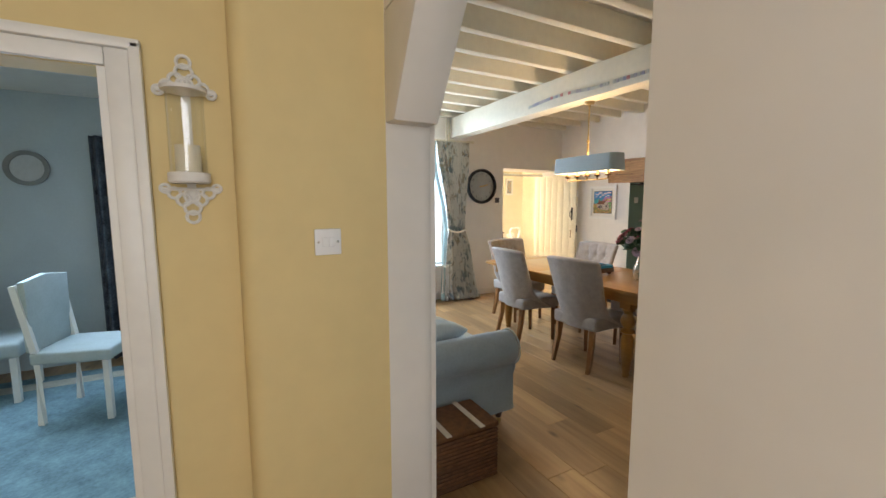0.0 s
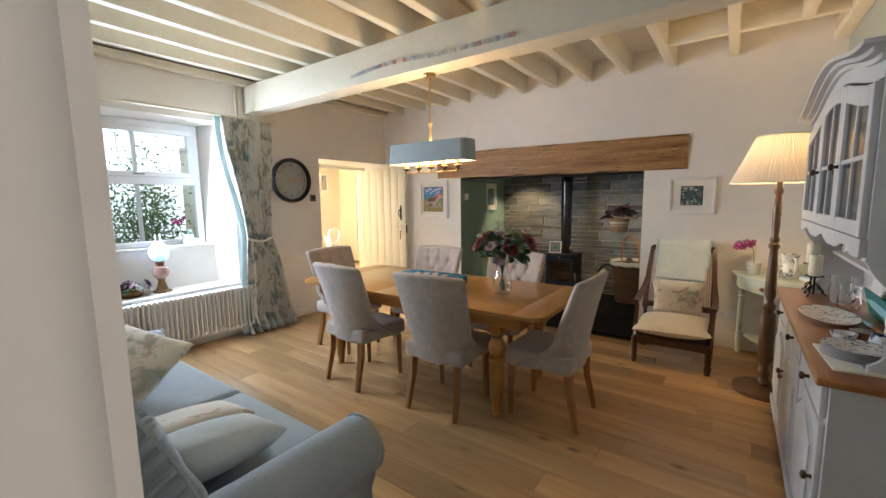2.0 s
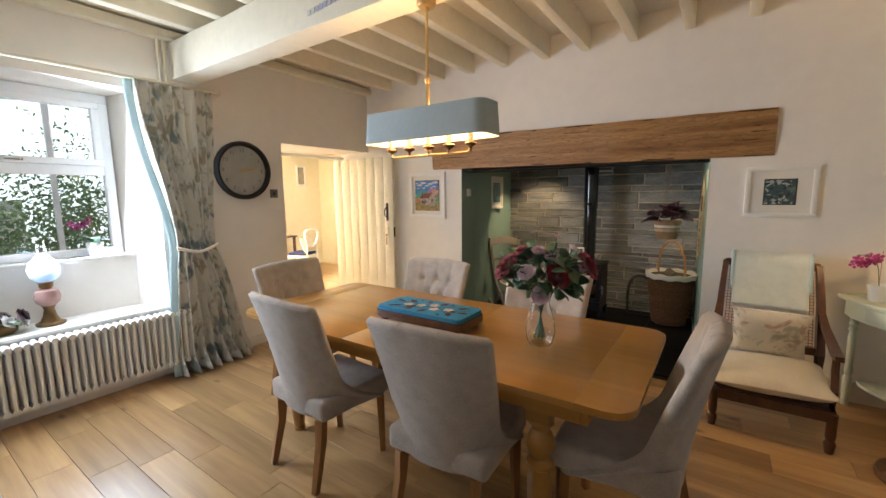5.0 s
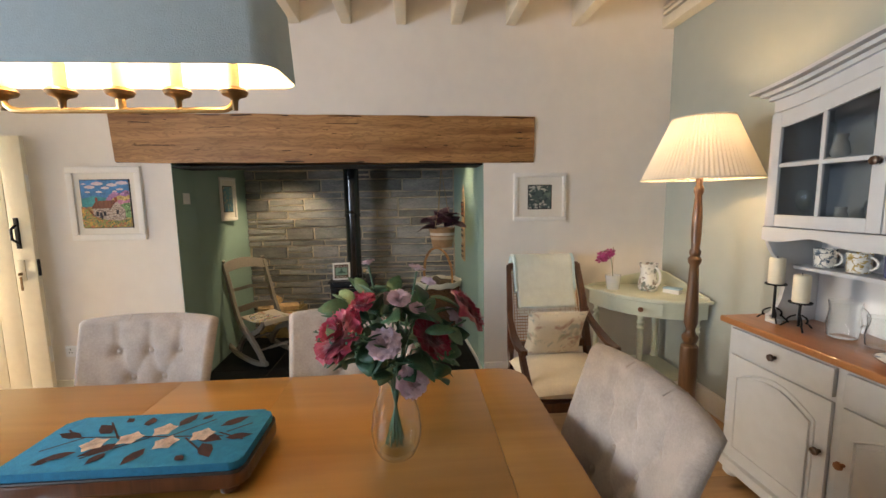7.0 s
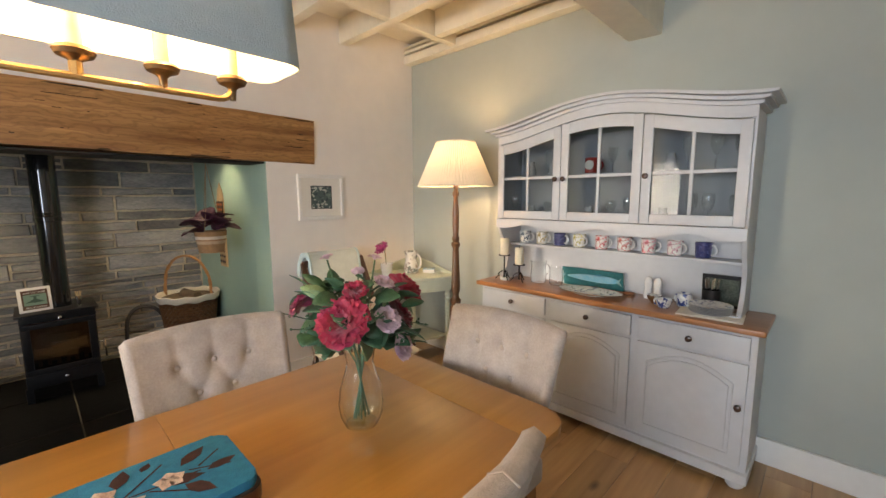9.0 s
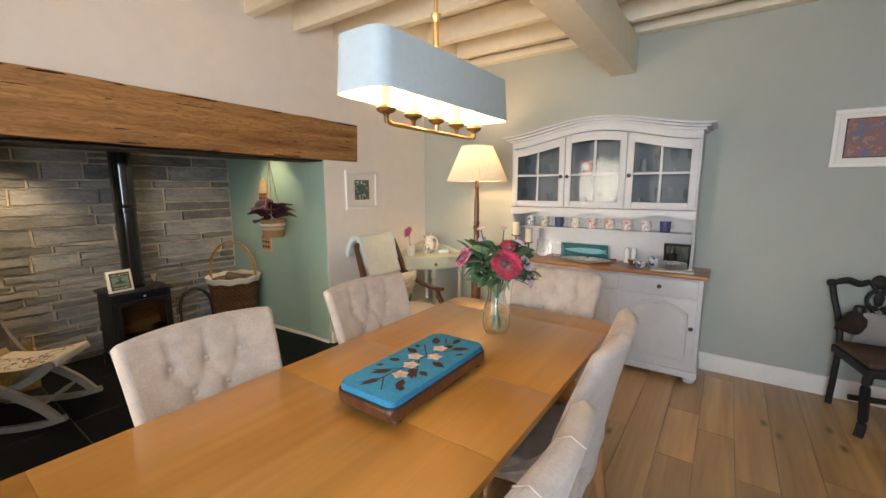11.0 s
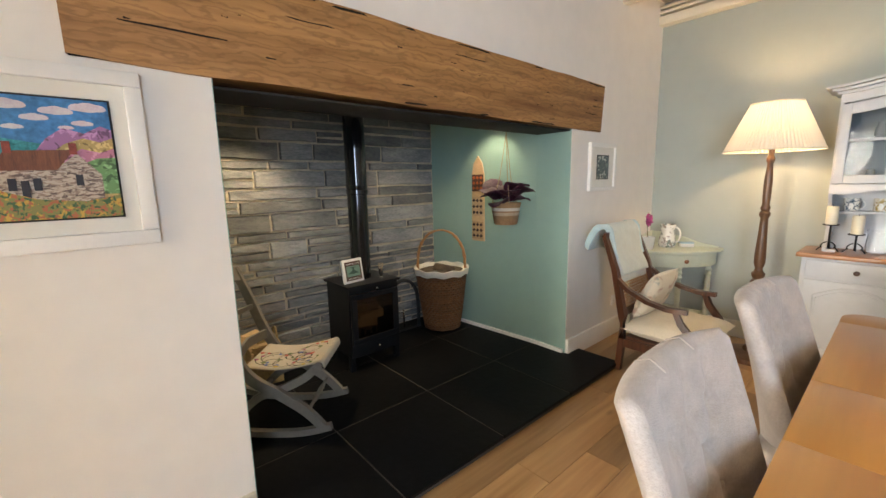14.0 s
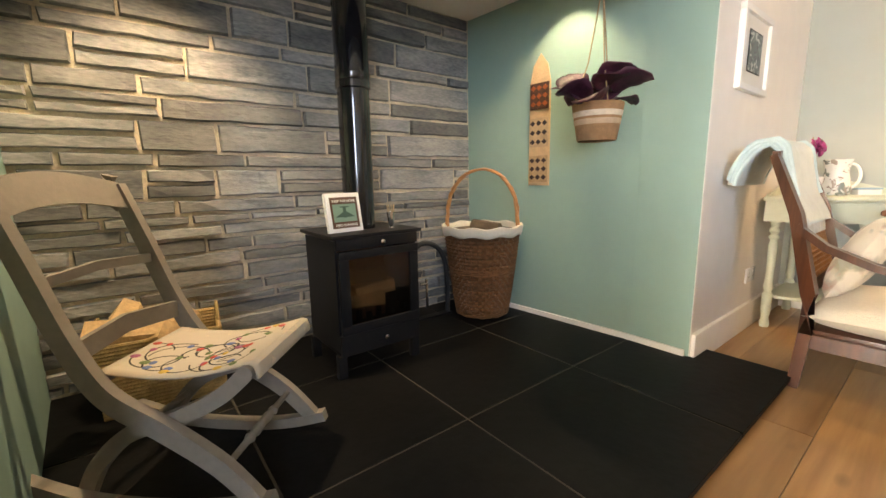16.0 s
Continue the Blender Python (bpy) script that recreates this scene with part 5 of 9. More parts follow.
part("lower_shelf", prism(bm_new(), [(-0.03, 0.03), (-0.5, 0.03)] + [(x * 0.82, y * 0.82) for x, y in bow[1:7]] + [(-0.03, 0.5)], "xy", 0.17, 0.19, 0.004), GREEN_PAINT, ct)
for x, y in ((-0.53, 0.05), (-0.05, 0.55), (-0.40, 0.38), (-0.05, 0.05)):
    part("turned_leg", lathe(bm_new(), [(0.022, 0.0), (0.026, 0.02), (0.018, 0.06), (0.026, 0.10), (0.026, 0.16), (0.028, 0.20), (0.018, 0.22), (0.026, 0.25), (0.02, 0.30), (0.024, 0.50), (0.018, 0.53), (0.028, 0.55), (0.018, 0.57), (0.028, 0.59), (0.018, 0.61), (0.028, 0.645)], 16, (x, y, 0)), GREEN_PAINT, ct)
bm = bm_new()
prism(bm, [(0.0, 0.788), (0.0, 0.90), (-0.10, 0.895), (-0.30, 0.86), (-0.45, 0.815), (-0.58, 0.80), (-0.58, 0.788)], "xz", 0.0, 0.014, 0.002)
prism(bm, [(0.016, 0.788), (0.016, 0.90), (0.10, 0.895), (0.30, 0.86), (0.45, 0.815), (0.60, 0.80), (0.60, 0.788)], "yz", -0.014, 0.0, 0.002)
part("gallery_back", bm, GREEN_PAINT, ct)
CZ = 0.789
jg = thing("china_jug", "white china jug with a grey leaf pattern on the corner table", "jug", pose(5.22, 0.56, CZ, 0, 0, 200))
part("body", lathe(bm_new(), [(0.06, 0.0), (0.068, 0.01), (0.072, 0.04), (0.06, 0.10), (0.052, 0.14), (0.062, 0.19), (0.068, 0.205), (0.062, 0.205), (0.047, 0.14), (0.055, 0.1), (0.06, 0.02), (0.001, 0.015)], 26, closed=False), floral("leaf_china", (0.78, 0.76, 0.70), [(0.2, 0.23, 0.2), (0.32, 0.26, 0.22)], 16, 0.22, rough=0.2), jg)
part("handle", tube(bm_new(), [(0.058 + 0.045 * math.sin(a), 0, 0.11 + 0.07 * math.cos(a)) for a in [k * math.pi / 10 for k in range(11)]], 0.008, 8), CHINA, jg)


def orchid(m, label, flowers, leaves, col):
    o = thing("orchid", label, "plant", m)
    part("pot", lathe(bm_new(), [(0.042, 0.0), (0.046, 0.004), (0.058, 0.11), (0.054, 0.11), (0.05, 0.09), (0.001, 0.088)], 22, closed=False), CHINA, o)
    st = [(0, 0, 0.08), (0.01, 0.01, 0.20), (0.0, 0.03, 0.28), (-0.03, 0.07, 0.31), (-0.05, 0.13, 0.30)]
    part("stem", tube(bm_new(), st, 0.003, 6), LEAF_PALE, o)
    part("support_stick", tube(bm_new(), [(0.012, 0, 0.08), (0.012, 0, 0.33)], 0.002, 5), CANE, o)
    for k in range(flowers):
        t = k / max(1, flowers - 1)
        px, py, pz = -0.05 * t + random.uniform(-0.012, 0.012), 0.02 + 0.12 * t, 0.285 - 0.03 * t + random.uniform(-0.02, 0.02)
        bm = bm_new()
        for q in range(5):
            a = q * 2 * math.pi / 5 + k
            s = 0.021
            c, d = Vector((math.cos(a), 0, math.sin(a))), Vector((-math.sin(a), 0, math.cos(a)))
            v0, v1, v2, v3 = Vector((0, 0, 0)), c * s + d * s * 0.55 + Vector((0, 0.005, 0)), c * s * 1.6, c * s - d * s * 0.55 + Vector((0, 0.005, 0))
            bm.faces.new([bm.verts.new(v) for v in (v0, v1, v2, v3)])
        solid(part("flower", bm, col, o, m=pose(px, py, pz, random.uniform(-30, 30), random.uniform(-30, 30), 60 + random.uniform(-50, 50))), 0.002)
    for k in range(leaves):
        a = k * 2.6 + 0.5

        def lf(u, v):
            w = 0.03 * math.sin(math.pi * min(1, u * 0.93 + 0.07)) * (2 * v - 1)
            r = 0.15 * u
            return (math.cos(a) * r - math.sin(a) * w, math.sin(a) * r + math.cos(a) * w, 0.10 + 0.07 * math.sin(u * 2.4) - 0.04 * u * u)
        solid(part("leaf", sheet(bm_new(), lf, 8, 2), LEAF, o), 0.003)
    return o


random.seed(11)
ORCHID = mat("orchid_petal", (0.42, 0.05, 0.22), 0.6, vary=0.3, scale=30)
orchid(pose(5.29, 0.80, CZ), "purple orchid in a white pot on the corner table", 9, 0, ORCHID)
cb = thing("coaster_box", "small white and blue box on the corner table", "box", pose(5.10, 0.44, CZ, 0, 0, 35))
part("box", box(bm_new(), -0.055, 0.055, -0.035, 0.035, 0, 0.03, 0.003), CHINA, cb)
part("lid", box(bm_new(), -0.057, 0.057, -0.037, 0.037, 0.0305, 0.04, 0.003), mat("pale_blue_card", (0.35, 0.5, 0.6), 0.5), cb)
part("pencil", tube(bm_new(), [(-0.07, -0.05, 0.004), (0.06, -0.06, 0.004)], 0.004, 6), CHINA, cb)

# ---- armchair ----
ac = thing("armchair", "low dark wooden open armchair with a cane back and cream seat", "armchair", pose(4.84, 1.365, 0, 0, 0, 90))
# local: front +y (towards the room), x across
for s in (-1, 1):
    x = 0.285 * s
    part("back_post", bar(bm_new(), [(x, -0.27, 0.0), (x, -0.25, 0.25), (x, -0.255, 0.42), (x * 0.97, -0.33, 0.75), (x * 0.92, -0.43, 1.0)], [0.04, 0.042, 0.045, 0.04, 0.034], [0.04, 0.045, 0.05, 0.042, 0.03]), MAHOGANY, ac)
    bm = bm_new()
    lathe(bm, [(0.02, 0.0), (0.024, 0.02), (0.03, 0.06), (0.02, 0.08), (0.026, 0.10), (0.026, 0.24)], 16, (x, 0.24, 0))
    part("front_leg", bm, MAHOGANY, ac)
    part("arm_support", bar(bm_new(), [(x, 0.20, 0.24), (x * 1.0, 0.21, 0.36), (x * 1.03, 0.13, 0.46), (x * 1.05, 0.10, 0.53)], [0.035] * 4, [0.05, 0.045, 0.04, 0.035]), MAHOGANY, ac)
    part("arm", bar(bm_new(), [(x * 0.99, -0.325, 0.70), (x * 1.03, -0.22, 0.62), (x * 1.07, -0.08, 0.565), (x * 1.07, 0.05, 0.54), (x * 1.05, 0.17, 0.545)], [0.035, 0.04, 0.048, 0.052, 0.04], [0.03, 0.028, 0.028, 0.028, 0.03]), MAHOGANY, ac)
    part("side_rail", bar(bm_new(), [(x, -0.25, 0.22), (x, 0.24, 0.22)], 0.03, 0.06), MAHOGANY, ac)
part("front_rail", bar(bm_new(), [(-0.285, 0.24, 0.22), (0.285, 0.24, 0.22)], 0.03, 0.06), MAHOGANY, ac)
part("back_rail", bar(bm_new(), [(-0.28, -0.26, 0.44), (0.28, -0.26, 0.44)], 0.025, 0.05), MAHOGANY, ac)
part("top_rail", bar(bm_new(), [(-0.265, -0.425, 0.99), (-0.1, -0.435, 1.005), (0.1, -0.435, 1.005), (0.265, -0.425, 0.99)], 0.03, 0.05), MAHOGANY, ac)
bm = bm_new()
for k in range(26):
    x = -0.245 + 0.49 * k / 25
    bar(bm, [(x, -0.265, 0.46), (x * 0.98, -0.345, 0.75), (x * 0.95, -0.425, 0.98)], 0.0045, 0.003)
for k in range(26):
    t = k / 25
    bar(bm, [(-0.25, -0.263 - 0.165 * t, 0.47 + 0.51 * t), (0.25, -0.263 - 0.165 * t, 0.47 + 0.51 * t)], 0.003, 0.0045)
part("cane_back", bm, CANE, ac, "woven cane back panel")
part("seat_base", box(bm_new(), -0.27, 0.27, -0.24, 0.23, 0.235, 0.265, 0.004), MAHOGANY, ac)
sc = tagged(part("seat_cushion", pillow(bm_new(), 0.60, 0.58, 0.16, 3, 18, 0.03), CREAM_CLOTH, m=pose(4.82, 1.365, 0.335, 0, 2, 90)), "thick cream cotton seat cushion on the armchair", "cushion")
tagged(part("floral_cushion", pillow(bm_new(), 0.42, 0.38, 0.14, 8, 16, 0.08), FLORAL, m=pose(4.985, 1.365, 0.56, 66, 0, 90) @ pose(0, 0, 0, 0, 0, 0)), "cream cushion with a green floral print on the armchair", "cushion")
# throw over the back

bm = bm_new()
path = [(-0.325, 0.69), (-0.345, 0.74), (-0.385, 0.82), (-0.41, 0.93), (-0.425, 1.015), (-0.455, 1.045), (-0.505, 1.03), (-0.545, 0.97), (-0.575, 0.90), (-0.58, 0.865)]


def throw(u, v):
    t = v * (len(path) - 1)
    i = min(int(t), len(path) - 2)
    f = t - i
    y, z = path[i][0] * (1 - f) + path[i + 1][0] * f, path[i][1] * (1 - f) + path[i + 1][1] * f
    x = (u - 0.5) * 0.43
    return (x, y + 0.006 * noise.noise(Vector((x * 9, v * 5, 1))), z + 0.004 * noise.noise(Vector((x * 9, v * 5, 4))))


tw = thing("throw_blanket", "folded mint and white fringed wool throw over the armchair back", "throw", pose(4.84, 1.365, 0, 0, 0, 90))
solid(part("blanket", sheet(bm, throw, 20, 28), PALE_MINT, tw), 0.034, 1.0)
for k, (dx, off) in enumerate(((-0.225, 0.0), (0.225, 0.0))):
    bm = bm_new()
    pts = [throw(0.0 if dx < 0 else 1.0, q / 16) for q in range(3, 17)]
    for ly in (0.004, 0.017, 0.030):
        tube(bm, [(p[0] + (0.006 if dx > 0 else -0.006), p[1] + ly * (0.9 if q < 7 else -0.9), p[2] + ly * 0.9) for q, p in enumerate(pts)], 0.0105, 8)
    part("folded_edge", bm, MINT_WOOL, tw, "mint green folded edge")
bm = bm_new()
for k in range(44):
    x = -0.21 + 0.42 * k / 43
    tube(bm, [(x, -0.318, 0.70), (x + random.uniform(-0.004, 0.004), -0.312, 0.672), (x + random.uniform(-0.008, 0.008), -0.308, 0.645)], 0.003, 4)
fr = part("fringe", bm, WHITE_WOOL, tw)


# ---- inglenook: stove ----
HZ = 0.045
sv = thing("wood_stove", "black steel wood-burning stove with a glass door on the hearth", "stove", pose(6.34, 2.985, HZ))
# local: front at x = 0 facing -x, depth to +x
bm = bm_new()
box(bm, 0.02, 0.36, -0.205, 0.205, 0.11, 0.125, 0.003)
box(bm, 0.02, 0.36, -0.205, -0.195, 0.125, 0.625)
box(bm, 0.02, 0.36, 0.195, 0.205, 0.125, 0.625)
box(bm, 0.35, 0.36, -0.195, 0.195, 0.125, 0.625)
part("body", bm, BLACK_IRON, sv)
part("top_plate", box(bm_new(), -0.012, 0.375, -0.225, 0.225, 0.635, 0.652, 0.004), BLACK_IRON, sv)
bm = bm_new()
box(bm, 0.0, 0.02, -0.205, 0.205, 0.585, 0.634, 0.003)
part("front_panel", bm, BLACK_IRON, sv)
part("front_panel", box(bm_new(), 0.0, 0.02, -0.205, 0.205, 0.11, 0.205, 0.003), BLACK_IRON, sv)
bm = bm_new()
for q in ((-0.20, 0.20, 0.545, 0.58), (-0.20, 0.20, 0.21, 0.25), (-0.20, -0.155, 0.25, 0.545), (0.155, 0.20, 0.25, 0.545)):
    box(bm, -0.012, 0.012, q[0], q[1], q[2], q[3], 0.004)
door = part("stove_door", bm, BLACK_IRON, sv)
g = part("door_glass", box(bm_new(), -0.002, 0.002, -0.156, 0.156, 0.249, 0.546), clear_glass("smoked_glass", (0.5, 0.42, 0.34), mix=0.1), door)
g.visible_shadow = False
bm = bm_new()
box(bm, -0.03, -0.02, -0.245, -0.232, 0.25, 0.40, 0.004)
tube(bm, [(-0.02, -0.205, 0.375), (-0.025, -0.238, 0.375)], 0.007)
part("door_handle", bm, CHROME, door)
for z in (0.61, 0.165):
    part("air_knob", lathe(bm_new(), [(0.005, 0.0), (0.005, 0.015), (0.011, 0.02), (0.011, 0.03), (0.003, 0.034)], 12), CHROME, sv, m=pose(0, -0.005, z, 0, -90))
bm = bm_new()
for k in range(7):
    y = -0.15 + 0.05 * k
    box(bm, 0.03, 0.04, y - 0.014, y + 0.014, 0.25, 0.285 + (0.015 if k % 2 else 0), 0.003)
box(bm, 0.03, 0.04, -0.18, 0.18, 0.20, 0.255)
part("fire_fence", bm, BLACK_IRON, sv)
part("firebrick", box(bm_new(), 0.30, 0.345, -0.19, 0.19, 0.13, 0.60), mat("sooty_firebrick", (0.20, 0.12, 0.07), 0.9, vary=0.4, scale=7), sv)
for y, z, a, l in ((0.03, 0.30, 15, 0.24), (-0.05, 0.36, -25, 0.2), (0.0, 0.42, 8, 0.22)):
    part("split_log", bar(bm_new(), [(0.16, y - l / 2, z), (0.18, y + l / 2, z + 0.02 * (a / 25))], 0.07, 0.06), LOG if a > 10 or a < 0 else BARK, sv)
for x in (0.02, 0.33):
    for y in (-0.195, 0.195):
        part("leg", box(bm_new(), x, x + 0.035, y - 0.02, y + 0.02, 0.0, 0.111, 0.003), BLACK_IRON, sv)
fu = thing("flue_pipe", "glossy black enamel flue pipe rising from the stove", "flue pipe", pose(6.55, 2.97, HZ))
part("lower_pipe", lathe(bm_new(), [(0.074, 0.652), (0.074, 1.31)], 32), ENAMEL, fu)
part("joint_collar", lathe(bm_new(), [(0.075, 1.29), (0.081, 1.295), (0.081, 1.325), (0.076, 1.33), (0.080, 1.345), (0.080, 1.36), (0.075, 1.365)], 32), ENAMEL, fu)
part("upper_pipe", lathe(bm_new(), [(0.078, 1.36), (0.078, 1.942)], 32), ENAMEL, fu)
# sign on the stove
sg = thing("stove_sign", "small white framed green and brown sign on the stove top", "picture frame", pose(6.435, 3.09, HZ + 0.6525, 0, 0, 8) @ pose(0, 0, 0, 0, 10, 0) @ Matrix.Scale(1.28, 4))
part("frame", box(bm_new(), 0.0, 0.018, -0.068, 0.068, 0, 0.137, 0.002), FRAME_WHITE, sg)
part("print", box(bm_new(), -0.0015, -0.0005, -0.054, 0.054, 0.014, 0.122), mat("green_print", (0.20, 0.32, 0.24), 0.5, vary=0.1), sg)
bm = bm_new()
for q in ((-0.054, 0.054, 0.098, 0.122), (-0.054, 0.054, 0.014, 0.036), (-0.054, -0.047, 0.036, 0.098), (0.047, 0.054, 0.036, 0.098)):
    box(bm, -0.0035, -0.0015, *q)
part("print_border", bm, mat("brown_print", (0.10, 0.045, 0.025), 0.5), sg)
bm = bm_new()
box(bm, -0.003, -0.0015, -0.006, 0.006, 0.05, 0.09)
box(bm, -0.003, -0.0015, -0.018, 0.018, 0.086, 0.09)
prism(bm, [(-0.04, 0.052), (0.0, 0.075), (0.04, 0.052)], "yz", -0.0029, -0.0015)
part("print_emblem", bm, mat("dark_green_print", (0.05, 0.1, 0.07), 0.5), sg)
for txt, z in (("KEEP THE HOME", 0.104), ("FIRES BURNING", 0.020)):
    cu = bpy.data.curves.new("sign_text", "FONT")
    cu.body, cu.size, cu.align_x, cu.extrude = txt, 0.0125, "CENTER", 0.0004
    tx = new("sign_text", cu)
    tx.data.materials.append(MOUNT)
    tx.parent = sg
    tx.matrix_basis = pose(-0.004, 0, z, 90, 0, -90)
mv = thing("match_holder", "small clear glass holding matches on the stove top", "glass", pose(6.44, 2.86, HZ + 0.6525))
q = part("glass", lathe(bm_new(), [(0.016, 0.0), (0.008, 0.006), (0.016, 0.03), (0.02, 0.075)], 14, closed=False), CHROME, mv)
for k in range(9):
    a = k * 0.7
    part("match", bar(bm_new(), [(0.008 * math.cos(a), 0.008 * math.sin(a), 0.03), (0.018 * math.cos(a), 0.018 * math.sin(a), 0.11)], 0.003, 0.003), mat("match_wood", (0.6, 0.45, 0.25), 0.8) if k == 0 else bpy.data.materials["match_wood"], mv)

# ---- wicker log basket ----
wb = thing("wicker_basket", "tall brown wicker log basket with a cane handle and cloth lining", "basket", pose(6.61, 2.095, HZ, 0, 0, 40))


def rad(z):
    return 0.150 + 0.075 * (z / 0.55) ** 0.8


bm = bm_new()
lathe(bm, [(rad(z / 100 * 0.55) - 0.014, 0.03 + z / 100 * 0.53) for z in range(0, 101, 10)], 28, closed=True)
part("inner_wall", bm, BARK, wb)
NS = 30
for lv in range(24):
    z = 0.035 + lv * 0.0222
    bm = bm_new()
    pts = []
    for k in range(NS * 2 + 1):
        a = 2 * math.pi * k / (NS * 2)
        r = rad(z) + 0.007 * math.cos(math.pi * k + math.pi * lv) * 1.0
        pts.append((r * math.cos(a), r * math.sin(a), z))
    tube(bm, pts, 0.0105, 5)
    part("woven_rod", bm, WICKER, wb)
for k in range(NS):
    a = 2 * math.pi * (k + 0.5) / NS
    part("upright", tube(bm_new(), [(rad(z) * math.cos(a), rad(z) * math.sin(a), z) for z in (0.02, 0.2, 0.4, 0.57)], 0.006, 5), WICKER, wb)
for z in (0.03, 0.30):
    bm = bm_new()
    for k in range(3):
        tube(bm, [((rad(z) + 0.008) * math.cos(a / 30 * 2 * math.pi), (rad(z) + 0.008) * math.sin(a / 30 * 2 * math.pi), z + 0.012 * k + 0.004 * math.sin(a * 2.1 + k * 2)) for a in range(31)], 0.008, 5)
    part("braided_band", bm, WICKER, wb)
bm = bm_new()
sheet(bm, lambda u, v: ((rad(0.57) + 0.016 - 0.03 * abs(2 * v - 1) * 0 + (0.012 * math.sin(math.pi * v)) - 0.045 * max(0, v - 0.5) * 2) * math.cos(2 * math.pi * u), (rad(0.57) + 0.016 + 0.012 * math.sin(math.pi * v) - 0.045 * max(0, v - 0.5) * 2) * math.sin(2 * math.pi * u), 0.535 + 0.055 * math.sin(math.pi * min(1, v * 0.9)) + 0.006 * math.sin(u * 60) - 0.08 * max(0, v - 0.7)), 60, 10, True)
solid(part("cloth_lining", bm, CREAM_CLOTH, wb, "cream cloth lining folded over the rim"), 0.006)
bm = bm_new()
for s in (0, math.pi / 2, math.pi):
    tube(bm, [(0.225 * math.cos(math.pi * t / 24) + 0.008 * math.cos(t * 1.3 + s), 0.008 * math.sin(t * 1.3 + s), 0.56 + 0.375 * math.sin(math.pi * t / 24) ** 0.75) for t in range(25)], 0.008, 6)
part("handle", bm, CANE, wb, "twisted cane handle")
part("lining_floor", lathe(bm_new(), [(0.001, 0.51), (0.12, 0.50), (0.21, 0.545)], 24, closed=False), CREAM_CLOTH, wb)
lg = tagged(part("firewood_log", tube(bm_new(), [(-0.09, -0.03, 0), (0.08, 0.04, 0.02)], 0.045, 9), BARK, m=pose(6.59, 2.08, HZ + 0.56)), "dark log lying in the lined wicker basket", "log")

# ---- dark arch between stove and basket ----
# arched rod and foot bar made up for a dark curve behind the basket
ho = thing("iron_hoop", "dark grey arched rod standing behind the wicker basket", "log holder", pose(6.78, 2.40, HZ))
part("hoop", tube(bm_new(), smooth_path([(0, 0.15, 0.0), (0, 0.155, 0.25), (0, 0.13, 0.41), (0, 0.05, 0.485), (0, -0.06, 0.46), (0, -0.13, 0.36), (0, -0.15, 0.2), (0, -0.15, 0.0)]), 0.016, 8), mat("dark_grey_rod", (0.045, 0.045, 0.046), 0.55, 0.4, vary=0.3, scale=14), ho)
part("foot_bar", bar(bm_new(), [(0.0, -0.17, 0.006), (0.0, 0.17, 0.006)], 0.05, 0.012), BLACK_IRON, ho)

# ---- seagrass basket with logs ----
sb = thing("seagrass_basket", "square seagrass basket with a loop handle filled with logs", "basket", pose(6.76, 3.80, HZ, 0, 0, -6))
bm = bm_new()
box(bm, -0.15, 0.15, -0.20, 0.20, 0.004, 0.02)
part("basket_floor", bm, RAFFIA, sb)
for lv in range(20):
    z = 0.012 + lv * 0.0145
    e = 0.0015 * z * 10
    part("coil", tube(bm_new(), [(-0.15 - e, -0.20 - e, z), (0.15 + e, -0.20 - e, z), (0.15 + e, 0.20 + e, z), (-0.15 - e, 0.20 + e, z), (-0.15 - e, -0.20 - e, z)], 0.009, 6), RAFFIA, sb)
for s in (-1, 1):
    part("loop_handle", tube(bm_new(), [(0.155 * s * 0 + 0.0 + 0.06 * math.cos(a), s * 0.205, 0.285 + 0.075 * math.sin(a)) for a in [k * math.pi / 10 for k in range(11)]], 0.007, 6), RAFFIA, sb)
random.seed(3)
for k in range(7):
    m = pose(6.76 + random.uniform(-0.07, 0.07), 3.84 + random.uniform(-0.09, 0.10), HZ + 0.20 + 0.03 * k * 0.8, random.uniform(-20, 20), random.uniform(-15, 15), random.uniform(0, 180))
    tagged(part("firewood_log", prism(bm_new(), [(-0.05, -0.03), (0.05, -0.035), (0.055, 0.0), (0.0, 0.05), (-0.05, 0.01)], "xz", -0.13, 0.13, 0.004), LOG, m=m), "pale split log in the seagrass basket", "log", "logs in the seagrass basket")

# ---- rocking chair ----
rk = thing("rocking_chair", "grey painted folding rocking chair with an embroidered cloth seat", "rocking chair", pose(6.13, 3.76, HZ, 0, 0, 139))


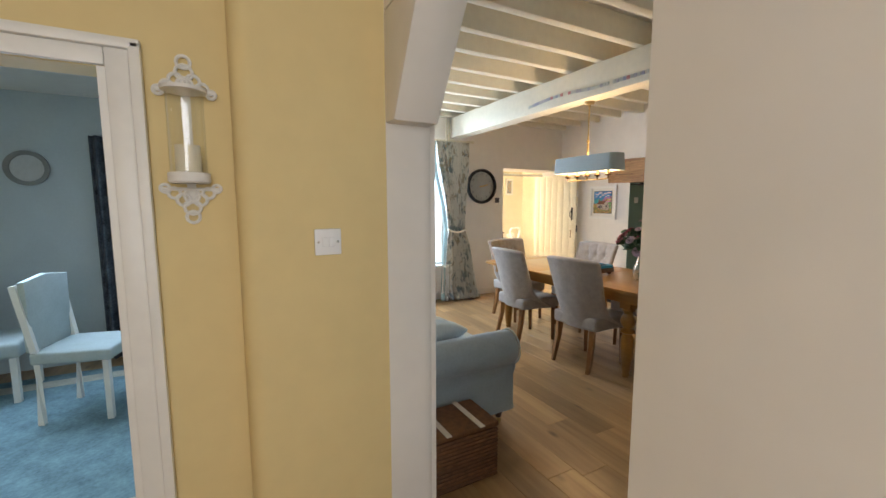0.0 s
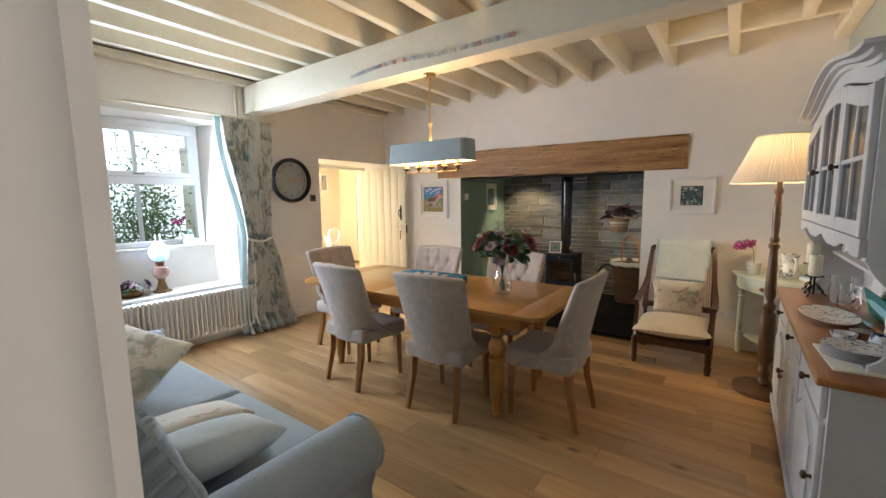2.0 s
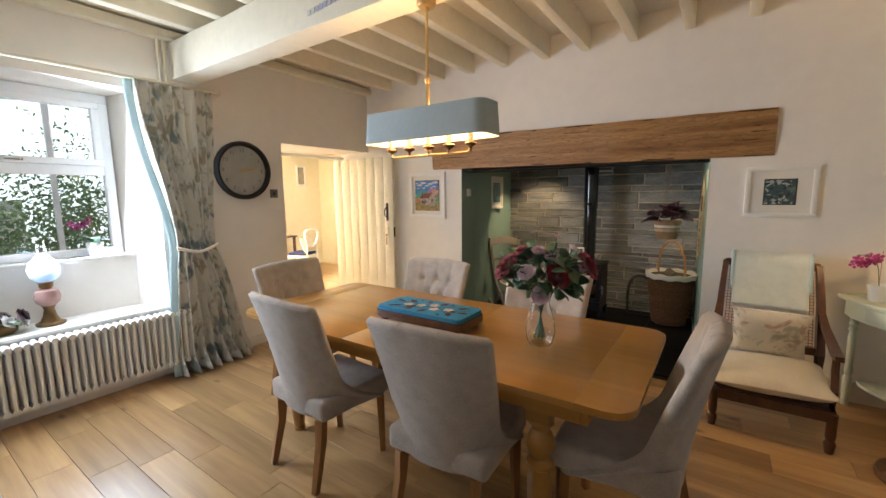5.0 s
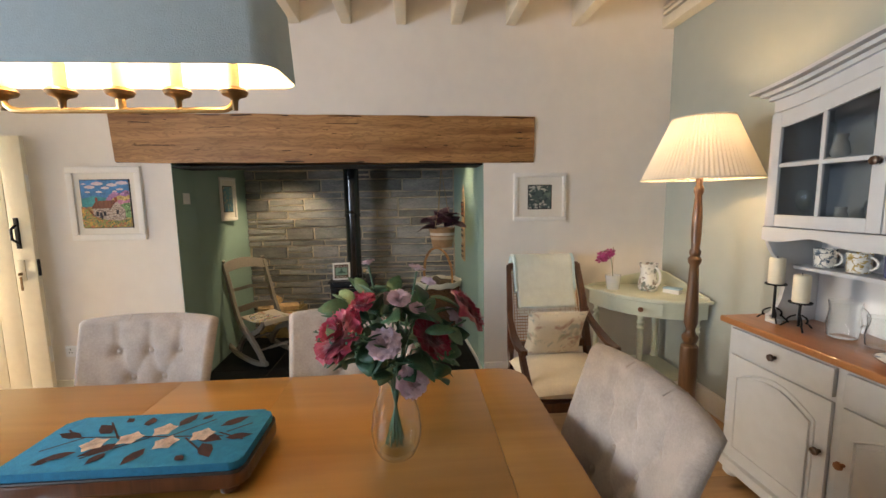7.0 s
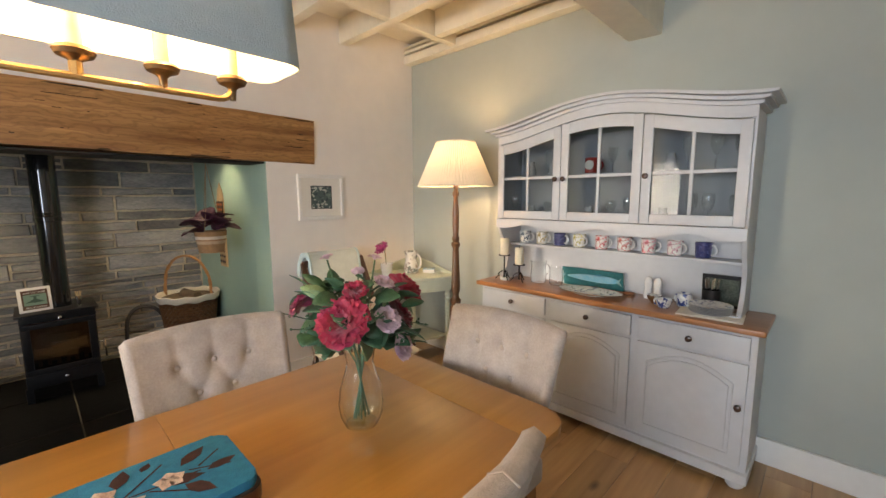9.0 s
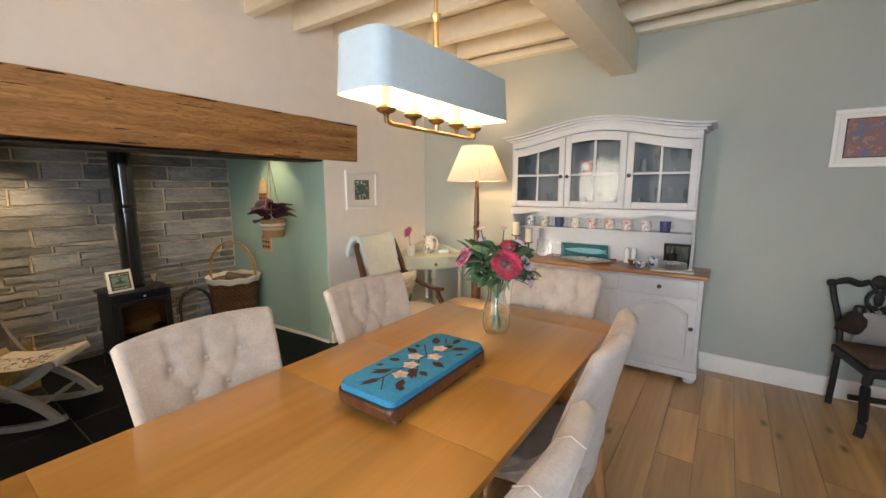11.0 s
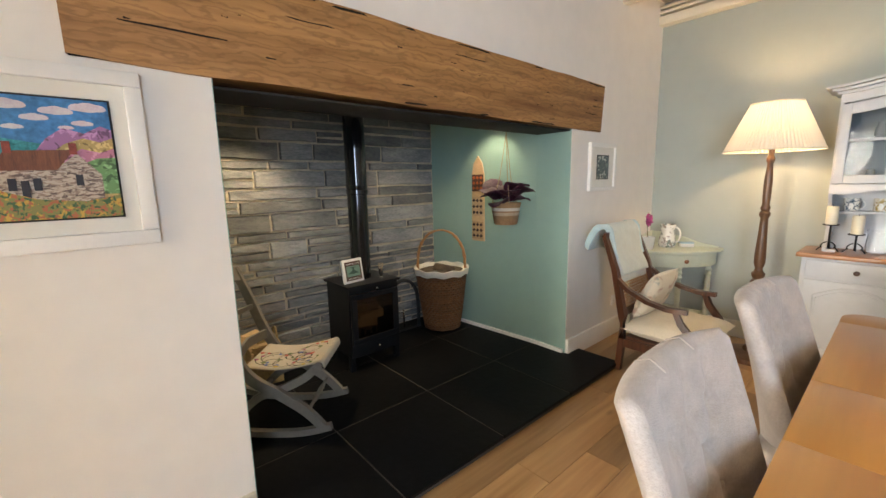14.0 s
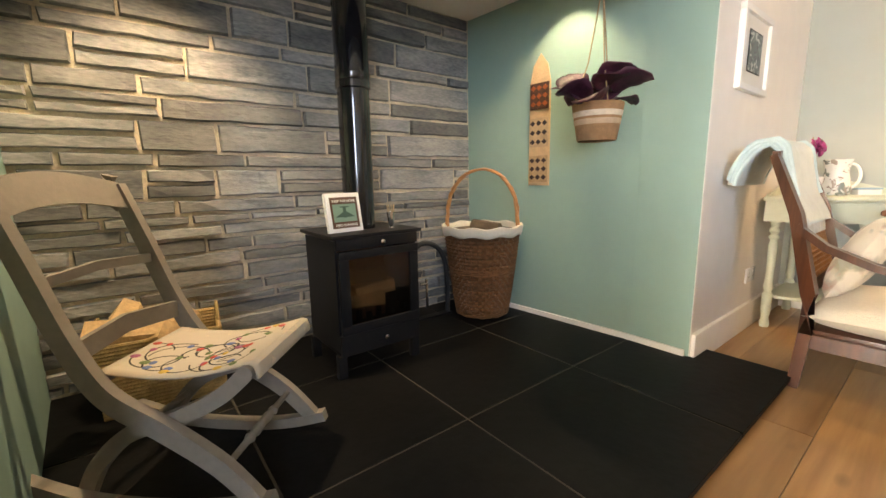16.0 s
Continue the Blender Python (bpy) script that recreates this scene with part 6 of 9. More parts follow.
for s in (-1, 1):
    x = 0.195 * s
    pts = smooth_path([(x, -0.325, 0.875), (x, -0.25, 0.68), (x, -0.175, 0.48), (x, -0.09, 0.34), (x, 0.06, 0.245), (x, 0.19, 0.15), (x, 0.285, 0.045)])
    part("back_post", bar(bm_new(), pts, 0.028, [0.045 + 0.012 * math.sin(math.pi * k / (len(pts) - 1)) for k in range(len(pts))]), GREY_PAINT, rk)
    x2 = 0.165 * s
    pts = smooth_path([(x2, 0.265, 0.395), (x2, 0.19, 0.33), (x2, 0.07, 0.27), (x2, -0.07, 0.22), (x2, -0.17, 0.13), (x2, -0.225, 0.035)])
    part("front_post", bar(bm_new(), pts, 0.026, 0.042), GREY_PAINT, rk)
    pts = smooth_path([(x, -0.37, 0.085), (x, -0.2, 0.035), (x, 0.0, 0.018), (x, 0.18, 0.025), (x, 0.325, 0.055)])
    part("rocker_rail", bar(bm_new(), pts, 0.032, 0.036), GREY_PAINT, rk)
    part("scroll", bar(bm_new(), [(x, -0.312, 0.80), (x, -0.36, 0.85), (x, -0.345, 0.91)], 0.03, [0.03, 0.05, 0.035]), GREY_PAINT, rk)
bm = bm_new()
n = 14
poly = [(-0.195 + 0.39 * i / n, 0.80 + 0.028 * math.sin(math.pi * i / n)) for i in range(n + 1)]
poly += [(0.195 - 0.39 * i / n, 0.885 + 0.035 * math.sin(math.pi * i / n)) for i in range(n + 1)]
prism(bm, poly, "xz", -0.012, 0.012, 0.004)
for v in bm.verts:
    v.co.y += -0.305 - 0.40 * (v.co.z - 0.84) - 0.03 * (1 - (v.co.x / 0.2) ** 2)
part("crest_rail", bm, GREY_PAINT, rk)
part("back_slat", bar(bm_new(), [(-0.19, -0.235, 0.635), (0, -0.255, 0.645), (0.19, -0.235, 0.635)], 0.016, 0.028), GREY_PAINT, rk)
part("back_slat", bar(bm_new(), [(-0.19, -0.165, 0.455), (0, -0.19, 0.47), (0.19, -0.165, 0.455)], 0.016, 0.055), GREY_PAINT, rk)
part("seat_bar", tube(bm_new(), [(-0.185, 0.27, 0.40), (0.185, 0.27, 0.40)], 0.022, 10), GREY_PAINT, rk)
part("rear_seat_bar", tube(bm_new(), [(-0.185, -0.13, 0.375), (0.185, -0.13, 0.375)], 0.015, 10), GREY_PAINT, rk)
bm = bm_new()
sheet(bm, lambda u, v: ((u - 0.5) * (0.33 + 0.02 * v), -0.14 + 0.43 * min(1, v * 1.12) + 0.026 * math.sin(max(0, v * 1.12 - 1) / 0.12 * 1.5) * 0.4, 0.392 + 0.034 * min(1, v * 1.12) - 0.028 * math.sin(math.pi * min(1, v * 1.12)) - 0.35 * max(0, v * 1.12 - 1)), 12, 24)
part_seat = part("cloth_seat", bm, ROCKER_CLOTH, rk)


def on_seat(a, b):
    """A place on the rocker's cloth: a across, b from back to front."""
    return (a * 0.165, -0.14 + 0.43 * b, 0.394 + 0.034 * b - 0.028 * math.sin(math.pi * b))


VINE = mat("dark_vine_thread", (0.035, 0.03, 0.022), 0.95, vary=0.3)
rv = random.Random(12)
for k in range(20):
    a, b, ang, pts = rv.uniform(-0.8, 0.8), rv.uniform(0.05, 0.9), rv.uniform(0, 6.28), []
    turn = rv.choice((-1, 1)) * rv.uniform(0.22, 0.4)
    for q in range(14):
        a, b, ang = a + 0.10 * math.cos(ang), b + 0.045 * math.sin(ang), ang + turn
        if abs(a) > 0.93 or not 0.03 < b < 0.97:
            break
        pts.append(on_seat(a, b))
    if len(pts) > 3:
        part("embroidered_vine", tube(bm_new(), pts, 0.0036, 5, 0.5), VINE, part_seat)
    for q in range(2):
        if len(pts) > 4:
            c = Vector(pts[len(pts) // 2 if q else -1])
            part("embroidered_flower", lathe(bm_new(), [(0.001, 0.0035), (0.009, 0.003), (0.013, 0.0005)], 7, (c.x, c.y, c.z), 1.0, rv.uniform(0.6, 1.4), closed=False), mat("embroidery_thread", rv.choice(((0.45, 0.07, 0.05), (0.48, 0.33, 0.06), (0.10, 0.14, 0.30), (0.12, 0.16, 0.06), (0.30, 0.08, 0.16))), 0.95, vary=0.2), part_seat)
solid(part_seat, 0.006)
part("front_stretcher", lathe(bm_new(), [(0.009, -0.19), (0.010, -0.09), (0.016, -0.07), (0.010, -0.06), (0.016, -0.04), (0.012, 0.0), (0.016, 0.04), (0.010, 0.06), (0.016, 0.07), (0.010, 0.09), (0.009, 0.19)], 12), GREY_PAINT, rk, m=pose(0, 0.20, 0.145, 0, 90))
part("rear_stretcher", tube(bm_new(), [(-0.17, -0.14, 0.16), (0.17, -0.14, 0.16)], 0.011, 8), GREY_PAINT, rk)

# ---- hanging plant ----
hp = thing("hanging_plant", "purple-leaved begonia hanging in a striped woven pot", "plant", pose(5.84, 2.09, 1.085))
bm = bm_new()
lathe(bm, [(0.084, 0.0), (0.088, 0.004), (0.115, 0.165), (0.109, 0.165), (0.102, 0.13), (0.001, 0.13)], 26, closed=False)
part("pot", bm, mat("woven_jute_pot", (0.34, 0.20, 0.10), 0.85, vary=0.15, scale=30, bump=0.4, bscale=160), hp)
for z, c in ((0.105, (0.62, 0.55, 0.45)), (0.07, (0.50, 0.36, 0.24))):
    r = 0.0882 + (0.115 - 0.088) * (z - 0.004) / 0.161
    part("stripe", lathe(bm_new(), [(r + 0.0015, z), (r + 0.0052, z + 0.024)], 26, closed=False), mat("jute_stripe", c, 0.85, vary=0.15, scale=30, bump=0.4, bscale=160), hp)
for k in range(3):
    a = k * 2.094 + 0.4
    part("cord", tube(bm_new(), [(0.111 * math.cos(a), 0.111 * math.sin(a), 0.16), (0.05 * math.cos(a), 0.05 * math.sin(a), 0.35), (0.0, 0.0, 0.68)], 0.003, 5), mat("jute_cord", (0.30, 0.22, 0.13), 0.9) if k == 0 else bpy.data.materials["jute_cord"], hp)
part("cord_top", tube(bm_new(), [(0, 0, 0.675), (0.0, 0.0, 0.89)], 0.004, 5), bpy.data.materials["jute_cord"], hp)
random.seed(21)
LEAVES = [(200, 0.16, 0.10, 40), (250, 0.15, 0.03, 15), (285, 0.13, 0.02, -10), (330, 0.20, 0.07, 20), (20, 0.17, 0.05, -5), (60, 0.14, 0.06, 30), (110, 0.16, 0.0, 10), (150, 0.13, 0.09, 45), (310, 0.12, 0.12, 60), (180, 0.11, 0.13, 60), (350, 0.22, 0.10, -25), (230, 0.12, 0.13, 55)]
for a, r, h, tilt in LEAVES:
    A = radians(a)

    def bl(u, v):
        w = 0.082 * math.sin(math.pi * min(1, 0.06 + u * 0.9)) ** 0.7 * (2 * v - 1)
        l = 0.165 * u
        return (l, w, 0.018 * math.sin(3 * u) + 0.10 * w * w / 0.05 - 0.03 * u * u + 0.004 * math.sin(u * 14 + v * 9))
    lf = part("leaf", sheet(bm_new(), bl, 8, 6), PURPLE_LEAF, hp, m=pose(math.cos(A) * (r - 0.10), math.sin(A) * (r - 0.10), 0.16 + h * 0.6, 0, 0, a) @ pose(0, 0, 0, random.uniform(-30, 30), tilt - 30 if tilt < 0 else -tilt * 0.5, 0))
    solid(lf, 0.002)

# ---- woven wall hanging ----
th = thing("wall_hanging", "narrow pointed tan wall hanging with patterned pockets", "wall hanging", pose(6.375, 1.834, 0.875, 0, 0, 2.9) @ Matrix.Diagonal((1.25, 1, 1, 1)))
TAN = mat("tan_felt", (0.58, 0.40, 0.22), 0.9, vary=0.12, scale=20, bump=0.3, bscale=120)
part("strip", prism(bm_new(), [(-0.06, 0.0), (0.06, 0.0), (0.058, 0.60), (0.04, 0.70), (0.0, 0.765), (-0.04, 0.70), (-0.058, 0.60)], "xz", 0, 0.008, 0.002), TAN, th)
for z, c1, c2, hh in ((0.02, (0.05, 0.03, 0.025), (0.45, 0.30, 0.16), 0.16), (0.23, (0.04, 0.03, 0.03), (0.48, 0.34, 0.20), 0.17), (0.45, (0.36, 0.10, 0.03), (0.10, 0.05, 0.03), 0.15)):
    pk = part("pocket", box(bm_new(), -0.053, 0.053, 0.008, 0.016, z, z + hh, 0.003), mat("pocket_cloth", c2, 0.9, vary=0.2, scale=30, bump=0.3, bscale=120), th)
    for r in range(3):
        bm = bm_new()
        for k in range(3):
            x, zz = -0.034 + 0.034 * k, z + 0.03 + r * (hh - 0.05) / 2.2
            prism(bm, [(x - 0.015, zz), (x, zz - 0.016), (x + 0.015, zz), (x, zz + 0.016)], "xz", 0.0162, 0.0178)
        part("diamond_row", bm, mat("pocket_dark", c1, 0.9, vary=0.2), pk)

# ---- pictures ----


def picture(m, w, h, border, mount, label, cols, name="picture", seed=0, frame_mat=FRAME_WHITE, inner=None, sky=None):
    """Local: x across, z up, front at -y; m is the middle of the back."""
    p = thing(name, label, "picture", m)
    bm = bm_new()
    for q in ((-w / 2, w / 2, h / 2 - border, h / 2), (-w / 2, w / 2, -h / 2, -h / 2 + border), (-w / 2, -w / 2 + border, -h / 2 + border, h / 2 - border), (w / 2 - border, w / 2, -h / 2 + border, h / 2 - border)):
        box(bm, q[0], q[1], -0.028, 0, q[2], q[3], 0.005)
    part("frame", bm, frame_mat, p)
    part("mount", box(bm_new(), -w / 2 + border, w / 2 - border, -0.012, -0.004, -h / 2 + border, h / 2 - border), MOUNT, p)
    iw, ih = w / 2 - border - mount, h / 2 - border - mount
    if inner:
        iw, ih = inner[0] / 2, inner[1] / 2
    part("inner_edge", box(bm_new(), -iw - 0.006, iw + 0.006, -0.0145, -0.0125, -ih - 0.006, ih + 0.006), BLACK, p)
    part("painting", box(bm_new(), -iw, iw, -0.0165, -0.0148, -ih, ih), floral("painting_colours", cols[0], cols[1:], 9.0 / max(w, 0.2), 0.22, rough=0.5, soft=0.05), p)
    if sky:
        def flat(nm, pts, material, k, label=""):
            part(nm, prism(bm_new(), [(iw * u, ih * v) for u, v in pts], "xz", -0.0168 - 0.0012 * (k + 1), -0.0166 - 0.0012 * k), material, p, label)
        flat("painted_sky", [(-1, 0.1), (1, 0.1), (1, 1), (-1, 1)], mat("painted_blue", (0.07, 0.25, 0.56), 0.6, vary=0.35, scale=9), 0)
        cloud = mat("painted_cloud", (0.74, 0.70, 0.70), 0.6, alt=(0.58, 0.46, 0.54), scale=30)
        for cu, cv, w_ in ((-0.86, 0.84, 0.07), (-0.62, 0.70, 0.15), (-0.30, 0.84, 0.17), (0.02, 0.66, 0.12), (0.30, 0.78, 0.15), (0.62, 0.60, 0.10), (0.72, 0.86, 0.17), (-0.72, 0.50, 0.08), (-0.25, 0.50, 0.09), (0.40, 0.52, 0.07)):
            for lob in range(3):
                du, rr_ = (lob - 1) * w_ * 0.75, w_ * (0.75 if lob != 1 else 1.0)
                pts = [(cu + du + rr_ * math.cos(q), cv + 0.62 * rr_ * math.sin(q) * (1.0 if math.sin(q) > 0 else 0.55)) for q in [2 * math.pi * n / 14 for n in range(14)]]
                flat("painted_cloud", [(max(-0.99, min(0.99, u)), min(0.99, v)) for u, v in pts], cloud, 1 + lob)
        flat("painted_sea", [(-1, -0.12), (0.1, -0.12), (0.1, 0.24), (-0.5, 0.34), (-1, 0.22)], mat("painted_teal", (0.06, 0.34, 0.38), 0.6, vary=0.4, scale=25), 1)
        for n, (c, pts) in enumerate((((0.34, 0.16, 0.34), [(-0.05, 0.1), (0.12, 0.34), (0.35, 0.52), (0.62, 0.44), (0.85, 0.58), (1, 0.52), (1, -0.3), (-0.05, -0.3)]), ((0.46, 0.34, 0.12), [(0.1, 0.05), (0.35, 0.26), (0.6, 0.36), (0.82, 0.30), (1, 0.38), (1, -0.4), (0.1, -0.4)]), ((0.50, 0.20, 0.30), [(0.3, 0.0), (0.55, 0.18), (0.8, 0.12), (1, 0.2), (1, -0.5), (0.3, -0.5)]), ((0.16, 0.32, 0.12), [(0.5, -0.1), (0.75, 0.02), (1, 0.04), (1, -0.6), (0.5, -0.6)]))):
            flat("painted_hill", pts, floral("painted_heath", c, [tuple(q * 0.45 for q in c), tuple(min(0.7, q * 1.5 + 0.04) for q in c)], 42, 0.22, rough=0.6), 2 + n)
        stone_ = floral("painted_stone", (0.52, 0.44, 0.36), [(0.14, 0.10, 0.09), (0.30, 0.22, 0.18)], 85, 0.12, rough=0.6, stretch=(0.6, 1, 1.6))
        flat("painted_front", [(-0.55, -0.72), (0.2, -0.72), (0.2, -0.18), (-0.55, -0.18)], stone_, 6)
        flat("painted_gable", [(0.2, -0.74), (0.78, -0.70), (0.78, -0.26), (0.48, 0.10), (0.2, -0.16)], stone_, 7)
        flat("painted_roof", [(-0.62, -0.20), (-0.40, 0.12), (0.46, 0.16), (0.2, -0.18)], mat("painted_red_brown", (0.26, 0.10, 0.05), 0.6, alt=(0.10, 0.04, 0.03), scale=18, stretch=(6, 1, 0.6)), 8)
        dark_ = mat("painted_dark", (0.03, 0.03, 0.04), 0.6)
        for u0, u1, v0, v1 in ((-0.42, -0.32, -0.52, -0.32), (-0.12, -0.02, -0.52, -0.32), (-0.27, -0.17, -0.72, -0.36), (0.42, 0.52, -0.44, -0.26)):
            flat("painted_window", [(u0, v0), (u1, v0), (u1, v1), (u0, v1)], dark_, 9)
        for cu in (-0.36, 0.44):
            flat("painted_chimney", [(cu - 0.05, 0.08), (cu + 0.05, 0.08), (cu + 0.05, 0.27), (cu - 0.05, 0.27)], mat("painted_brick_red", (0.30, 0.07, 0.05), 0.6, vary=0.3, scale=40), 9)
        flat("painted_foreground", [(-1, -1), (1, -1), (1, -0.62), (0.5, -0.72), (-0.1, -0.66), (-0.5, -0.52), (-0.75, -0.2), (-1, -0.1)], floral("painted_bushes", (0.24, 0.24, 0.07), [(0.58, 0.36, 0.06), (0.45, 0.14, 0.06), (0.05, 0.12, 0.05)], 50, 0.16, rough=0.6), 10)
    return p


picture(pose(X1, 4.593, 1.507, 0, 0, -90), 0.52, 0.54, 0.045, 0.06, "white framed bright painting of cottages by the sea", [(0.42, 0.28, 0.12), (0.16, 0.30, 0.14), (0.45, 0.18, 0.10), (0.30, 0.16, 0.30), (0.55, 0.40, 0.14)], inner=(0.34, 0.345), sky=True)
picture(pose(X1, 1.334, 1.507, 0, 0, -90), 0.42, 0.375, 0.03, 0.1, "white framed small dark green seascape", [(0.05, 0.09, 0.09), (0.12, 0.18, 0.16), (0.45, 0.48, 0.44), (0.02, 0.04, 0.05)], inner=(0.18, 0.18))
picture(pose(6.41, 4.158, 1.535, 0, 0, -3.6), 0.29, 0.42, 0.03, 0.07, "white framed blue and green beach picture", [(0.10, 0.30, 0.36), (0.05, 0.2, 0.35), (0.5, 0.45, 0.3)], inner=(0.16, 0.24))
picture(pose(1.60, Y0, 1.85, 0, 0, 180), 0.62, 0.385, 0.03, 0.07, "white framed red and blue canyon landscape", [(0.22, 0.12, 0.12), (0.10, 0.14, 0.24), (0.40, 0.12, 0.07), (0.35, 0.2, 0.16)], inner=(0.48, 0.25))
# light switch in the inglenook, sockets
for name, m, lab, w in (("light_switch", pose(5.63, FY1 - 0.005, 1.537), "white plastic light switch on the green wall", 0.085), ("wall_socket", pose(X1, 4.95, 0.385, 0, 0, -90), "white plastic double socket above the skirting", 0.147), ("wall_socket", pose(X1, 0.98, 0.33, 0, 0, -90), "white plastic double socket above the skirting", 0.147)):
    s = thing(name, lab, "switch" if w < 0.1 else "socket", m)
    part("plate", box(bm_new(), -w / 2, w / 2, -0.011, 0, -0.043, 0.043, 0.004), UPVC, s)
    if w > 0.1:
        for sx in (-0.036, 0.036):
            bm = bm_new()
            box(bm, sx - 0.004, sx + 0.004, -0.0118, -0.0112, 0.012, 0.02)
            box(bm, sx - 0.012, sx - 0.006, -0.0118, -0.0112, -0.012, -0.006)
            box(bm, sx + 0.006, sx + 0.012, -0.0118, -0.0112, -0.012, -0.006)
            part("pin_holes", bm, BLACK, s)
            part("rocker", box(bm_new(), sx - 0.02, sx - 0.010, -0.015, -0.0112, 0.016, 0.03, 0.001), UPVC, s)
    else:
        part("rocker", box(bm_new(), -0.006, 0.006, -0.015, -0.0112, -0.012, 0.012, 0.001), UPVC, s)

# inglenook downlights
for x, y, e, aim, cone in ((6.12, 2.02, 21, (6.28, 1.90, 0.5), 100), (6.42, 3.66, 66, (6.95, 3.74, 0.30), 92), (6.04, 2.50, 24, (6.95, 2.38, 0.36), 84)):
    dl = thing("downlight", "small round recessed ceiling spotlight in the inglenook", "spotlight", pose(x, y, 1.984), "inglenook spotlights")
    part("bezel", lathe(bm_new(), [(0.028, 0.0), (0.042, -0.002), (0.044, 0.0), (0.028, 0.0005)], 20, closed=False), CHROME, dl)
    part("lens", lathe(bm_new(), [(0.001, -0.0015), (0.028, -0.001)], 20, closed=False), glow("downlight_lens", (1.0, 0.85, 0.6), 6.0), dl)
    lamp("downlight_light", "SPOT", look((x, y, 1.975), aim), e, (1.0, 0.77, 0.47), spot=radians(cone), radius=0.02)


# ---- sofa ----
sf = thing("sofa", "pale blue-grey upholstered sofa with rolled arms and castor feet", "sofa", pose(0.83, 3.12, 0))
# local: back at x = 0, front at x = 0.92, y along the length
L2 = 1.06
part("base", box(bm_new(), 0.05, 0.86, -L2 + 0.10, L2 - 0.10, 0.14, 0.33, 0.03, 3), SOFA_CLOTH, sf)
bm = bm_new()


def backf(u, v):
    y = (2 * u - 1) * (L2 - 0.08)
    a = math.pi * v
    return (0.10 + 0.0 - 0.09 * math.cos(a) + 0.03 * (1 - v), y, 0.15 + (0.56 + 0.015 * noise.noise(Vector((y * 2, 0, 3)))) * math.sin(a) ** 0.35)


sheet(bm, backf, 20, 16)
part("backrest", bm, SOFA_CLOTH, sf)
for s in (-1, 1):
    bm = bm_new()
    yc = s * (L2 - 0.10)
    # arm outline in y, z: upright panel with an outward scroll
    pts = [(-0.07, 0.13), (-0.075, 0.40), (-0.085, 0.52)] + [(0.02 + 0.115 * math.cos(math.pi - a) * 1.0, 0.535 + 0.115 * math.sin(a)) for a in [k * math.pi / 10 for k in range(0, 14)]] + [(0.08, 0.44), (0.07, 0.36), (0.075, 0.26), (0.09, 0.13)]
    prism(bm, [(yc + s * y, z) for y, z in pts], "yz", 0.10, 0.885, 0.018)
    arm = part("arm", bm, SOFA_CLOTH, sf)
    bm = bm_new()
    tube(bm, [(0.888, yc + s * y, z) for y, z in pts[2:-3]], 0.006, 6)
    part("piping", bm, CUSHION_BLUE, arm)
for k in (-1, 1):
    bm = bm_new()
    box(bm, 0.22, 0.915, min(0.006 * k, k * (L2 - 0.185)), max(0.006 * k, k * (L2 - 0.185)), 0.335, 0.475, 0.04, 4)
    for v in bm.verts:
        v.co.z += 0.018 * (1 - ((v.co.x - 0.56) / 0.36) ** 2) if v.co.z > 0.42 else 0
    sc = part("seat_cushion", bm, SOFA_CLOTH, sf)
    bm = bm_new()
    y0, y1 = (0.012, L2 - 0.19) if k > 0 else (-(L2 - 0.19), -0.012)
    tube(bm, [(0.25, y0, 0.47), (0.905, y0, 0.462), (0.905, y1, 0.462), (0.25, y1, 0.47)], 0.006, 6)
    part("piping", bm, CUSHION_BLUE, sc)


def ruched_cushion(bm, w, d, h, seed):
    """A boxed cushion: two puffed faces and a gathered border; x across, y up, z through."""
    n, prof = 420, []
    for k in range(9):
        q = k / 8
        prof.append((0.02 + 0.92 * q, 0.5 + 0.28 * (1 - q ** 2.2)))
    prof += [(0.985, 0.46), (1.0, 0.34), (1.005, 0.0), (1.0, -0.34), (0.985, -0.46)]
    prof += [(r_, -z_) for r_, z_ in prof[8::-1]]

    def f(u, v):
        r_, z_ = prof[round(v * (len(prof) - 1))]
        a = 2 * math.pi * u
        c, s_ = math.cos(a), math.sin(a)
        k = (abs(c) ** 3.6 + abs(s_) ** 3.6) ** (-1 / 3.6)
        x, y = c * k * w / 2, s_ * k * d / 2
        per = math.atan2(y, x) * 62 + 3.5 * noise.noise(Vector((x * 6, y * 6, seed)))
        gather = math.exp(-((r_ - 0.97) / 0.22) ** 2) * 0.017
        x, y, z = x * r_, y * r_, z_ * h
        z += math.copysign(gather * math.sin(per), z_) + 0.014 * noise.noise(Vector((x * 7, y * 7, seed)))
        if abs(z_) < 0.4:
            g = 0.014 * math.sin(per + 4 * z_)
            x, y = x * (1 + g / w * 2), y * (1 + g / d * 2)
        return (x, y, z)
    return sheet(bm, f, n, len(prof) - 1, close_u=True)


random.seed(8)
for k in range(2):
    yc = -0.475 + 0.95 * k
    m_c = pose(0.185, yc, 0.655, 0, 70, 0) @ pose(0, 0, 0, 0, 0, 90)
    bc = part("back_cushion", ruched_cushion(bm_new(), 0.955, 0.52, 0.215, 30 + k), SOFA_CLOTH, sf, smooth=80, m=m_c)
    for zz in (-0.103, 0.103):
        pts = []
        for q in range(91):
            a = 2 * math.pi * q / 90
            kk = (abs(math.cos(a)) ** 3.6 + abs(math.sin(a)) ** 3.6) ** (-1 / 3.6)
            pts.append((0.470 * math.cos(a) * kk, 0.258 * math.sin(a) * kk, zz))
        part("piping", tube(bm_new(), pts, 0.0075, 6), CUSHION_BLUE, bc)
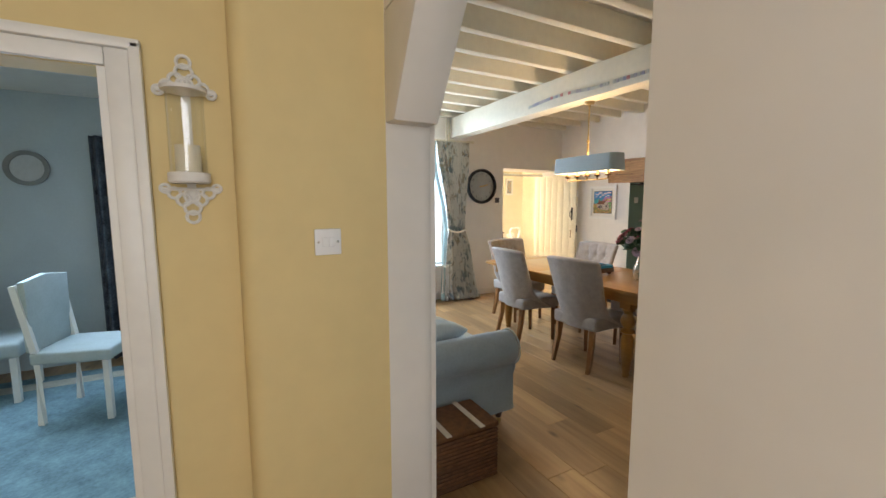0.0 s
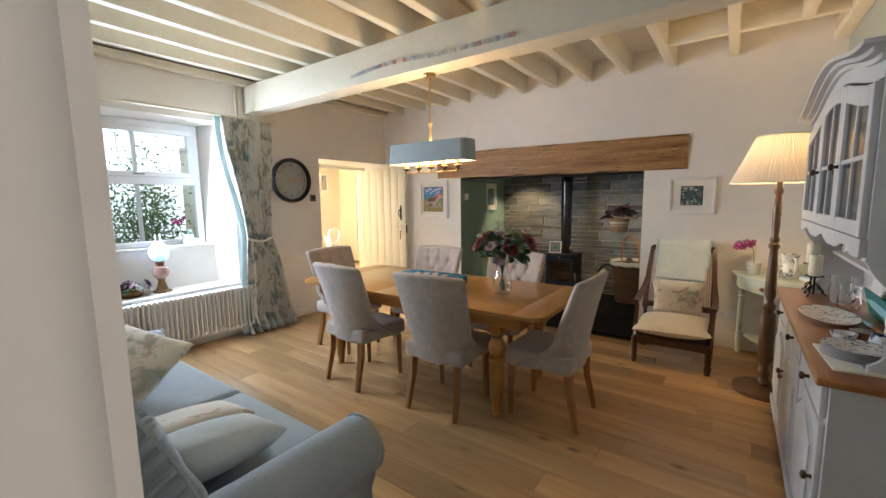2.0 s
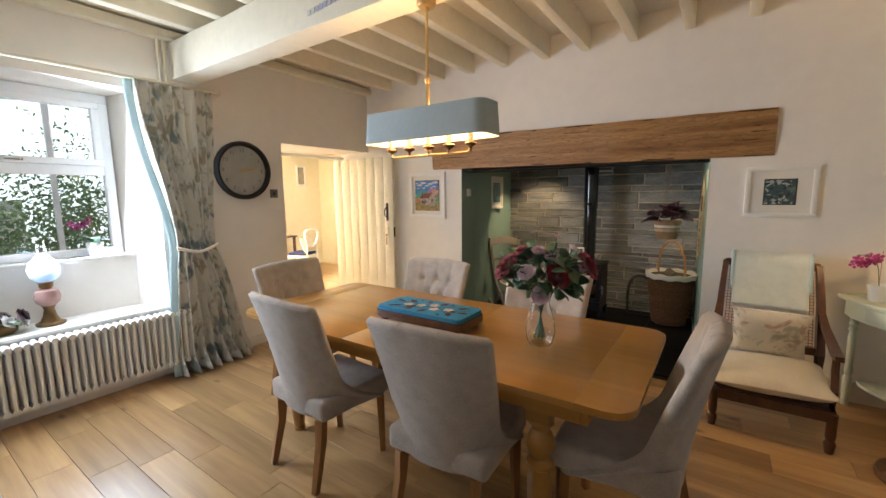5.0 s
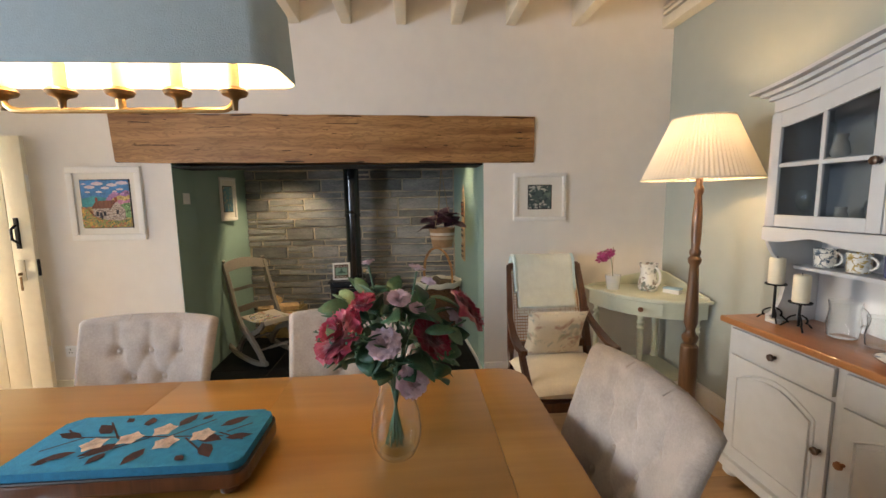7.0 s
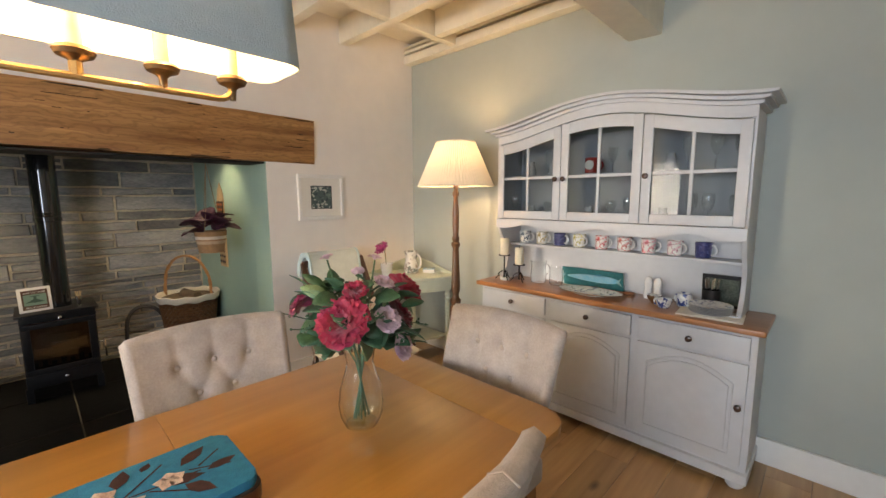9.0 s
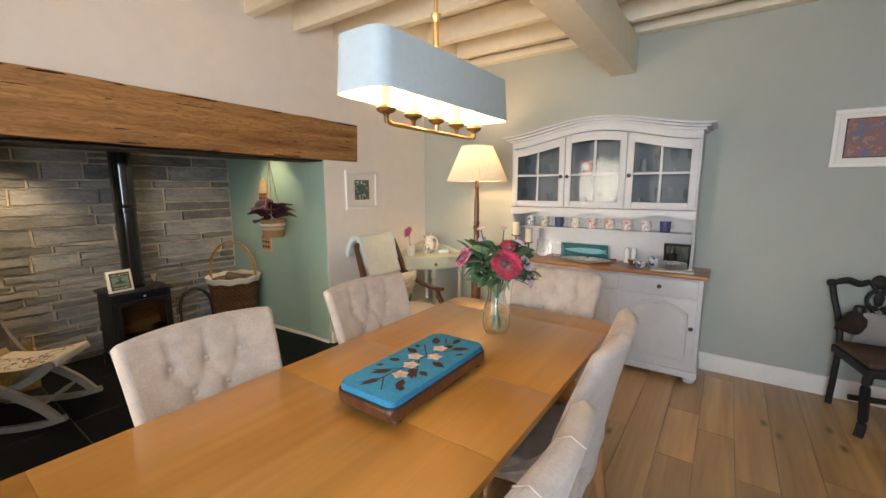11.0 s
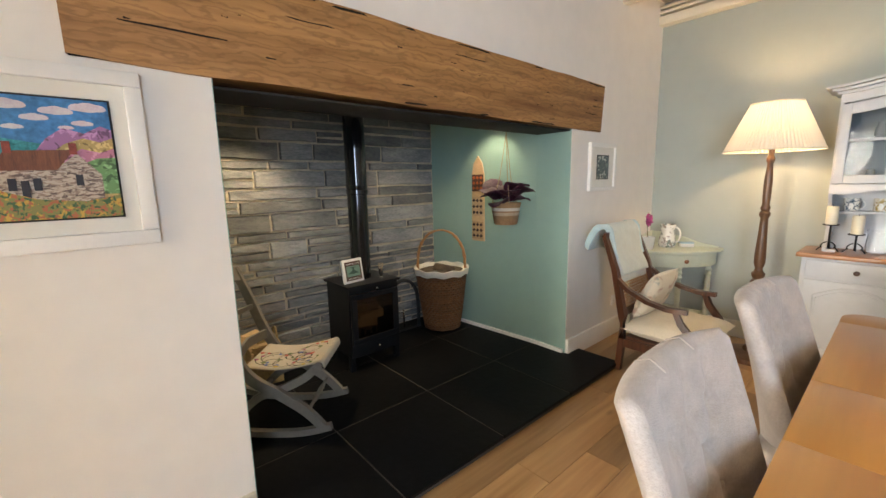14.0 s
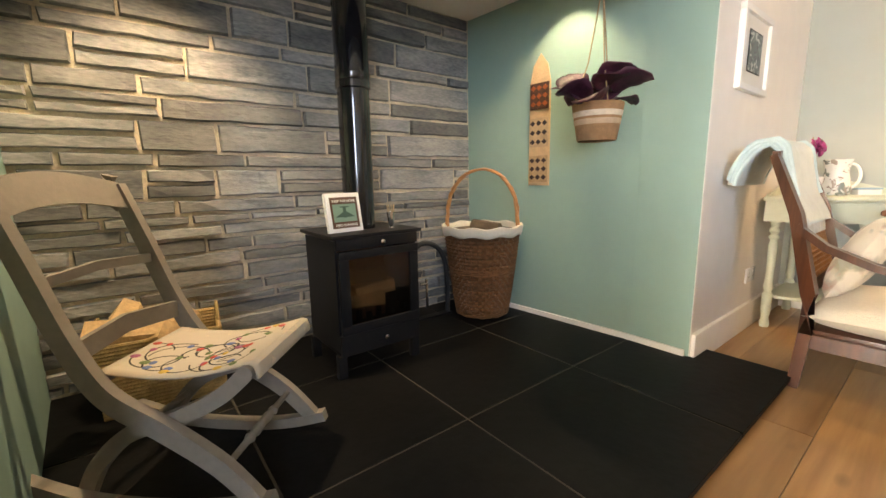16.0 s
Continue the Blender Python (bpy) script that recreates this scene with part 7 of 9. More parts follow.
for x in (0.10, 0.82):
    for y in (-L2 + 0.10, L2 - 0.10):
        lg = part("turned_leg", lathe(bm_new(), [(0.014, 0.045), (0.02, 0.05), (0.028, 0.10), (0.036, 0.15), (0.03, 0.16)], 16, (x, y, 0)), KNOB, sf)
        part("castor", lathe(bm_new(), [(0.004, -0.008), (0.021, -0.007), (0.021, 0.007), (0.004, 0.008)], 16), BRASS, lg, m=pose(x, y, 0.021, 90))


def loose(name, label, w, d, h, material, m, seed):
    return tagged(subsurf(part(name, pillow(bm_new(), w, d, h, seed, 18, 0.08), material, m=m, smooth=80)), label, "cushion")


loose("blue_cushion", "pale blue plain cushion leaning in the sofa corner", 0.54, 0.48, 0.17, CUSHION_BLUE, pose(1.25, 3.84, 0.70, 60, -14, 16), 41)
loose("floral_cushion", "cream cushion with a floral print standing on a corner", 0.47, 0.47, 0.16, FLORAL, pose(1.36, 3.55, 0.645, 24, 24, -86) @ pose(0, 0, 0, 0, 0, 24), 42)
loose("floral_lumbar_cushion", "cream oblong cushion with a faint floral print on the sofa", 0.36, 0.66, 0.15, floral("faint_floral", (0.74, 0.70, 0.60), [(0.5, 0.47, 0.34), (0.56, 0.42, 0.32)], 9, 0.5), pose(1.24, 2.80, 0.565, 0, 12, 84), 43)
loose("pale_lumbar_cushion", "pale blue-white oblong cushion lying on the sofa", 0.38, 0.74, 0.19, mat("pale_cotton", (0.60, 0.65, 0.64), 0.92, vary=0.05, bump=0.2, bscale=150), pose(1.19, 2.55, 0.58, 0, 14, 84), 44)

# ---- table lamp behind the sofa ----
tl = thing("table_lamp", "table lamp with a plain cream drum shade beside the sofa", "table lamp", pose(1.05, 4.80, 0.50))
part("base", lathe(bm_new(), [(0.07, 0.0), (0.075, 0.01), (0.05, 0.03), (0.06, 0.08), (0.04, 0.14), (0.015, 0.17), (0.012, 0.24)], 20), CHINA, tl)
sh2 = part("shade", lathe(bm_new(), [(0.205, 0.16), (0.155, 0.40)], 40, closed=False), CREAM_CLOTH, tl)
solid(sh2, 0.003)
st = thing("side_table", "small dark wooden side table behind the sofa", "side table", pose(1.05, 4.80, 0))
part("top", box(bm_new(), -0.19, 0.19, -0.19, 0.19, 0.475, 0.498, 0.004), MAHOGANY, st)
for x in (-0.16, 0.16):
    for y in (-0.16, 0.16):
        part("leg", bar(bm_new(), [(x, y, 0.0), (x, y, 0.475)], [0.022, 0.034], [0.022, 0.034]), MAHOGANY, st)

# ---- small wicker hamper by the opening ----
wh = thing("wicker_hamper", "low brown wicker hamper with leather straps beside the sofa", "basket", pose(1.12, 1.87, 0))
bm = bm_new()
box(bm, -0.20, 0.20, -0.13, 0.13, 0.0, 0.27, 0.01)
part("body", bm, WICKER, wh)
for lv in range(13):
    z = 0.015 + lv * 0.021
    part("woven_rod", tube(bm_new(), [(-0.205, -0.135, z), (0.205, -0.135, z), (0.205, 0.135, z), (-0.205, 0.135, z), (-0.205, -0.135, z)], 0.0115, 6), WICKER, wh)
ld = part("lid", box(bm_new(), -0.215, 0.215, -0.145, 0.145, 0.285, 0.315, 0.01), WICKER, wh)
for x in (-0.1, 0.1):
    part("strap", box(bm_new(), x - 0.015, x + 0.015, -0.158, 0.15, 0.314, 0.32, 0.002), CREAM_CLOTH, ld)

# ---- radiator ----
rd = thing("column_radiator", "long white column radiator under the window", "radiator", pose(1.545, 5.46, 0))
NSEC = 34
sec = bm_new()
for y in (-0.045, 0.0, 0.045):
    tube(sec, [(0, y, 0.135), (0, y, 0.535)], 0.0125, 8)
for z in (0.125, 0.545):
    tube(sec, [(0, -0.055, z), (0, 0.055, z)], 0.021, 8)
first = part("column_section", sec, RAD_PAINT, rd, m=pose(0.022, 0, 0))
for k in range(1, NSEC):
    o = new("column_section", first.data)
    o.parent = rd
    o.matrix_basis = pose(0.022 + 0.0454 * k, 0, 0)
for x in (0.1, 1.45):
    part("foot", box(bm_new(), x - 0.01, x + 0.01, -0.05, 0.05, 0.0, 0.115, 0.003), RAD_PAINT, rd)
part("valve", lathe(bm_new(), [(0.012, 0.0), (0.016, 0.02), (0.016, 0.06), (0.008, 0.07)], 12, (1.58, 0, 0.08)), CHROME, rd)
part("valve_pipe", tube(bm_new(), [(1.58, 0, 0.0), (1.58, 0, 0.085)], 0.008), CHROME, rd)

# ---- curtains ----


def curtain(label, top, waist, foot, zt, zw, zf, folds, seed, puddle=False):
    c = thing("curtain", label, "curtain", None, "curtains at the window")
    bm = bm_new()

    def f(u, v):
        # v: 0 top to 1 bottom
        if v < 0.52:
            t = v / 0.52
            s = t * t * (3 - 2 * t)
            a, b = top[0] + (waist[0] - top[0]) * s, top[1] + (waist[1] - top[1]) * s
            z = zt + (zw - zt) * t
            amp = 0.030 * (1 - 0.45 * s)
        else:
            t = (v - 0.52) / 0.48
            s = t ** 0.7
            a, b = waist[0] + (foot[0] - waist[0]) * s, waist[1] + (foot[1] - waist[1]) * s
            z = zw + (zf - zw) * t
            amp = 0.018 + 0.04 * s
        ph = 2 * math.pi * folds * u + 1.5 * noise.noise(Vector((u * 3, v * 2, seed)))
        y = 5.425 - amp * math.sin(ph) - 0.010 * math.sin(2.3 * ph + 1)
        if puddle and v > 0.93:
            y -= 0.10 * (v - 0.93) / 0.07 * (0.6 + 0.6 * math.sin(ph))
            z = max(0.012, z) + 0.014 * abs(math.sin(ph))
        return (a + (b - a) * u + 0.012 * math.cos(ph), y, z)
    sheet(bm, f, 90, 44)
    cl = part("cloth", bm, CURTAIN, c)
    solid(cl, 0.005)
    bm = bm_new()
    side = 0.0 if seed == 2 else 1.0

    def edge(u, v):
        p = f(side, v)
        return (p[0] + (0.055 * u if side else -0.055 * u) * (-1 if seed == 2 else 1) * (1 if seed == 2 else -1) * -1, p[1] + 0.012 + 0.02 * u, p[2])
    sheet(bm, edge, 3, 44)
    solid(part("lining_edge", bm, CURTAIN_LINING, c, "pale blue lining at the edge"), 0.003)
    bm = bm_new()
    tube(bm, [(waist[0] - 0.015 + (waist[1] - waist[0] + 0.03) * k / 10, 5.425 - 0.05 - 0.012 * math.sin(math.pi * k / 10), zw + 0.02 - 0.03 * math.sin(math.pi * k / 10) + 0.04 * abs(k / 10 - 0.5)) for k in range(11)], 0.014, 8)
    part("tie_back", bm, CREAM_CLOTH, c, "cream cotton tie-back")
    return c


curtain("long leaf-print curtain tied back beside the sofa", (1.07, 1.70), (1.16, 1.50), (1.14, 1.52), 2.40, 1.05, 0.03, 8, 1)
curtain("long leaf-print curtain tied back and puddled on the floor", (2.86, 3.43), (3.06, 3.36), (2.98, 3.62), 2.41, 1.06, 0.012, 7, 2, True)
rod = thing("curtain_rod", "cream painted wooden curtain rod above the window", "curtain rod")
part("rod", tube(bm_new(), [(1.03, 5.43, 2.40), (3.50, 5.43, 2.425)], 0.014, 12), CREAM_PAINT, rod)
for x in (1.02, 3.515):
    part("finial", lathe(bm_new(), [(0.001, -0.02), (0.02, -0.012), (0.024, 0.0), (0.02, 0.012), (0.001, 0.02)], 14), CREAM_PAINT, rod, m=pose(x, 5.43, 2.40 if x < 2 else 2.425, 0, 90))
for x in (1.12, 3.44):
    part("bracket", box(bm_new(), x - 0.012, x + 0.012, 5.43, Y1, 2.39, 2.43, 0.003), CREAM_PAINT, rod)

# ---- wall clock ----
ck = thing("wall_clock", "large round wall clock with a black rim and pale face", "clock", pose(3.745, Y1, 1.765))
bm = bm_new()
lathe(bm, [(0.255, 0.0), (0.275, 0.01), (0.275, 0.05), (0.262, 0.068), (0.245, 0.07), (0.235, 0.05), (0.232, 0.02)], 56, closed=False)
part("rim", bm, BLACK, ck, m=pose(0, 0, 0, 90))
part("face", lathe(bm_new(), [(0.001, 0.022), (0.234, 0.022)], 48, closed=False), mat("clock_face", (0.40, 0.40, 0.37), 0.4, vary=0.08, scale=3), ck, m=pose(0, 0, 0, 90))
GREY_PRINT = mat("grey_print", (0.14, 0.14, 0.13), 0.7)
for k in range(12):
    a = radians(30 * k)
    cu = bpy.data.curves.new("numeral", "FONT")
    cu.body, cu.size, cu.align_x, cu.align_y, cu.extrude = str(12 if k == 0 else k), 0.05, "CENTER", "CENTER", 0.0005
    tx = new("numeral", cu)
    tx.data.materials.append(GREY_PRINT)
    tx.parent = ck
    tx.matrix_basis = pose(0.19 * math.sin(a), -0.0235, 0.19 * math.cos(a), 90)
part("hour_hand", prism(bm_new(), [(-0.012, -0.03), (0.012, -0.03), (0.004, 0.12), (-0.004, 0.12)], "xz", -0.028, -0.025), BRASS, ck, m=pose(0, 0, 0, 0, 82))
part("minute_hand", prism(bm_new(), [(-0.009, -0.04), (0.009, -0.04), (0.003, 0.18), (-0.003, 0.18)], "xz", -0.032, -0.029), BRASS, ck, m=pose(0, 0, 0, 0, 74))
part("hub", lathe(bm_new(), [(0.012, 0.02), (0.012, 0.035), (0.004, 0.038)], 12), BRASS, ck, m=pose(0, 0, 0, 90))
cs = thing("light_switch", "brushed dark metal light switch beside the doorway", "switch", pose(4.07, Y1, 1.545))
part("plate", box(bm_new(), -0.043, 0.043, -0.008, 0, -0.043, 0.043, 0.003), mat("bronze_plate", (0.16, 0.14, 0.13), 0.35, 0.7), cs)
part("rocker", box(bm_new(), -0.012, 0.012, -0.013, -0.0082, -0.016, 0.016, 0.002), BLACK, cs)

# ---- boarded door ----
dm = pose(5.36, 6.06, 0, 0, 0, -88.5)
db = thing("boarded_door", "cream painted boarded door standing open against the wall", "door", dm)
bw = 1.02 / 7
for k in range(7):
    part("board", box(bm_new(), bw * k + 0.001, bw * (k + 1) - 0.001, -0.035, 0.0, 0.015, 1.985, 0.004), mat("cream_door_paint", (0.80, 0.75, 0.60), 0.45, vary=0.04, scale=3, bump=0.06, bscale=14) if k == 0 else bpy.data.materials["cream_door_paint"], db)
bm = bm_new()
box(bm, 0.915, 0.945, -0.045, -0.0352, 1.20, 1.42, 0.004)
tube(bm, [(0.93, -0.045, 1.24), (0.93, -0.085, 1.27), (0.93, -0.085, 1.34), (0.93, -0.045, 1.37)], 0.008)
part("iron_latch", bm, BLACK_IRON, db)
lk = part("lock_plate", box(bm_new(), 0.905, 0.95, -0.044, -0.0352, 0.97, 1.12, 0.004), mat("cream_lock", (0.7, 0.65, 0.5), 0.4), db)
part("key", bar(bm_new(), [(0.928, -0.075, 1.02), (0.928, -0.045, 1.02)], 0.006, 0.02), DARK_BRASS, lk)
part("key_tag", box(bm_new(), 0.92, 0.936, -0.062, -0.058, 0.90, 1.0, 0.003), DARK_BRASS, lk)
for z in (0.35, 1.0, 1.6):
    part("edge_plate", box(bm_new(), 1.0205, 1.024, -0.03, -0.005, z, z + 0.12, 0.001), BLACK_IRON if z == 1.0 else WHITE_GLOSS, db)
ds = thing("door_stop", "dark weight holding the door open", "door stop", pose(5.24, 5.05, 0))
part("weight", lathe(bm_new(), [(0.05, 0.0), (0.06, 0.01), (0.055, 0.05), (0.03, 0.07), (0.005, 0.075)], 18), BLACK_IRON, ds)
bm = bm_new()
box(bm, DX0 + 0.002, DX0 + 0.05, 6.0, 6.05, 0, 2.03, 0.004)
box(bm, DX0 + 0.05, X1 - 0.02, 6.0, 6.05, 1.995, 2.03, 0.004)
setting("door_frame_north", bm, WHITE_GLOSS, "cream painted door frame in the thick wall")

# ---- bunting painted along the beam ----
bt = thing("letter_garland", "thin garland of small pink and grey tiles along the beam", "garland")
random.seed(4)
for k in range(44):
    t = k / 43
    y = 3.74 - 1.53 * t
    z = 2.555 + 0.028 * math.sin(math.pi * min(1, t * 1.7)) - 0.01 * t
    if abs(t - 0.36) < 0.015 or abs(t - 0.72) < 0.015:
        continue
    c = random.choice(("a", "a", "a", "c", "c", "c", "d", "d", "b"))
    key = "garland_" + c
    mt = bpy.data.materials.get(key) or mat(key, {"a": (0.50, 0.48, 0.50), "b": (0.62, 0.26, 0.24), "c": (0.60, 0.60, 0.54), "d": (0.42, 0.42, 0.50)}[c], 0.7)
    part("tile", box(bm_new(), BXA - 0.012, BXA - 0.002, y - 0.013, y + 0.013, z, z + 0.028), mt, bt)

# ---- footstool on the table ----
fs = thing("needlework_footstool", "mahogany footstool with a turquoise needlework top on the table", "footstool", pose(3.385, 3.055, TZ))
bm = bm_new()


def rr(w, l, r, n=6):
    return [p[:2] for p in shade_ring(w, l, r, 0, n)]


prism(bm, rr(0.135, 0.30, 0.035), "xy", 0.028, 0.065, 0.008)
part("frame", bm, MAHOGANY, fs)
prism_bm = prism(bm_new(), rr(0.128, 0.292, 0.03), "xy", 0.065, 0.093, 0.012)
part("needlework_top", prism_bm, TEAL_NEEDLE, fs)
for x in (-0.10, 0.10):
    for y in (-0.25, 0.25):
        part("bun_foot", lathe(bm_new(), [(0.014, 0.0), (0.022, 0.006), (0.022, 0.018), (0.014, 0.028)], 14, (x, y, 0)), MAHOGANY, fs)
ring_ = [(x, y, 0.0675) for x, y in rr(0.131, 0.295, 0.032)]
part("cord", tube(bm_new(), ring_ + ring_[:1], 0.0045, 6), BLACK, fs, "black cord round the top")
random.seed(12)


def petal(bm, x, y, a, l, w, z=0.0945):
    c, s = math.cos(a), math.sin(a)
    pts = [(0, 0), (0.3, 0.5), (0.6, 0.45), (1, 0), (0.6, -0.5), (0.3, -0.45)]
    vs = [bm.verts.new((x + c * u * l - s * v * w, y + s * u * l + c * v * w, z)) for u, v in pts]
    bm.faces.new(vs)


bm = bm_new()
LV = [(-0.02, 0.06, 2.2, 0.09, 0.04), (0.03, 0.12, 0.9, 0.08, 0.035), (-0.05, -0.02, 2.9, 0.07, 0.035), (0.05, -0.05, -0.3, 0.07, 0.035), (0.0, -0.12, -1.9, 0.09, 0.04), (-0.04, -0.16, -2.5, 0.08, 0.035), (0.04, -0.17, -0.9, 0.08, 0.035), (-0.05, 0.15, 2.0, 0.08, 0.03), (0.02, 0.19, 1.3, 0.08, 0.03), (0.06, 0.04, 0.3, 0.05, 0.03), (-0.02, -0.21, -1.4, 0.07, 0.03), (-0.06, 0.07, 2.8, 0.05, 0.03), (-0.09, -0.12, -2.2, 0.035, 0.02), (0.085, 0.10, 0.8, 0.035, 0.02), (0.08, -0.10, -0.6, 0.035, 0.02), (-0.085, 0.19, 1.9, 0.035, 0.02)]
for x, y, a, l, w in LV:
    petal(bm, x, y, a, l, w)
for a, b in (((-0.01, -0.2), (0.02, 0.22)), ((0, 0), (-0.08, 0.12)), ((0, -0.05), (0.08, -0.14)), ((0.0, 0.08), (0.09, 0.16)), ((-0.01, -0.1), (-0.09, -0.19)), ((0.01, -0.18), (-0.03, -0.26)), ((0.01, -0.2), (0.05, -0.255)), ((0.02, 0.2), (0.06, 0.255)), ((0.015, 0.18), (-0.04, 0.25))):
    d = Vector((b[0] - a[0], b[1] - a[1])).normalized() * 0.0025
    vs = [bm.verts.new((p[0] + sgn * -d.y, p[1] + sgn * d.x, 0.0942)) for p, sgn in ((a, 1), (b, 1), (b, -1), (a, -1))]
    bm.faces.new(vs)
part("embroidered_leaves", bm, NEEDLE_BROWN, fs)
for fx, fy in ((0.0, 0.05), (-0.03, -0.06), (0.035, -0.02), (0.0, -0.14), (-0.02, 0.13)):
    bm = bm_new()
    for k in range(5):
        petal(bm, fx, fy, k * 1.257 + fx * 40, 0.034, 0.028, 0.0952)
    part("embroidered_flower", bm, NEEDLE_CREAM, fs)

# ---- vase and bouquet ----
VX, VY = 3.402, 2.385
vs_ = thing("glass_vase", "clear glass vase with a flared neck holding flowers on the table", "vase", pose(VX, VY, TZ))
prof = [(0.044, 0.0), (0.054, 0.004), (0.068, 0.035), (0.073, 0.075), (0.066, 0.13), (0.048, 0.185), (0.043, 0.215), (0.050, 0.25), (0.060, 0.275)]
inner = [(r - 0.004, z) for r, z in prof[::-1][:-1]] + [(0.040, 0.014), (0.001, 0.012)]
g = part("vessel", lathe(bm_new(), prof + inner, 32, closed=False), CRYSTAL, vs_)
part("glass_base", lathe(bm_new(), [(0.001, 0.0005), (0.040, 0.001), (0.046, 0.006), (0.040, 0.012), (0.001, 0.011)], 28, closed=False), VASE_GLASS, vs_)
w = part("water", lathe(bm_new(), [(0.001, 0.014), (0.044, 0.016), (0.057, 0.04), (0.0605, 0.07), (0.001, 0.07)], 28, closed=False), WATER, vs_)
g.visible_shadow = w.visible_shadow = False
bq = thing("flower_bouquet", "bouquet of crimson peonies and lilac roses with green leaves", "bouquet", pose(VX, VY, TZ))
random.seed(77)
bm = bm_new()
FLOWERS = [("peony", -0.10, 0.11, 0.395, 0.056), ("peony", 0.02, -0.18, 0.41, 0.052), ("peony", -0.06, -0.09, 0.365, 0.046), ("peony", 0.10, 0.10, 0.41, 0.048), ("rose", -0.14, 0.01, 0.365, 0.036), ("rose", -0.09, -0.02, 0.46, 0.027), ("rose", -0.13, -0.045, 0.265, 0.037), ("rose", 0.12, 0.01, 0.40, 0.034), ("peony", -0.08, 0.06, 0.45, 0.026), ("rose", 0.05, -0.15, 0.36, 0.03), ("bud", 0.0, -0.06, 0.52, 0.020), ("bud", 0.05, 0.06, 0.53, 0.018), ("bud", -0.08, -0.06, 0.43, 0.020), ("bud", 0.13, -0.09, 0.45, 0.022)]
FLOWERS = [(kind, x * 1.15, y * 1.15, z + (0.02 if r < 0.038 else 0.0), r * (1.12 if kind == "peony" else 0.92)) for kind, x, y, z, r in FLOWERS]
for kind, x, y, z, r in FLOWERS:
    a = math.atan2(y, x)
    tube(bm, [(-x * 0.15, -y * 0.15, 0.03), (x * 0.08, y * 0.08, 0.21), (x * 0.5, y * 0.5, 0.30 + (z - 0.3) * 0.3), (x, y, z - r * 0.5)], 0.003, 5)
part("stems", bm, LEAF, bq)


def bloom(bm, c, r, rings, ruffle, seed, full=False):
    """Rings of cupped petals round a middle that looks outwards."""
    c = Vector(c)
    axis = (Vector((c.x, c.y, (c.z - 0.30) * 0.9 + 0.05))).normalized()
    t1 = axis.orthogonal().normalized()
    t2 = axis.cross(t1)
    rnd = random.Random(seed)
    for ring in range(rings):
        f = (ring + 1) / rings
        n = 5 + ring if full else 4 + ring
        for k in range(n):
            a = 2 * math.pi * (k + 0.5 * (ring % 2)) / n + rnd.uniform(-0.15, 0.15)
            d = math.cos(a) * t1 + math.sin(a) * t2
            e = axis.cross(d)
            open_ = 0.05 + 1.05 * f + rnd.uniform(-0.08, 0.08)
            l, w = (r * (0.80 + 0.40 * f), r * (0.30 + 0.22 * f)) if full else (r * (0.85 + 0.35 * f), r * (0.42 + 0.42 * f))
            g = []
            for i in range(4):
                u = i / 3
                th = open_ * (0.35 + 0.75 * u)
                p0 = c - axis * r * 0.45 + (d * math.sin(th) + axis * math.cos(th)) * l * u + d * r * 0.06
                row = []
                for j in (-1, -0.4, 0.4, 1):
                    ww = w * (0.25 + 1.5 * u - 1.0 * u * u) * j
                    curl = axis * (abs(j) ** 2) * w * 0.30 + (axis * rnd.uniform(-ruffle, ruffle) + d * rnd.uniform(-ruffle, ruffle)) * (u ** 2)
                    row.append(bm.verts.new(p0 + e * ww + curl))
                g.append(row)
            for i in range(3):
                for j in range(3):
                    bm.faces.new((g[i][j], g[i + 1][j], g[i + 1][j + 1], g[i][j + 1]))


for i, (kind, x, y, z, r) in enumerate(FLOWERS):
    bm = bm_new()
    bloom(bm, (x, y, z), r, {"peony": 9, "rose": 6, "bud": 3}[kind], {"peony": 0.005, "rose": 0.002, "bud": 0.001}[kind], i, kind == "peony")
    col = {"peony": CRIMSON if i in (0, 2) else PINK if i == 3 else CRIMSON, "rose": LILAC, "bud": LILAC}[kind]
    part(kind if kind != "bud" else "rosebud", bm, col, bq, {"peony": "ruffled crimson peony", "rose": "pale lilac rose", "bud": "small pink rosebud"}[kind])
for i in range(130):
    a, b = random.uniform(0, 2 * math.pi), random.uniform(0, 1)
    r = 0.03 + 0.16 * random.random() ** 0.7
    z = 0.29 + 0.185 * b + (0.03 if r < 0.1 else 0) - 0.25 * max(0, r - 0.16)
    x, y = r * math.cos(a), r * math.sin(a)
    l, w = random.uniform(0.055, 0.10), random.uniform(0.022, 0.042)

    def lf(u, v):
        ww = w * math.sin(math.pi * (0.05 + 0.93 * u)) ** 0.8 * (2 * v - 1) * 0.8
        return (l * u, ww, 0.3 * abs(ww) - 0.25 * l * u * u)
    solid(part("leaf", sheet(bm_new(), lf, 6, 2), LEAF if i % 6 else LEAF_PALE, bq, m=pose(x * 0.8, y * 0.8, z - 0.03, 0, 0, math.degrees(a) + random.uniform(-50, 50)) @ pose(0, 0, 0, random.uniform(-50, 50), random.uniform(-60, 35), 0)), 0.0012)
bm = bm_new()
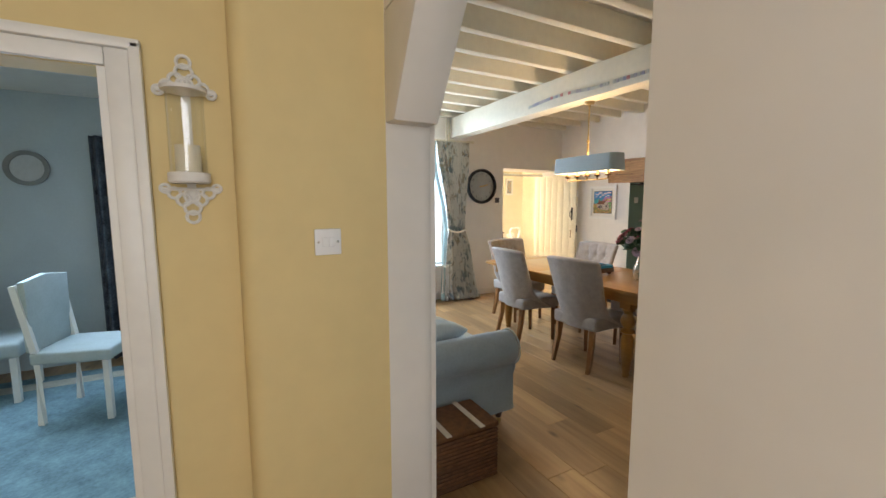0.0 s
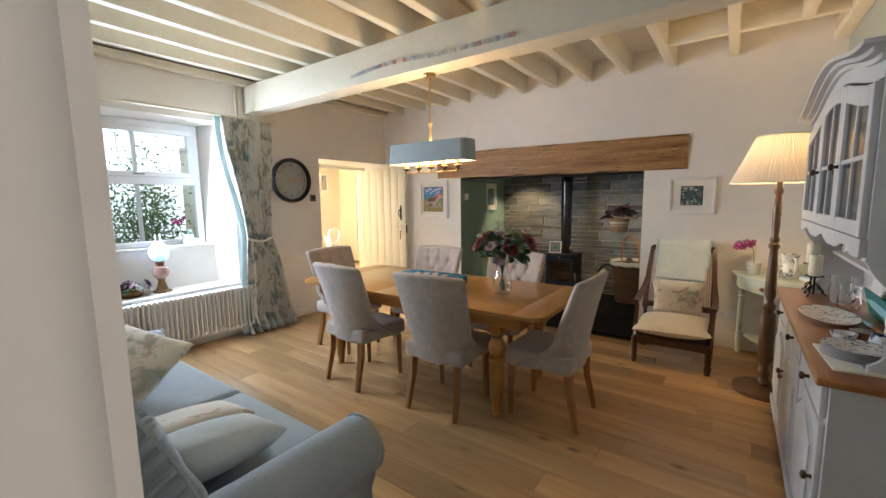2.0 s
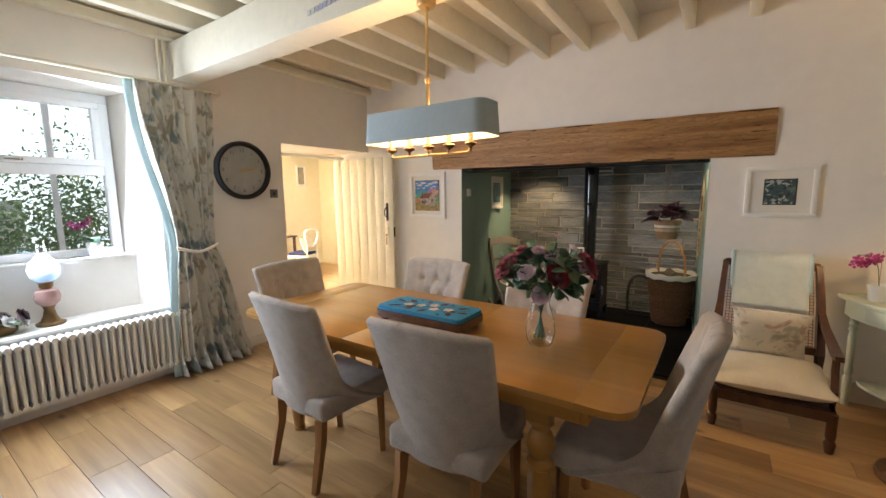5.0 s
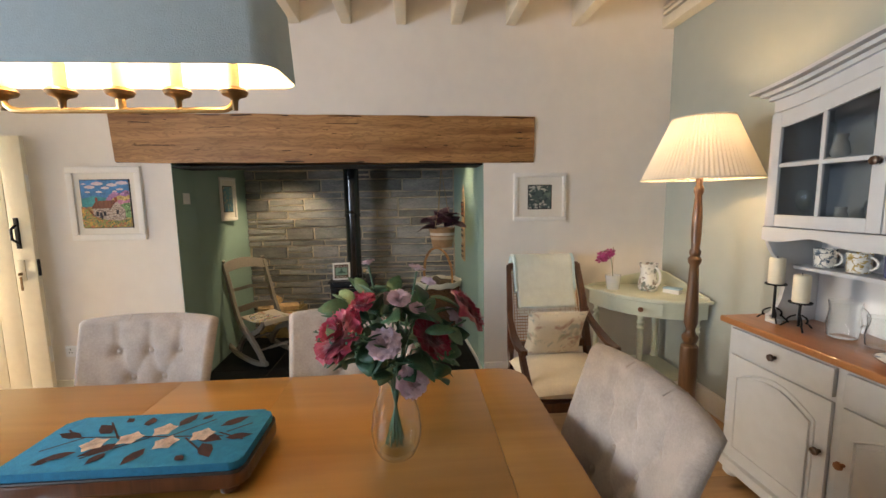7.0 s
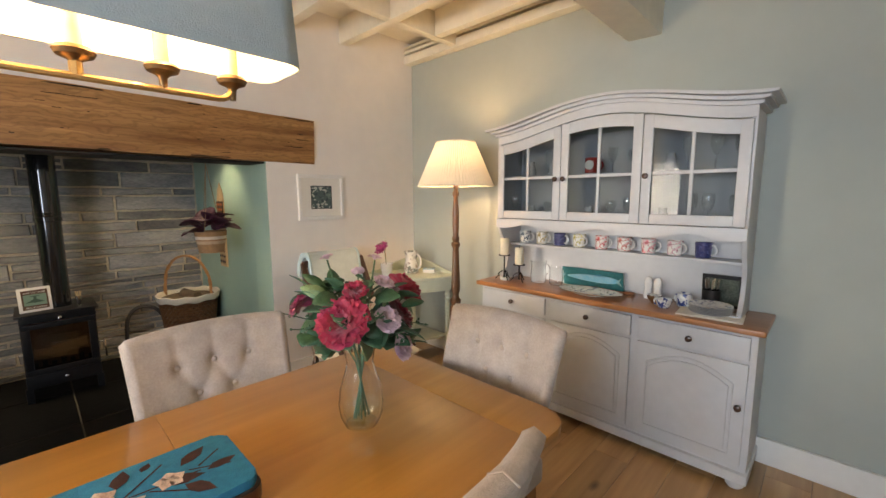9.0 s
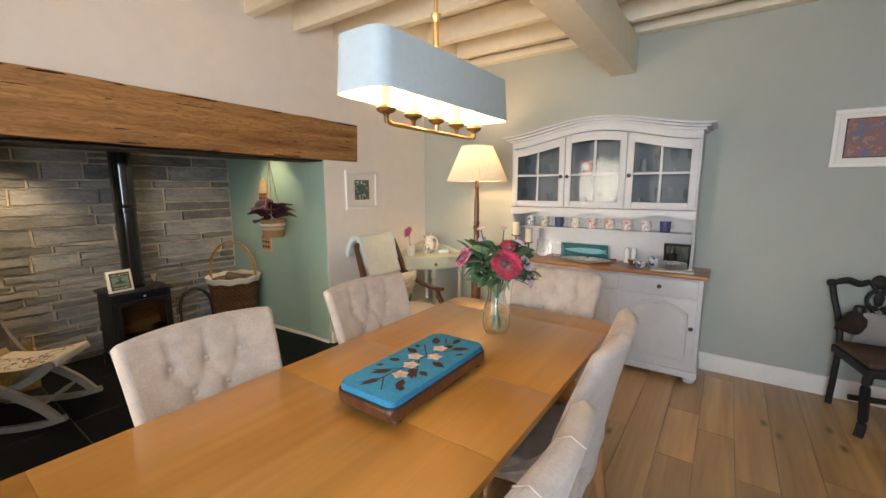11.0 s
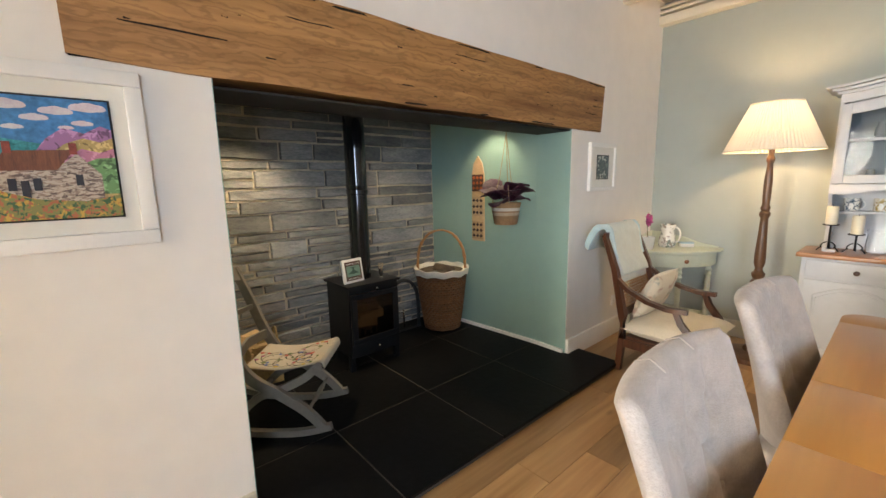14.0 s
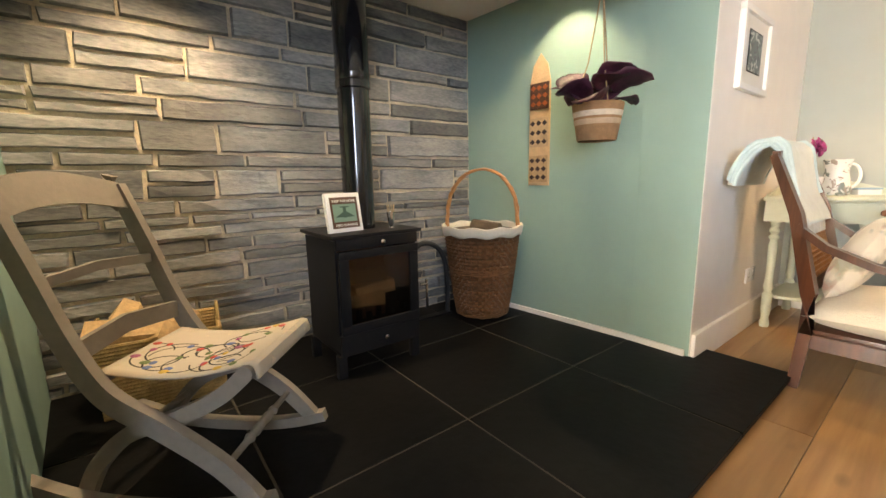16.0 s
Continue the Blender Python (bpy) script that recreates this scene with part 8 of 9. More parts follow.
for i in range(9):
    a = random.uniform(0, 6.28)
    p = Vector((0.12 * math.cos(a), 0.12 * math.sin(a), random.uniform(0.33, 0.42)))
    q = p * 1.0 + Vector((0.10 * math.cos(a), 0.10 * math.sin(a), random.uniform(-0.02, 0.05)))
    tube(bm, [p, q], 0.0015, 4)
    for k in range(7):
        t = p.lerp(q, 0.25 + k * 0.11)
        lathe(bm, [(0.001, -0.004), (0.004, 0), (0.001, 0.004)], 6, (t.x + random.uniform(-0.012, 0.012), t.y + random.uniform(-0.012, 0.012), t.z + random.uniform(-0.012, 0.012)))
part("seed_sprays", bm, LEAF, bq)


# ---- window-sill things ----
ol = thing("oil_lamp", "antique oil lamp with a pink font and blue glass globe", "oil lamp", pose(2.30, 5.72, WZ0 + 0.0255))
part("foot", lathe(bm_new(), [(0.082, 0.000), (0.086, 0.016), (0.059, 0.026), (0.040, 0.066), (0.029, 0.119), (0.040, 0.145)], 22), DARK_BRASS, ol)
part("font", lathe(bm_new(), [(0.040, 0.145), (0.066, 0.172), (0.074, 0.211), (0.063, 0.257), (0.026, 0.271)], 22), mat("pink_glass", (0.50, 0.30, 0.27), 0.2, vary=0.1), ol)
part("burner", lathe(bm_new(), [(0.029, 0.271), (0.040, 0.284), (0.040, 0.310), (0.053, 0.323)], 18), DARK_BRASS, ol)
part("globe", lathe(bm_new(), [(0.046, 0.323), (0.079, 0.356), (0.090, 0.409), (0.079, 0.462), (0.046, 0.495), (0.040, 0.515)], 26, closed=False), mat("pale_blue_opal_glass", (0.55, 0.68, 0.80), 0.25, vary=0.05, trans=0.3), ol)
gp = part("chimney", lathe(bm_new(), [(0.024, 0.330), (0.026, 0.528), (0.021, 0.594)], 16, closed=False), VASE_GLASS, ol)
fb = thing("sill_flower_bowl", "low brass bowl of purple and cream silk flowers", "flower bowl", pose(2.03, 5.69, WZ0 + 0.0255))
part("bowl", lathe(bm_new(), [(0.07, 0.0), (0.095, 0.02), (0.10, 0.06), (0.085, 0.075), (0.08, 0.06), (0.001, 0.05)], 22, sy=0.7, closed=False), DARK_BRASS, fb)
random.seed(31)
for k in range(12):
    bm = bm_new()
    x, y, z = random.uniform(-0.11, 0.12), random.uniform(-0.06, 0.05), random.uniform(0.08, 0.14)
    bloom(bm, (x, y, z + 0.2), 0.04, 3, 0.004, 200 + k)
    bmesh.ops.translate(bm, verts=bm.verts, vec=(0, 0, -0.2))
    part("silk_flower", bm, (PURPLE_LEAF, CHINA, LILAC, PURPLE_LEAF)[k % 4], fb)
for k in range(16):
    a = random.uniform(0, 6.28)
    solid(part("leaf", sheet(bm_new(), lambda u, v: (0.07 * u, 0.03 * math.sin(math.pi * u) * (2 * v - 1), -0.03 * u * u), 5, 2), LEAF_PALE, fb, m=pose(0.08 * math.cos(a), 0.05 * math.sin(a), 0.08, 0, random.uniform(-40, 10), math.degrees(a))), 0.001)
random.seed(13)
orchid(pose(2.66, 5.93, 1.046, 0, 0, 90), "magenta orchid with broad leaves on the upper window ledge", 5, 4, ORCHID)
wj = thing("sill_glass_jar", "small clear glass jar on the upper window ledge", "jar", pose(1.83, 5.93, 1.046))
q = part("jar", lathe(bm_new(), [(0.03, 0), (0.035, 0.01), (0.035, 0.08), (0.028, 0.09)], 16, closed=False), VASE_GLASS, wj)

# ---- antique chair by the sage wall ----
CHAIR_AT = pose(1.52, 0.58, 0, 0, 0, 12)
an = thing("antique_chair", "carved dark wooden side chair with a pierced back by the wall", "chair", CHAIR_AT)
for s in (-1, 1):
    part("back_post", tube(bm_new(), smooth_path([(0.20 * s, -0.20, 0.0), (0.195 * s, -0.18, 0.42), (0.205 * s, -0.205, 0.60), (0.235 * s, -0.235, 0.76), (0.25 * s, -0.25, 0.86)]), 0.02, 8), BLACK, an)
    part("ear", lathe(bm_new(), [(0.001, -0.028), (0.022, -0.02), (0.03, 0.0), (0.022, 0.02), (0.001, 0.028)], 12, (0.252 * s, -0.25, 0.862)), BLACK, an)
    part("front_leg", bar(bm_new(), smooth_path([(0.20 * s, 0.22, 0.42), (0.225 * s, 0.25, 0.32), (0.20 * s, 0.22, 0.10), (0.225 * s, 0.25, 0.0)]), 0.04, 0.04), BLACK, an)
    part("crest_scroll", tube(bm_new(), smooth_path([(0.25 * s, -0.25, 0.86), (0.17 * s, -0.258, 0.885), (0.10 * s, -0.262, 0.865), (0.05 * s, -0.262, 0.885)]), [0.018 + 0.006 * math.sin(math.pi * k / 18) for k in range(19)], 8), BLACK, an)
    for k, (w0, w1) in enumerate(((0.095, 0.03), (0.06, 0.018), (0.025, 0.008))):
        part("splat_petal", tube(bm_new(), smooth_path([(w1 * s * 0.6, -0.205, 0.53), (w0 * s, -0.218, 0.635), (w0 * s * 1.25, -0.224, 0.69), (w0 * s * 1.1, -0.227, 0.715), (w1 * s, -0.228, 0.70)]), 0.011, 7), BLACK, an)
    part("splat_scroll", tube(bm_new(), smooth_path([(0.02 * s, -0.23, 0.70), (0.062 * s, -0.238, 0.745), (0.05 * s, -0.246, 0.80), (0.02 * s, -0.252, 0.83), (0.045 * s, -0.258, 0.875)]), 0.012, 7), BLACK, an)
part("crest_carving", lathe(bm_new(), [(0.001, -0.05), (0.035, -0.035), (0.05, 0.0), (0.035, 0.03), (0.015, 0.045), (0.001, 0.048)], 14, (0, -0.262, 0.885), 1.0, 0.4), BLACK, an)
part("splat_boss", lathe(bm_new(), [(0.001, -0.06), (0.02, -0.045), (0.03, 0.0), (0.02, 0.045), (0.001, 0.06)], 12, (0, -0.24, 0.775), 1.0, 0.5), BLACK, an)
part("splat_stem", bar(bm_new(), [(0, -0.185, 0.43), (0, -0.205, 0.54)], [0.10, 0.04], [0.018, 0.018]), BLACK, an)
part("seat_rail", box(bm_new(), -0.23, 0.23, -0.20, 0.25, 0.385, 0.44, 0.01), BLACK, an)
part("seat_pad", box(bm_new(), -0.22, 0.22, -0.19, 0.245, 0.44, 0.475, 0.015, 3), mat("brown_velvet", (0.10, 0.06, 0.04), 0.9, vary=0.2), an)
part("stretcher", bar(bm_new(), [(-0.2, 0.03, 0.16), (0.2, 0.03, 0.16)], 0.025, 0.03), BLACK, an)
pc = thing("spotted_cushion", "grey cushion with white polka dots on the antique chair", "cushion", CHAIR_AT @ pose(-0.02, -0.085, 0.60, 66, 0, 0))
part("cover", pillow(bm_new(), 0.36, 0.26, 0.11, 55, 14, 0.06), mat("grey_cotton", (0.30, 0.28, 0.27), 0.9, vary=0.06), pc)
bm = bm_new()
for i in range(8):
    for j in range(6):
        x, y = -0.145 + 0.041 * i + (0.02 if j % 2 else 0), -0.10 + 0.04 * j
        if abs(x) > 0.16:
            continue
        e = max(0.0, (1 - (x / 0.18) ** 2) * (1 - (y / 0.13) ** 2)) ** 0.38
        lathe(bm, [(0.001, 0.0015), (0.010, 0.0)], 9, (x, y, 0.055 * e * 1.05), closed=False)
part("dots", bm, CHINA, pc)
part("brown_end", pillow(bm_new(), 0.15, 0.17, 0.10, 57, 12, 0.03), mat("brown_plush", (0.035, 0.02, 0.013), 0.95, vary=0.2), pc, "dark brown plush end of the cushion", m=pose(0.195, 0.03, 0.012, 0, 8, 20))

# ---- hall: lantern and switch ----
lt = thing("wall_lantern", "white pierced metal wall lantern with glass and a candle", "lantern", pose(0.0, 1.53, 1.42))
WM = mat("white_metal", (0.80, 0.78, 0.74), 0.5, vary=0.04)
for z0, s in ((0.40, 1), (0.11, -1)):
    for (x, z, r) in ((0.0, 0.085, 0.018), (0.0, 0.055, 0.022), (-0.022, 0.032, 0.018), (0.022, 0.032, 0.018), (-0.045, 0.012, 0.016), (0.045, 0.012, 0.016), (0.0, 0.02, 0.02), (-0.068, -0.002, 0.012), (0.068, -0.002, 0.012)):
        part("scroll_ring", tube(bm_new(), [(x + r * math.cos(a), -0.012, z0 + s * (z + r * math.sin(a))) for a in [k * 2 * math.pi / 12 for k in range(13)]], 0.0055, 6), WM, lt)
    part("fretwork_bar", tube(bm_new(), [(-0.075, -0.012, z0), (0.075, -0.012, z0)], 0.006, 6), WM, lt)
part("top_ring", lathe(bm_new(), [(0.045, 0.385), (0.058, 0.388), (0.060, 0.398), (0.045, 0.402)], 24, (0, -0.065, 0)), WM, lt)
part("tray", lathe(bm_new(), [(0.05, 0.125), (0.055, 0.13), (0.055, 0.155), (0.048, 0.157), (0.001, 0.14)], 24, (0, -0.065, 0), closed=False), WM, lt)
part("back_strap", box(bm_new(), -0.012, 0.012, -0.006, -0.001, 0.08, 0.44, 0.001), WM, lt)
g = part("glass_cylinder", lathe(bm_new(), [(0.048, 0.157), (0.048, 0.388)], 26, (0, -0.065, 0), closed=False), VASE_GLASS, lt)
g.visible_shadow = False
part("pillar_candle", lathe(bm_new(), [(0.032, 0.141), (0.033, 0.15), (0.033, 0.235), (0.005, 0.23)], 20, (0, -0.065, 0)), CANDLE, lt)
sw = thing("hall_switch", "white plastic double light switch on the yellow wall", "switch", pose(0.386, OY1, 1.358))
part("plate", box(bm_new(), -0.044, 0.044, -0.010, 0, -0.044, 0.044, 0.005), UPVC, sw)
for x in (-0.011, 0.011):
    part("rocker", box(bm_new(), x - 0.009, x + 0.009, -0.015, -0.0102, -0.016, 0.016, 0.002), UPVC, sw)
for x in (-0.032, 0.032):
    part("screw", lathe(bm_new(), [(0.004, 0.0), (0.003, 0.0015)], 10), CHROME, sw, m=pose(x, -0.0102, 0, 90))

# ---- blue room ----
rug = thing("rug", "large pale blue and cream rug with broad bands", "rug", pose(-1.0, 3.4, 0.0))
part("ground_weave", box(bm_new(), -1.0, 0.9, -1.3, 1.2, 0.001, 0.014, 0.004), mat("blue_wool_rug", (0.20, 0.32, 0.37), 0.95, vary=0.25, scale=7, bump=0.5, bscale=120), rug)
for x0, x1, y0, y1 in ((-0.85, 0.75, -1.15, -0.95), (-0.85, -0.65, -0.95, 1.05), (-0.65, 0.75, 0.9, 1.05)):
    part("cream_band", box(bm_new(), x0, x1, y0, y1, 0.0142, 0.016), mat("cream_wool_rug", (0.50, 0.49, 0.42), 0.95, vary=0.15, scale=9), rug)
bc = thing("blue_room_chair", "white painted wooden chair with pale upholstery on the rug", "chair", pose(-0.82, 3.72, 0.016, 0, 0, -105))
for s in (-1, 1):
    part("back_post", bar(bm_new(), [(0.2 * s, -0.2, 0.0), (0.2 * s, -0.19, 0.45), (0.21 * s, -0.27, 0.95)], 0.035, 0.035), WHITE_GLOSS, bc)
    part("front_leg", bar(bm_new(), [(0.2 * s, 0.2, 0.0), (0.2 * s, 0.2, 0.43)], 0.035, 0.035), WHITE_GLOSS, bc)
part("back_panel", prism(bm_new(), [(-0.2, 0.5), (0.2, 0.5), (0.21, 0.97), (0.0, 1.0), (-0.21, 0.97)], "xz", -0.25, -0.21, 0.008), CUSHION_BLUE, bc)
part("seat", box(bm_new(), -0.23, 0.23, -0.22, 0.24, 0.42, 0.50, 0.02, 3), CUSHION_BLUE, bc)
bk = thing("blue_room_clock", "round grey wall clock in the blue room", "clock", pose(-1.40, 4.9, 1.80))
part("rim", lathe(bm_new(), [(0.11, 0.0), (0.15, 0.01), (0.15, 0.035), (0.115, 0.03)], 32, closed=False), mat("grey_metal", (0.22, 0.23, 0.23), 0.5), bk, m=pose(0, 0, 0, 90))
part("face", lathe(bm_new(), [(0.001, 0.012), (0.114, 0.012)], 32, closed=False), mat("pale_grey_face", (0.5, 0.52, 0.53), 0.5), bk, m=pose(0, 0, 0, 90))
b2 = thing("blue_room_curtain", "dark patterned curtain hanging in the blue room", "curtain", pose(-0.95, 4.80, 0))
solid(part("cloth", sheet(bm_new(), lambda u, v: (0.22 * u, 0.035 * math.sin(u * 19), 0.03 + 2.07 * v), 30, 6), mat("dark_blue_print", (0.10, 0.12, 0.15), 0.9, vary=0.5, scale=10), b2), 0.005)
lv = thing("blue_room_bench", "pale upholstered bench with a yellow cushion in the blue room", "bench", pose(-1.75, 4.3, 0))
part("seat", box(bm_new(), -0.45, 0.45, -0.25, 0.25, 0.36, 0.48, 0.03, 3), CUSHION_BLUE, lv)
for x in (-0.4, 0.4):
    for y in (-0.2, 0.2):
        part("leg", bar(bm_new(), [(x, y, 0), (x, y, 0.36)], 0.04, 0.04), WHITE_GLOSS, lv)
tagged(part("yellow_cushion", pillow(bm_new(), 0.4, 0.4, 0.14, 5), mat("yellow_cotton", (0.5, 0.42, 0.2), 0.9), m=pose(-1.75, 4.42, 0.66, 70, 0, 0)), "muted yellow cushion on the bench", "cushion")

# ---- next room ----
nc = thing("balloon_chair", "white painted balloon-back chair with a dark blue seat", "chair", pose(6.30, 8.15, 0, 0, 0, 20))
bm = bm_new()
loop = [(0.0, 0.90), (0.12, 0.895), (0.20, 0.86), (0.215, 0.78), (0.17, 0.68), (0.10, 0.62), (0.0, 0.60), (-0.10, 0.62), (-0.17, 0.68), (-0.215, 0.78), (-0.20, 0.86), (-0.12, 0.895), (0.0, 0.90)]
tube(bm, smooth_path([(x, -0.2, z) for x, z in loop]), 0.02, 8)
part("balloon_back", bm, WHITE_GLOSS, nc)
for s in (-1, 1):
    part("back_leg", bar(bm_new(), [(0.15 * s, -0.2, 0.66), (0.17 * s, -0.19, 0.44), (0.18 * s, -0.24, 0.0)], 0.03, 0.035), WHITE_GLOSS, nc)
    part("front_leg", bar(bm_new(), [(0.19 * s, 0.2, 0.42), (0.2 * s, 0.22, 0.0)], 0.032, 0.032), WHITE_GLOSS, nc)
part("seat_rail", box(bm_new(), -0.21, 0.21, -0.2, 0.22, 0.38, 0.43, 0.01), WHITE_GLOSS, nc)
part("seat_pad", box(bm_new(), -0.19, 0.19, -0.18, 0.20, 0.43, 0.48, 0.02, 3), mat("navy_cloth", (0.02, 0.025, 0.08), 0.9, vary=0.1), nc)
tagged(part("cream_cushion", pillow(bm_new(), 0.34, 0.3, 0.1, 3), CREAM_CLOTH, m=pose(6.33, 8.05, 0.62, 70, 0, 20)), "cream cushion propped on the balloon-back chair", "cushion")
dk = thing("writing_desk", "dark wooden writing desk in the next room", "desk", pose(6.0, 8.85, 0))
part("top", box(bm_new(), -0.5, 0.5, -0.28, 0.28, 0.72, 0.75, 0.004), MAHOGANY, dk)
for x in (-0.45, 0.45):
    for y in (-0.24, 0.24):
        part("leg", bar(bm_new(), [(x, y, 0), (x, y, 0.72)], 0.04, 0.04), MAHOGANY, dk)
dl = thing("desk_lamp", "small lamp with a white shade on the writing desk", "table lamp", pose(6.12, 8.85, 0.75))
part("base", lathe(bm_new(), [(0.06, 0), (0.05, 0.02), (0.015, 0.05), (0.015, 0.26)], 18), BRASS, dl)
solid(part("shade", lathe(bm_new(), [(0.16, 0.24), (0.09, 0.44)], 28, closed=False), CREAM_CLOTH, dl), 0.003)
picture(pose(7.12, 9.2, 1.95), 0.24, 0.45, 0.03, 0.03, "white framed blue and sand beach picture", [(0.4, 0.3, 0.2), (0.1, 0.3, 0.5), (0.5, 0.4, 0.3)])
picture(pose(6.28, 9.2, 1.95), 0.36, 0.62, 0.01, 0.0, "red and yellow abstract picture", [(0.5, 0.08, 0.04), (0.6, 0.35, 0.06), (0.4, 0.05, 0.05)], frame_mat=BLACK)
nw = thing("window_east", "white framed window of the next room", "window")
nw["kind"] = "structure"
bm = bm_new()
for q in ((7.2, 8.6, 0.25, 0.31), (7.2, 8.6, 2.04, 2.1), (7.2, 7.26, 0.31, 2.04), (8.54, 8.6, 0.31, 2.04), (7.87, 7.93, 0.31, 2.04)):
    box(bm, 7.62, 7.68, *q, 0.004)
part("window_frame", bm, UPVC, nw)

# ---- outdoors ----
bm = bm_new()
box(bm, -400, 400, -400, 400, -0.5, -0.4)
setting("ground", bm, mat("pale_gravel", (0.42, 0.40, 0.36), 0.95, vary=0.15, scale=3), "pale gravel yard reaching to the horizon")
bw = thing("garden_wall", "whitewashed garden wall beyond the window", "wall", pose(0, 10.2, 0))
bw["kind"] = "structure"
part("masonry", box(bm_new(), -4, 3.0, 0, 0.3, -0.4, 1.5), mat("whitewash", (0.80, 0.80, 0.78), 0.9, vary=0.08, scale=2), bw)
gl = thing("glazed_lean_to", "white framed glazed lean-to roof outside the window", "lean-to", pose(0, 8.2, 0))
for k in range(8):
    x = -0.9 + 0.55 * k
    part("rafter", bar(bm_new(), [(x, 0, 2.05 + 0.33 * (x + 0.9) * 0.5), (x, 1.9, 2.5 + 0.33 * (x + 0.9) * 0.5)], 0.05, 0.07), UPVC, gl)
    part("post", bar(bm_new(), [(x, 0, -0.4), (x, 0, 2.05 + 0.33 * (x + 0.9) * 0.5)], 0.05, 0.05), UPVC, gl)
part("eaves_plate", bar(bm_new(), [(-1.0, 0, 2.05), (3.1, 0, 2.05 + 0.33 * 2.0)], 0.06, 0.09), UPVC, gl)
part("ridge_plate", bar(bm_new(), [(-1.0, 1.9, 2.5), (3.1, 1.9, 2.5 + 0.33 * 2.0)], 0.06, 0.09), UPVC, gl)
random.seed(19)
IVY = mat("ivy_leaf", (0.20, 0.34, 0.15), 0.6, vary=0.4, scale=8, island=True)
bm = bm_new()
for i in range(14000):
    u = random.random()
    cx = random.choice((1.2, 1.7, 2.1, 2.5, 2.9, 3.35, 3.35))
    x = random.gauss(cx, 0.22)
    z = abs(random.gauss(0.75, 0.6)) + 0.35 * (cx > 1.5) + (0.4 * random.random() if cx > 3 else 0)
    y = 8.9 + random.gauss(0, 0.22)
    p = Vector((x, y, z - 0.3))
    a = Vector((random.uniform(-1, 1), random.uniform(-1, 1), random.uniform(-1, 1))).normalized()
    b = a.orthogonal().normalized()
    s = random.uniform(0.018, 0.042)
    bm.faces.new([bm.verts.new(p + a * s), bm.verts.new(p + b * s * 0.6), bm.verts.new(p - a * s), bm.verts.new(p - b * s * 0.6)])
for k in range(14):
    x = random.uniform(1.0, 3.5)
    tube(bm, [(x, 8.9, -0.45), (x + random.uniform(-0.1, 0.1), 8.95, 0.4), (x + random.uniform(-0.3, 0.3), 8.9, 1.3)], [0.02, 0.012, 0.004], 5)
tagged(part("garden_shrubs", bm, IVY, smooth=0), "leafy green climbing shrubs outside the window", "shrub", kind="stuff")
bd = tagged(part("backdrop_sky", box(bm_new(), -14, 7.0, 13.0, 13.1, -0.4, 12), glow("bright_sky", (0.78, 0.92, 1.0), 1.6)), "bright hazy sky beyond the garden", "sky", kind="structure")

# ---- hearth tiles ----
hb = setting("hearth_base", box(bm_new(), 5.125, 7.02, 1.63, 4.27, 0.001, 0.0425), GROUT, "pale mortar bed of the raised slate hearth")


def chamfer_slab(w, d, h, c):
    bm = bm_new()
    lo = [bm.verts.new(p) for p in ((0, 0, 0), (w, 0, 0), (w, d, 0), (0, d, 0))]
    mi = [bm.verts.new(p) for p in ((0, 0, h - c), (w, 0, h - c), (w, d, h - c), (0, d, h - c))]
    up = [bm.verts.new(p) for p in ((c, c, h), (w - c, c, h), (w - c, d - c, h), (c, d - c, h))]
    bm.faces.new(up)
    for a, b in ((lo, mi), (mi, up)):
        for k in range(4):
            bm.faces.new((a[k], a[(k + 1) % 4], b[(k + 1) % 4], b[k]))
    return bm


XL = (5.115, 5.785, 6.435, 7.02)
YL = (1.62, 2.295, 2.96, 3.615, 4.28)
for i in range(3):
    for j in range(4):
        w, d = XL[i + 1] - XL[i] - 0.008, YL[j + 1] - YL[j] - 0.008
        part("slate_tile", chamfer_slab(w, d, 0.017, 0.0015), SLATE, hb, m=pose(XL[i], YL[j], 0.0285), smooth=0)

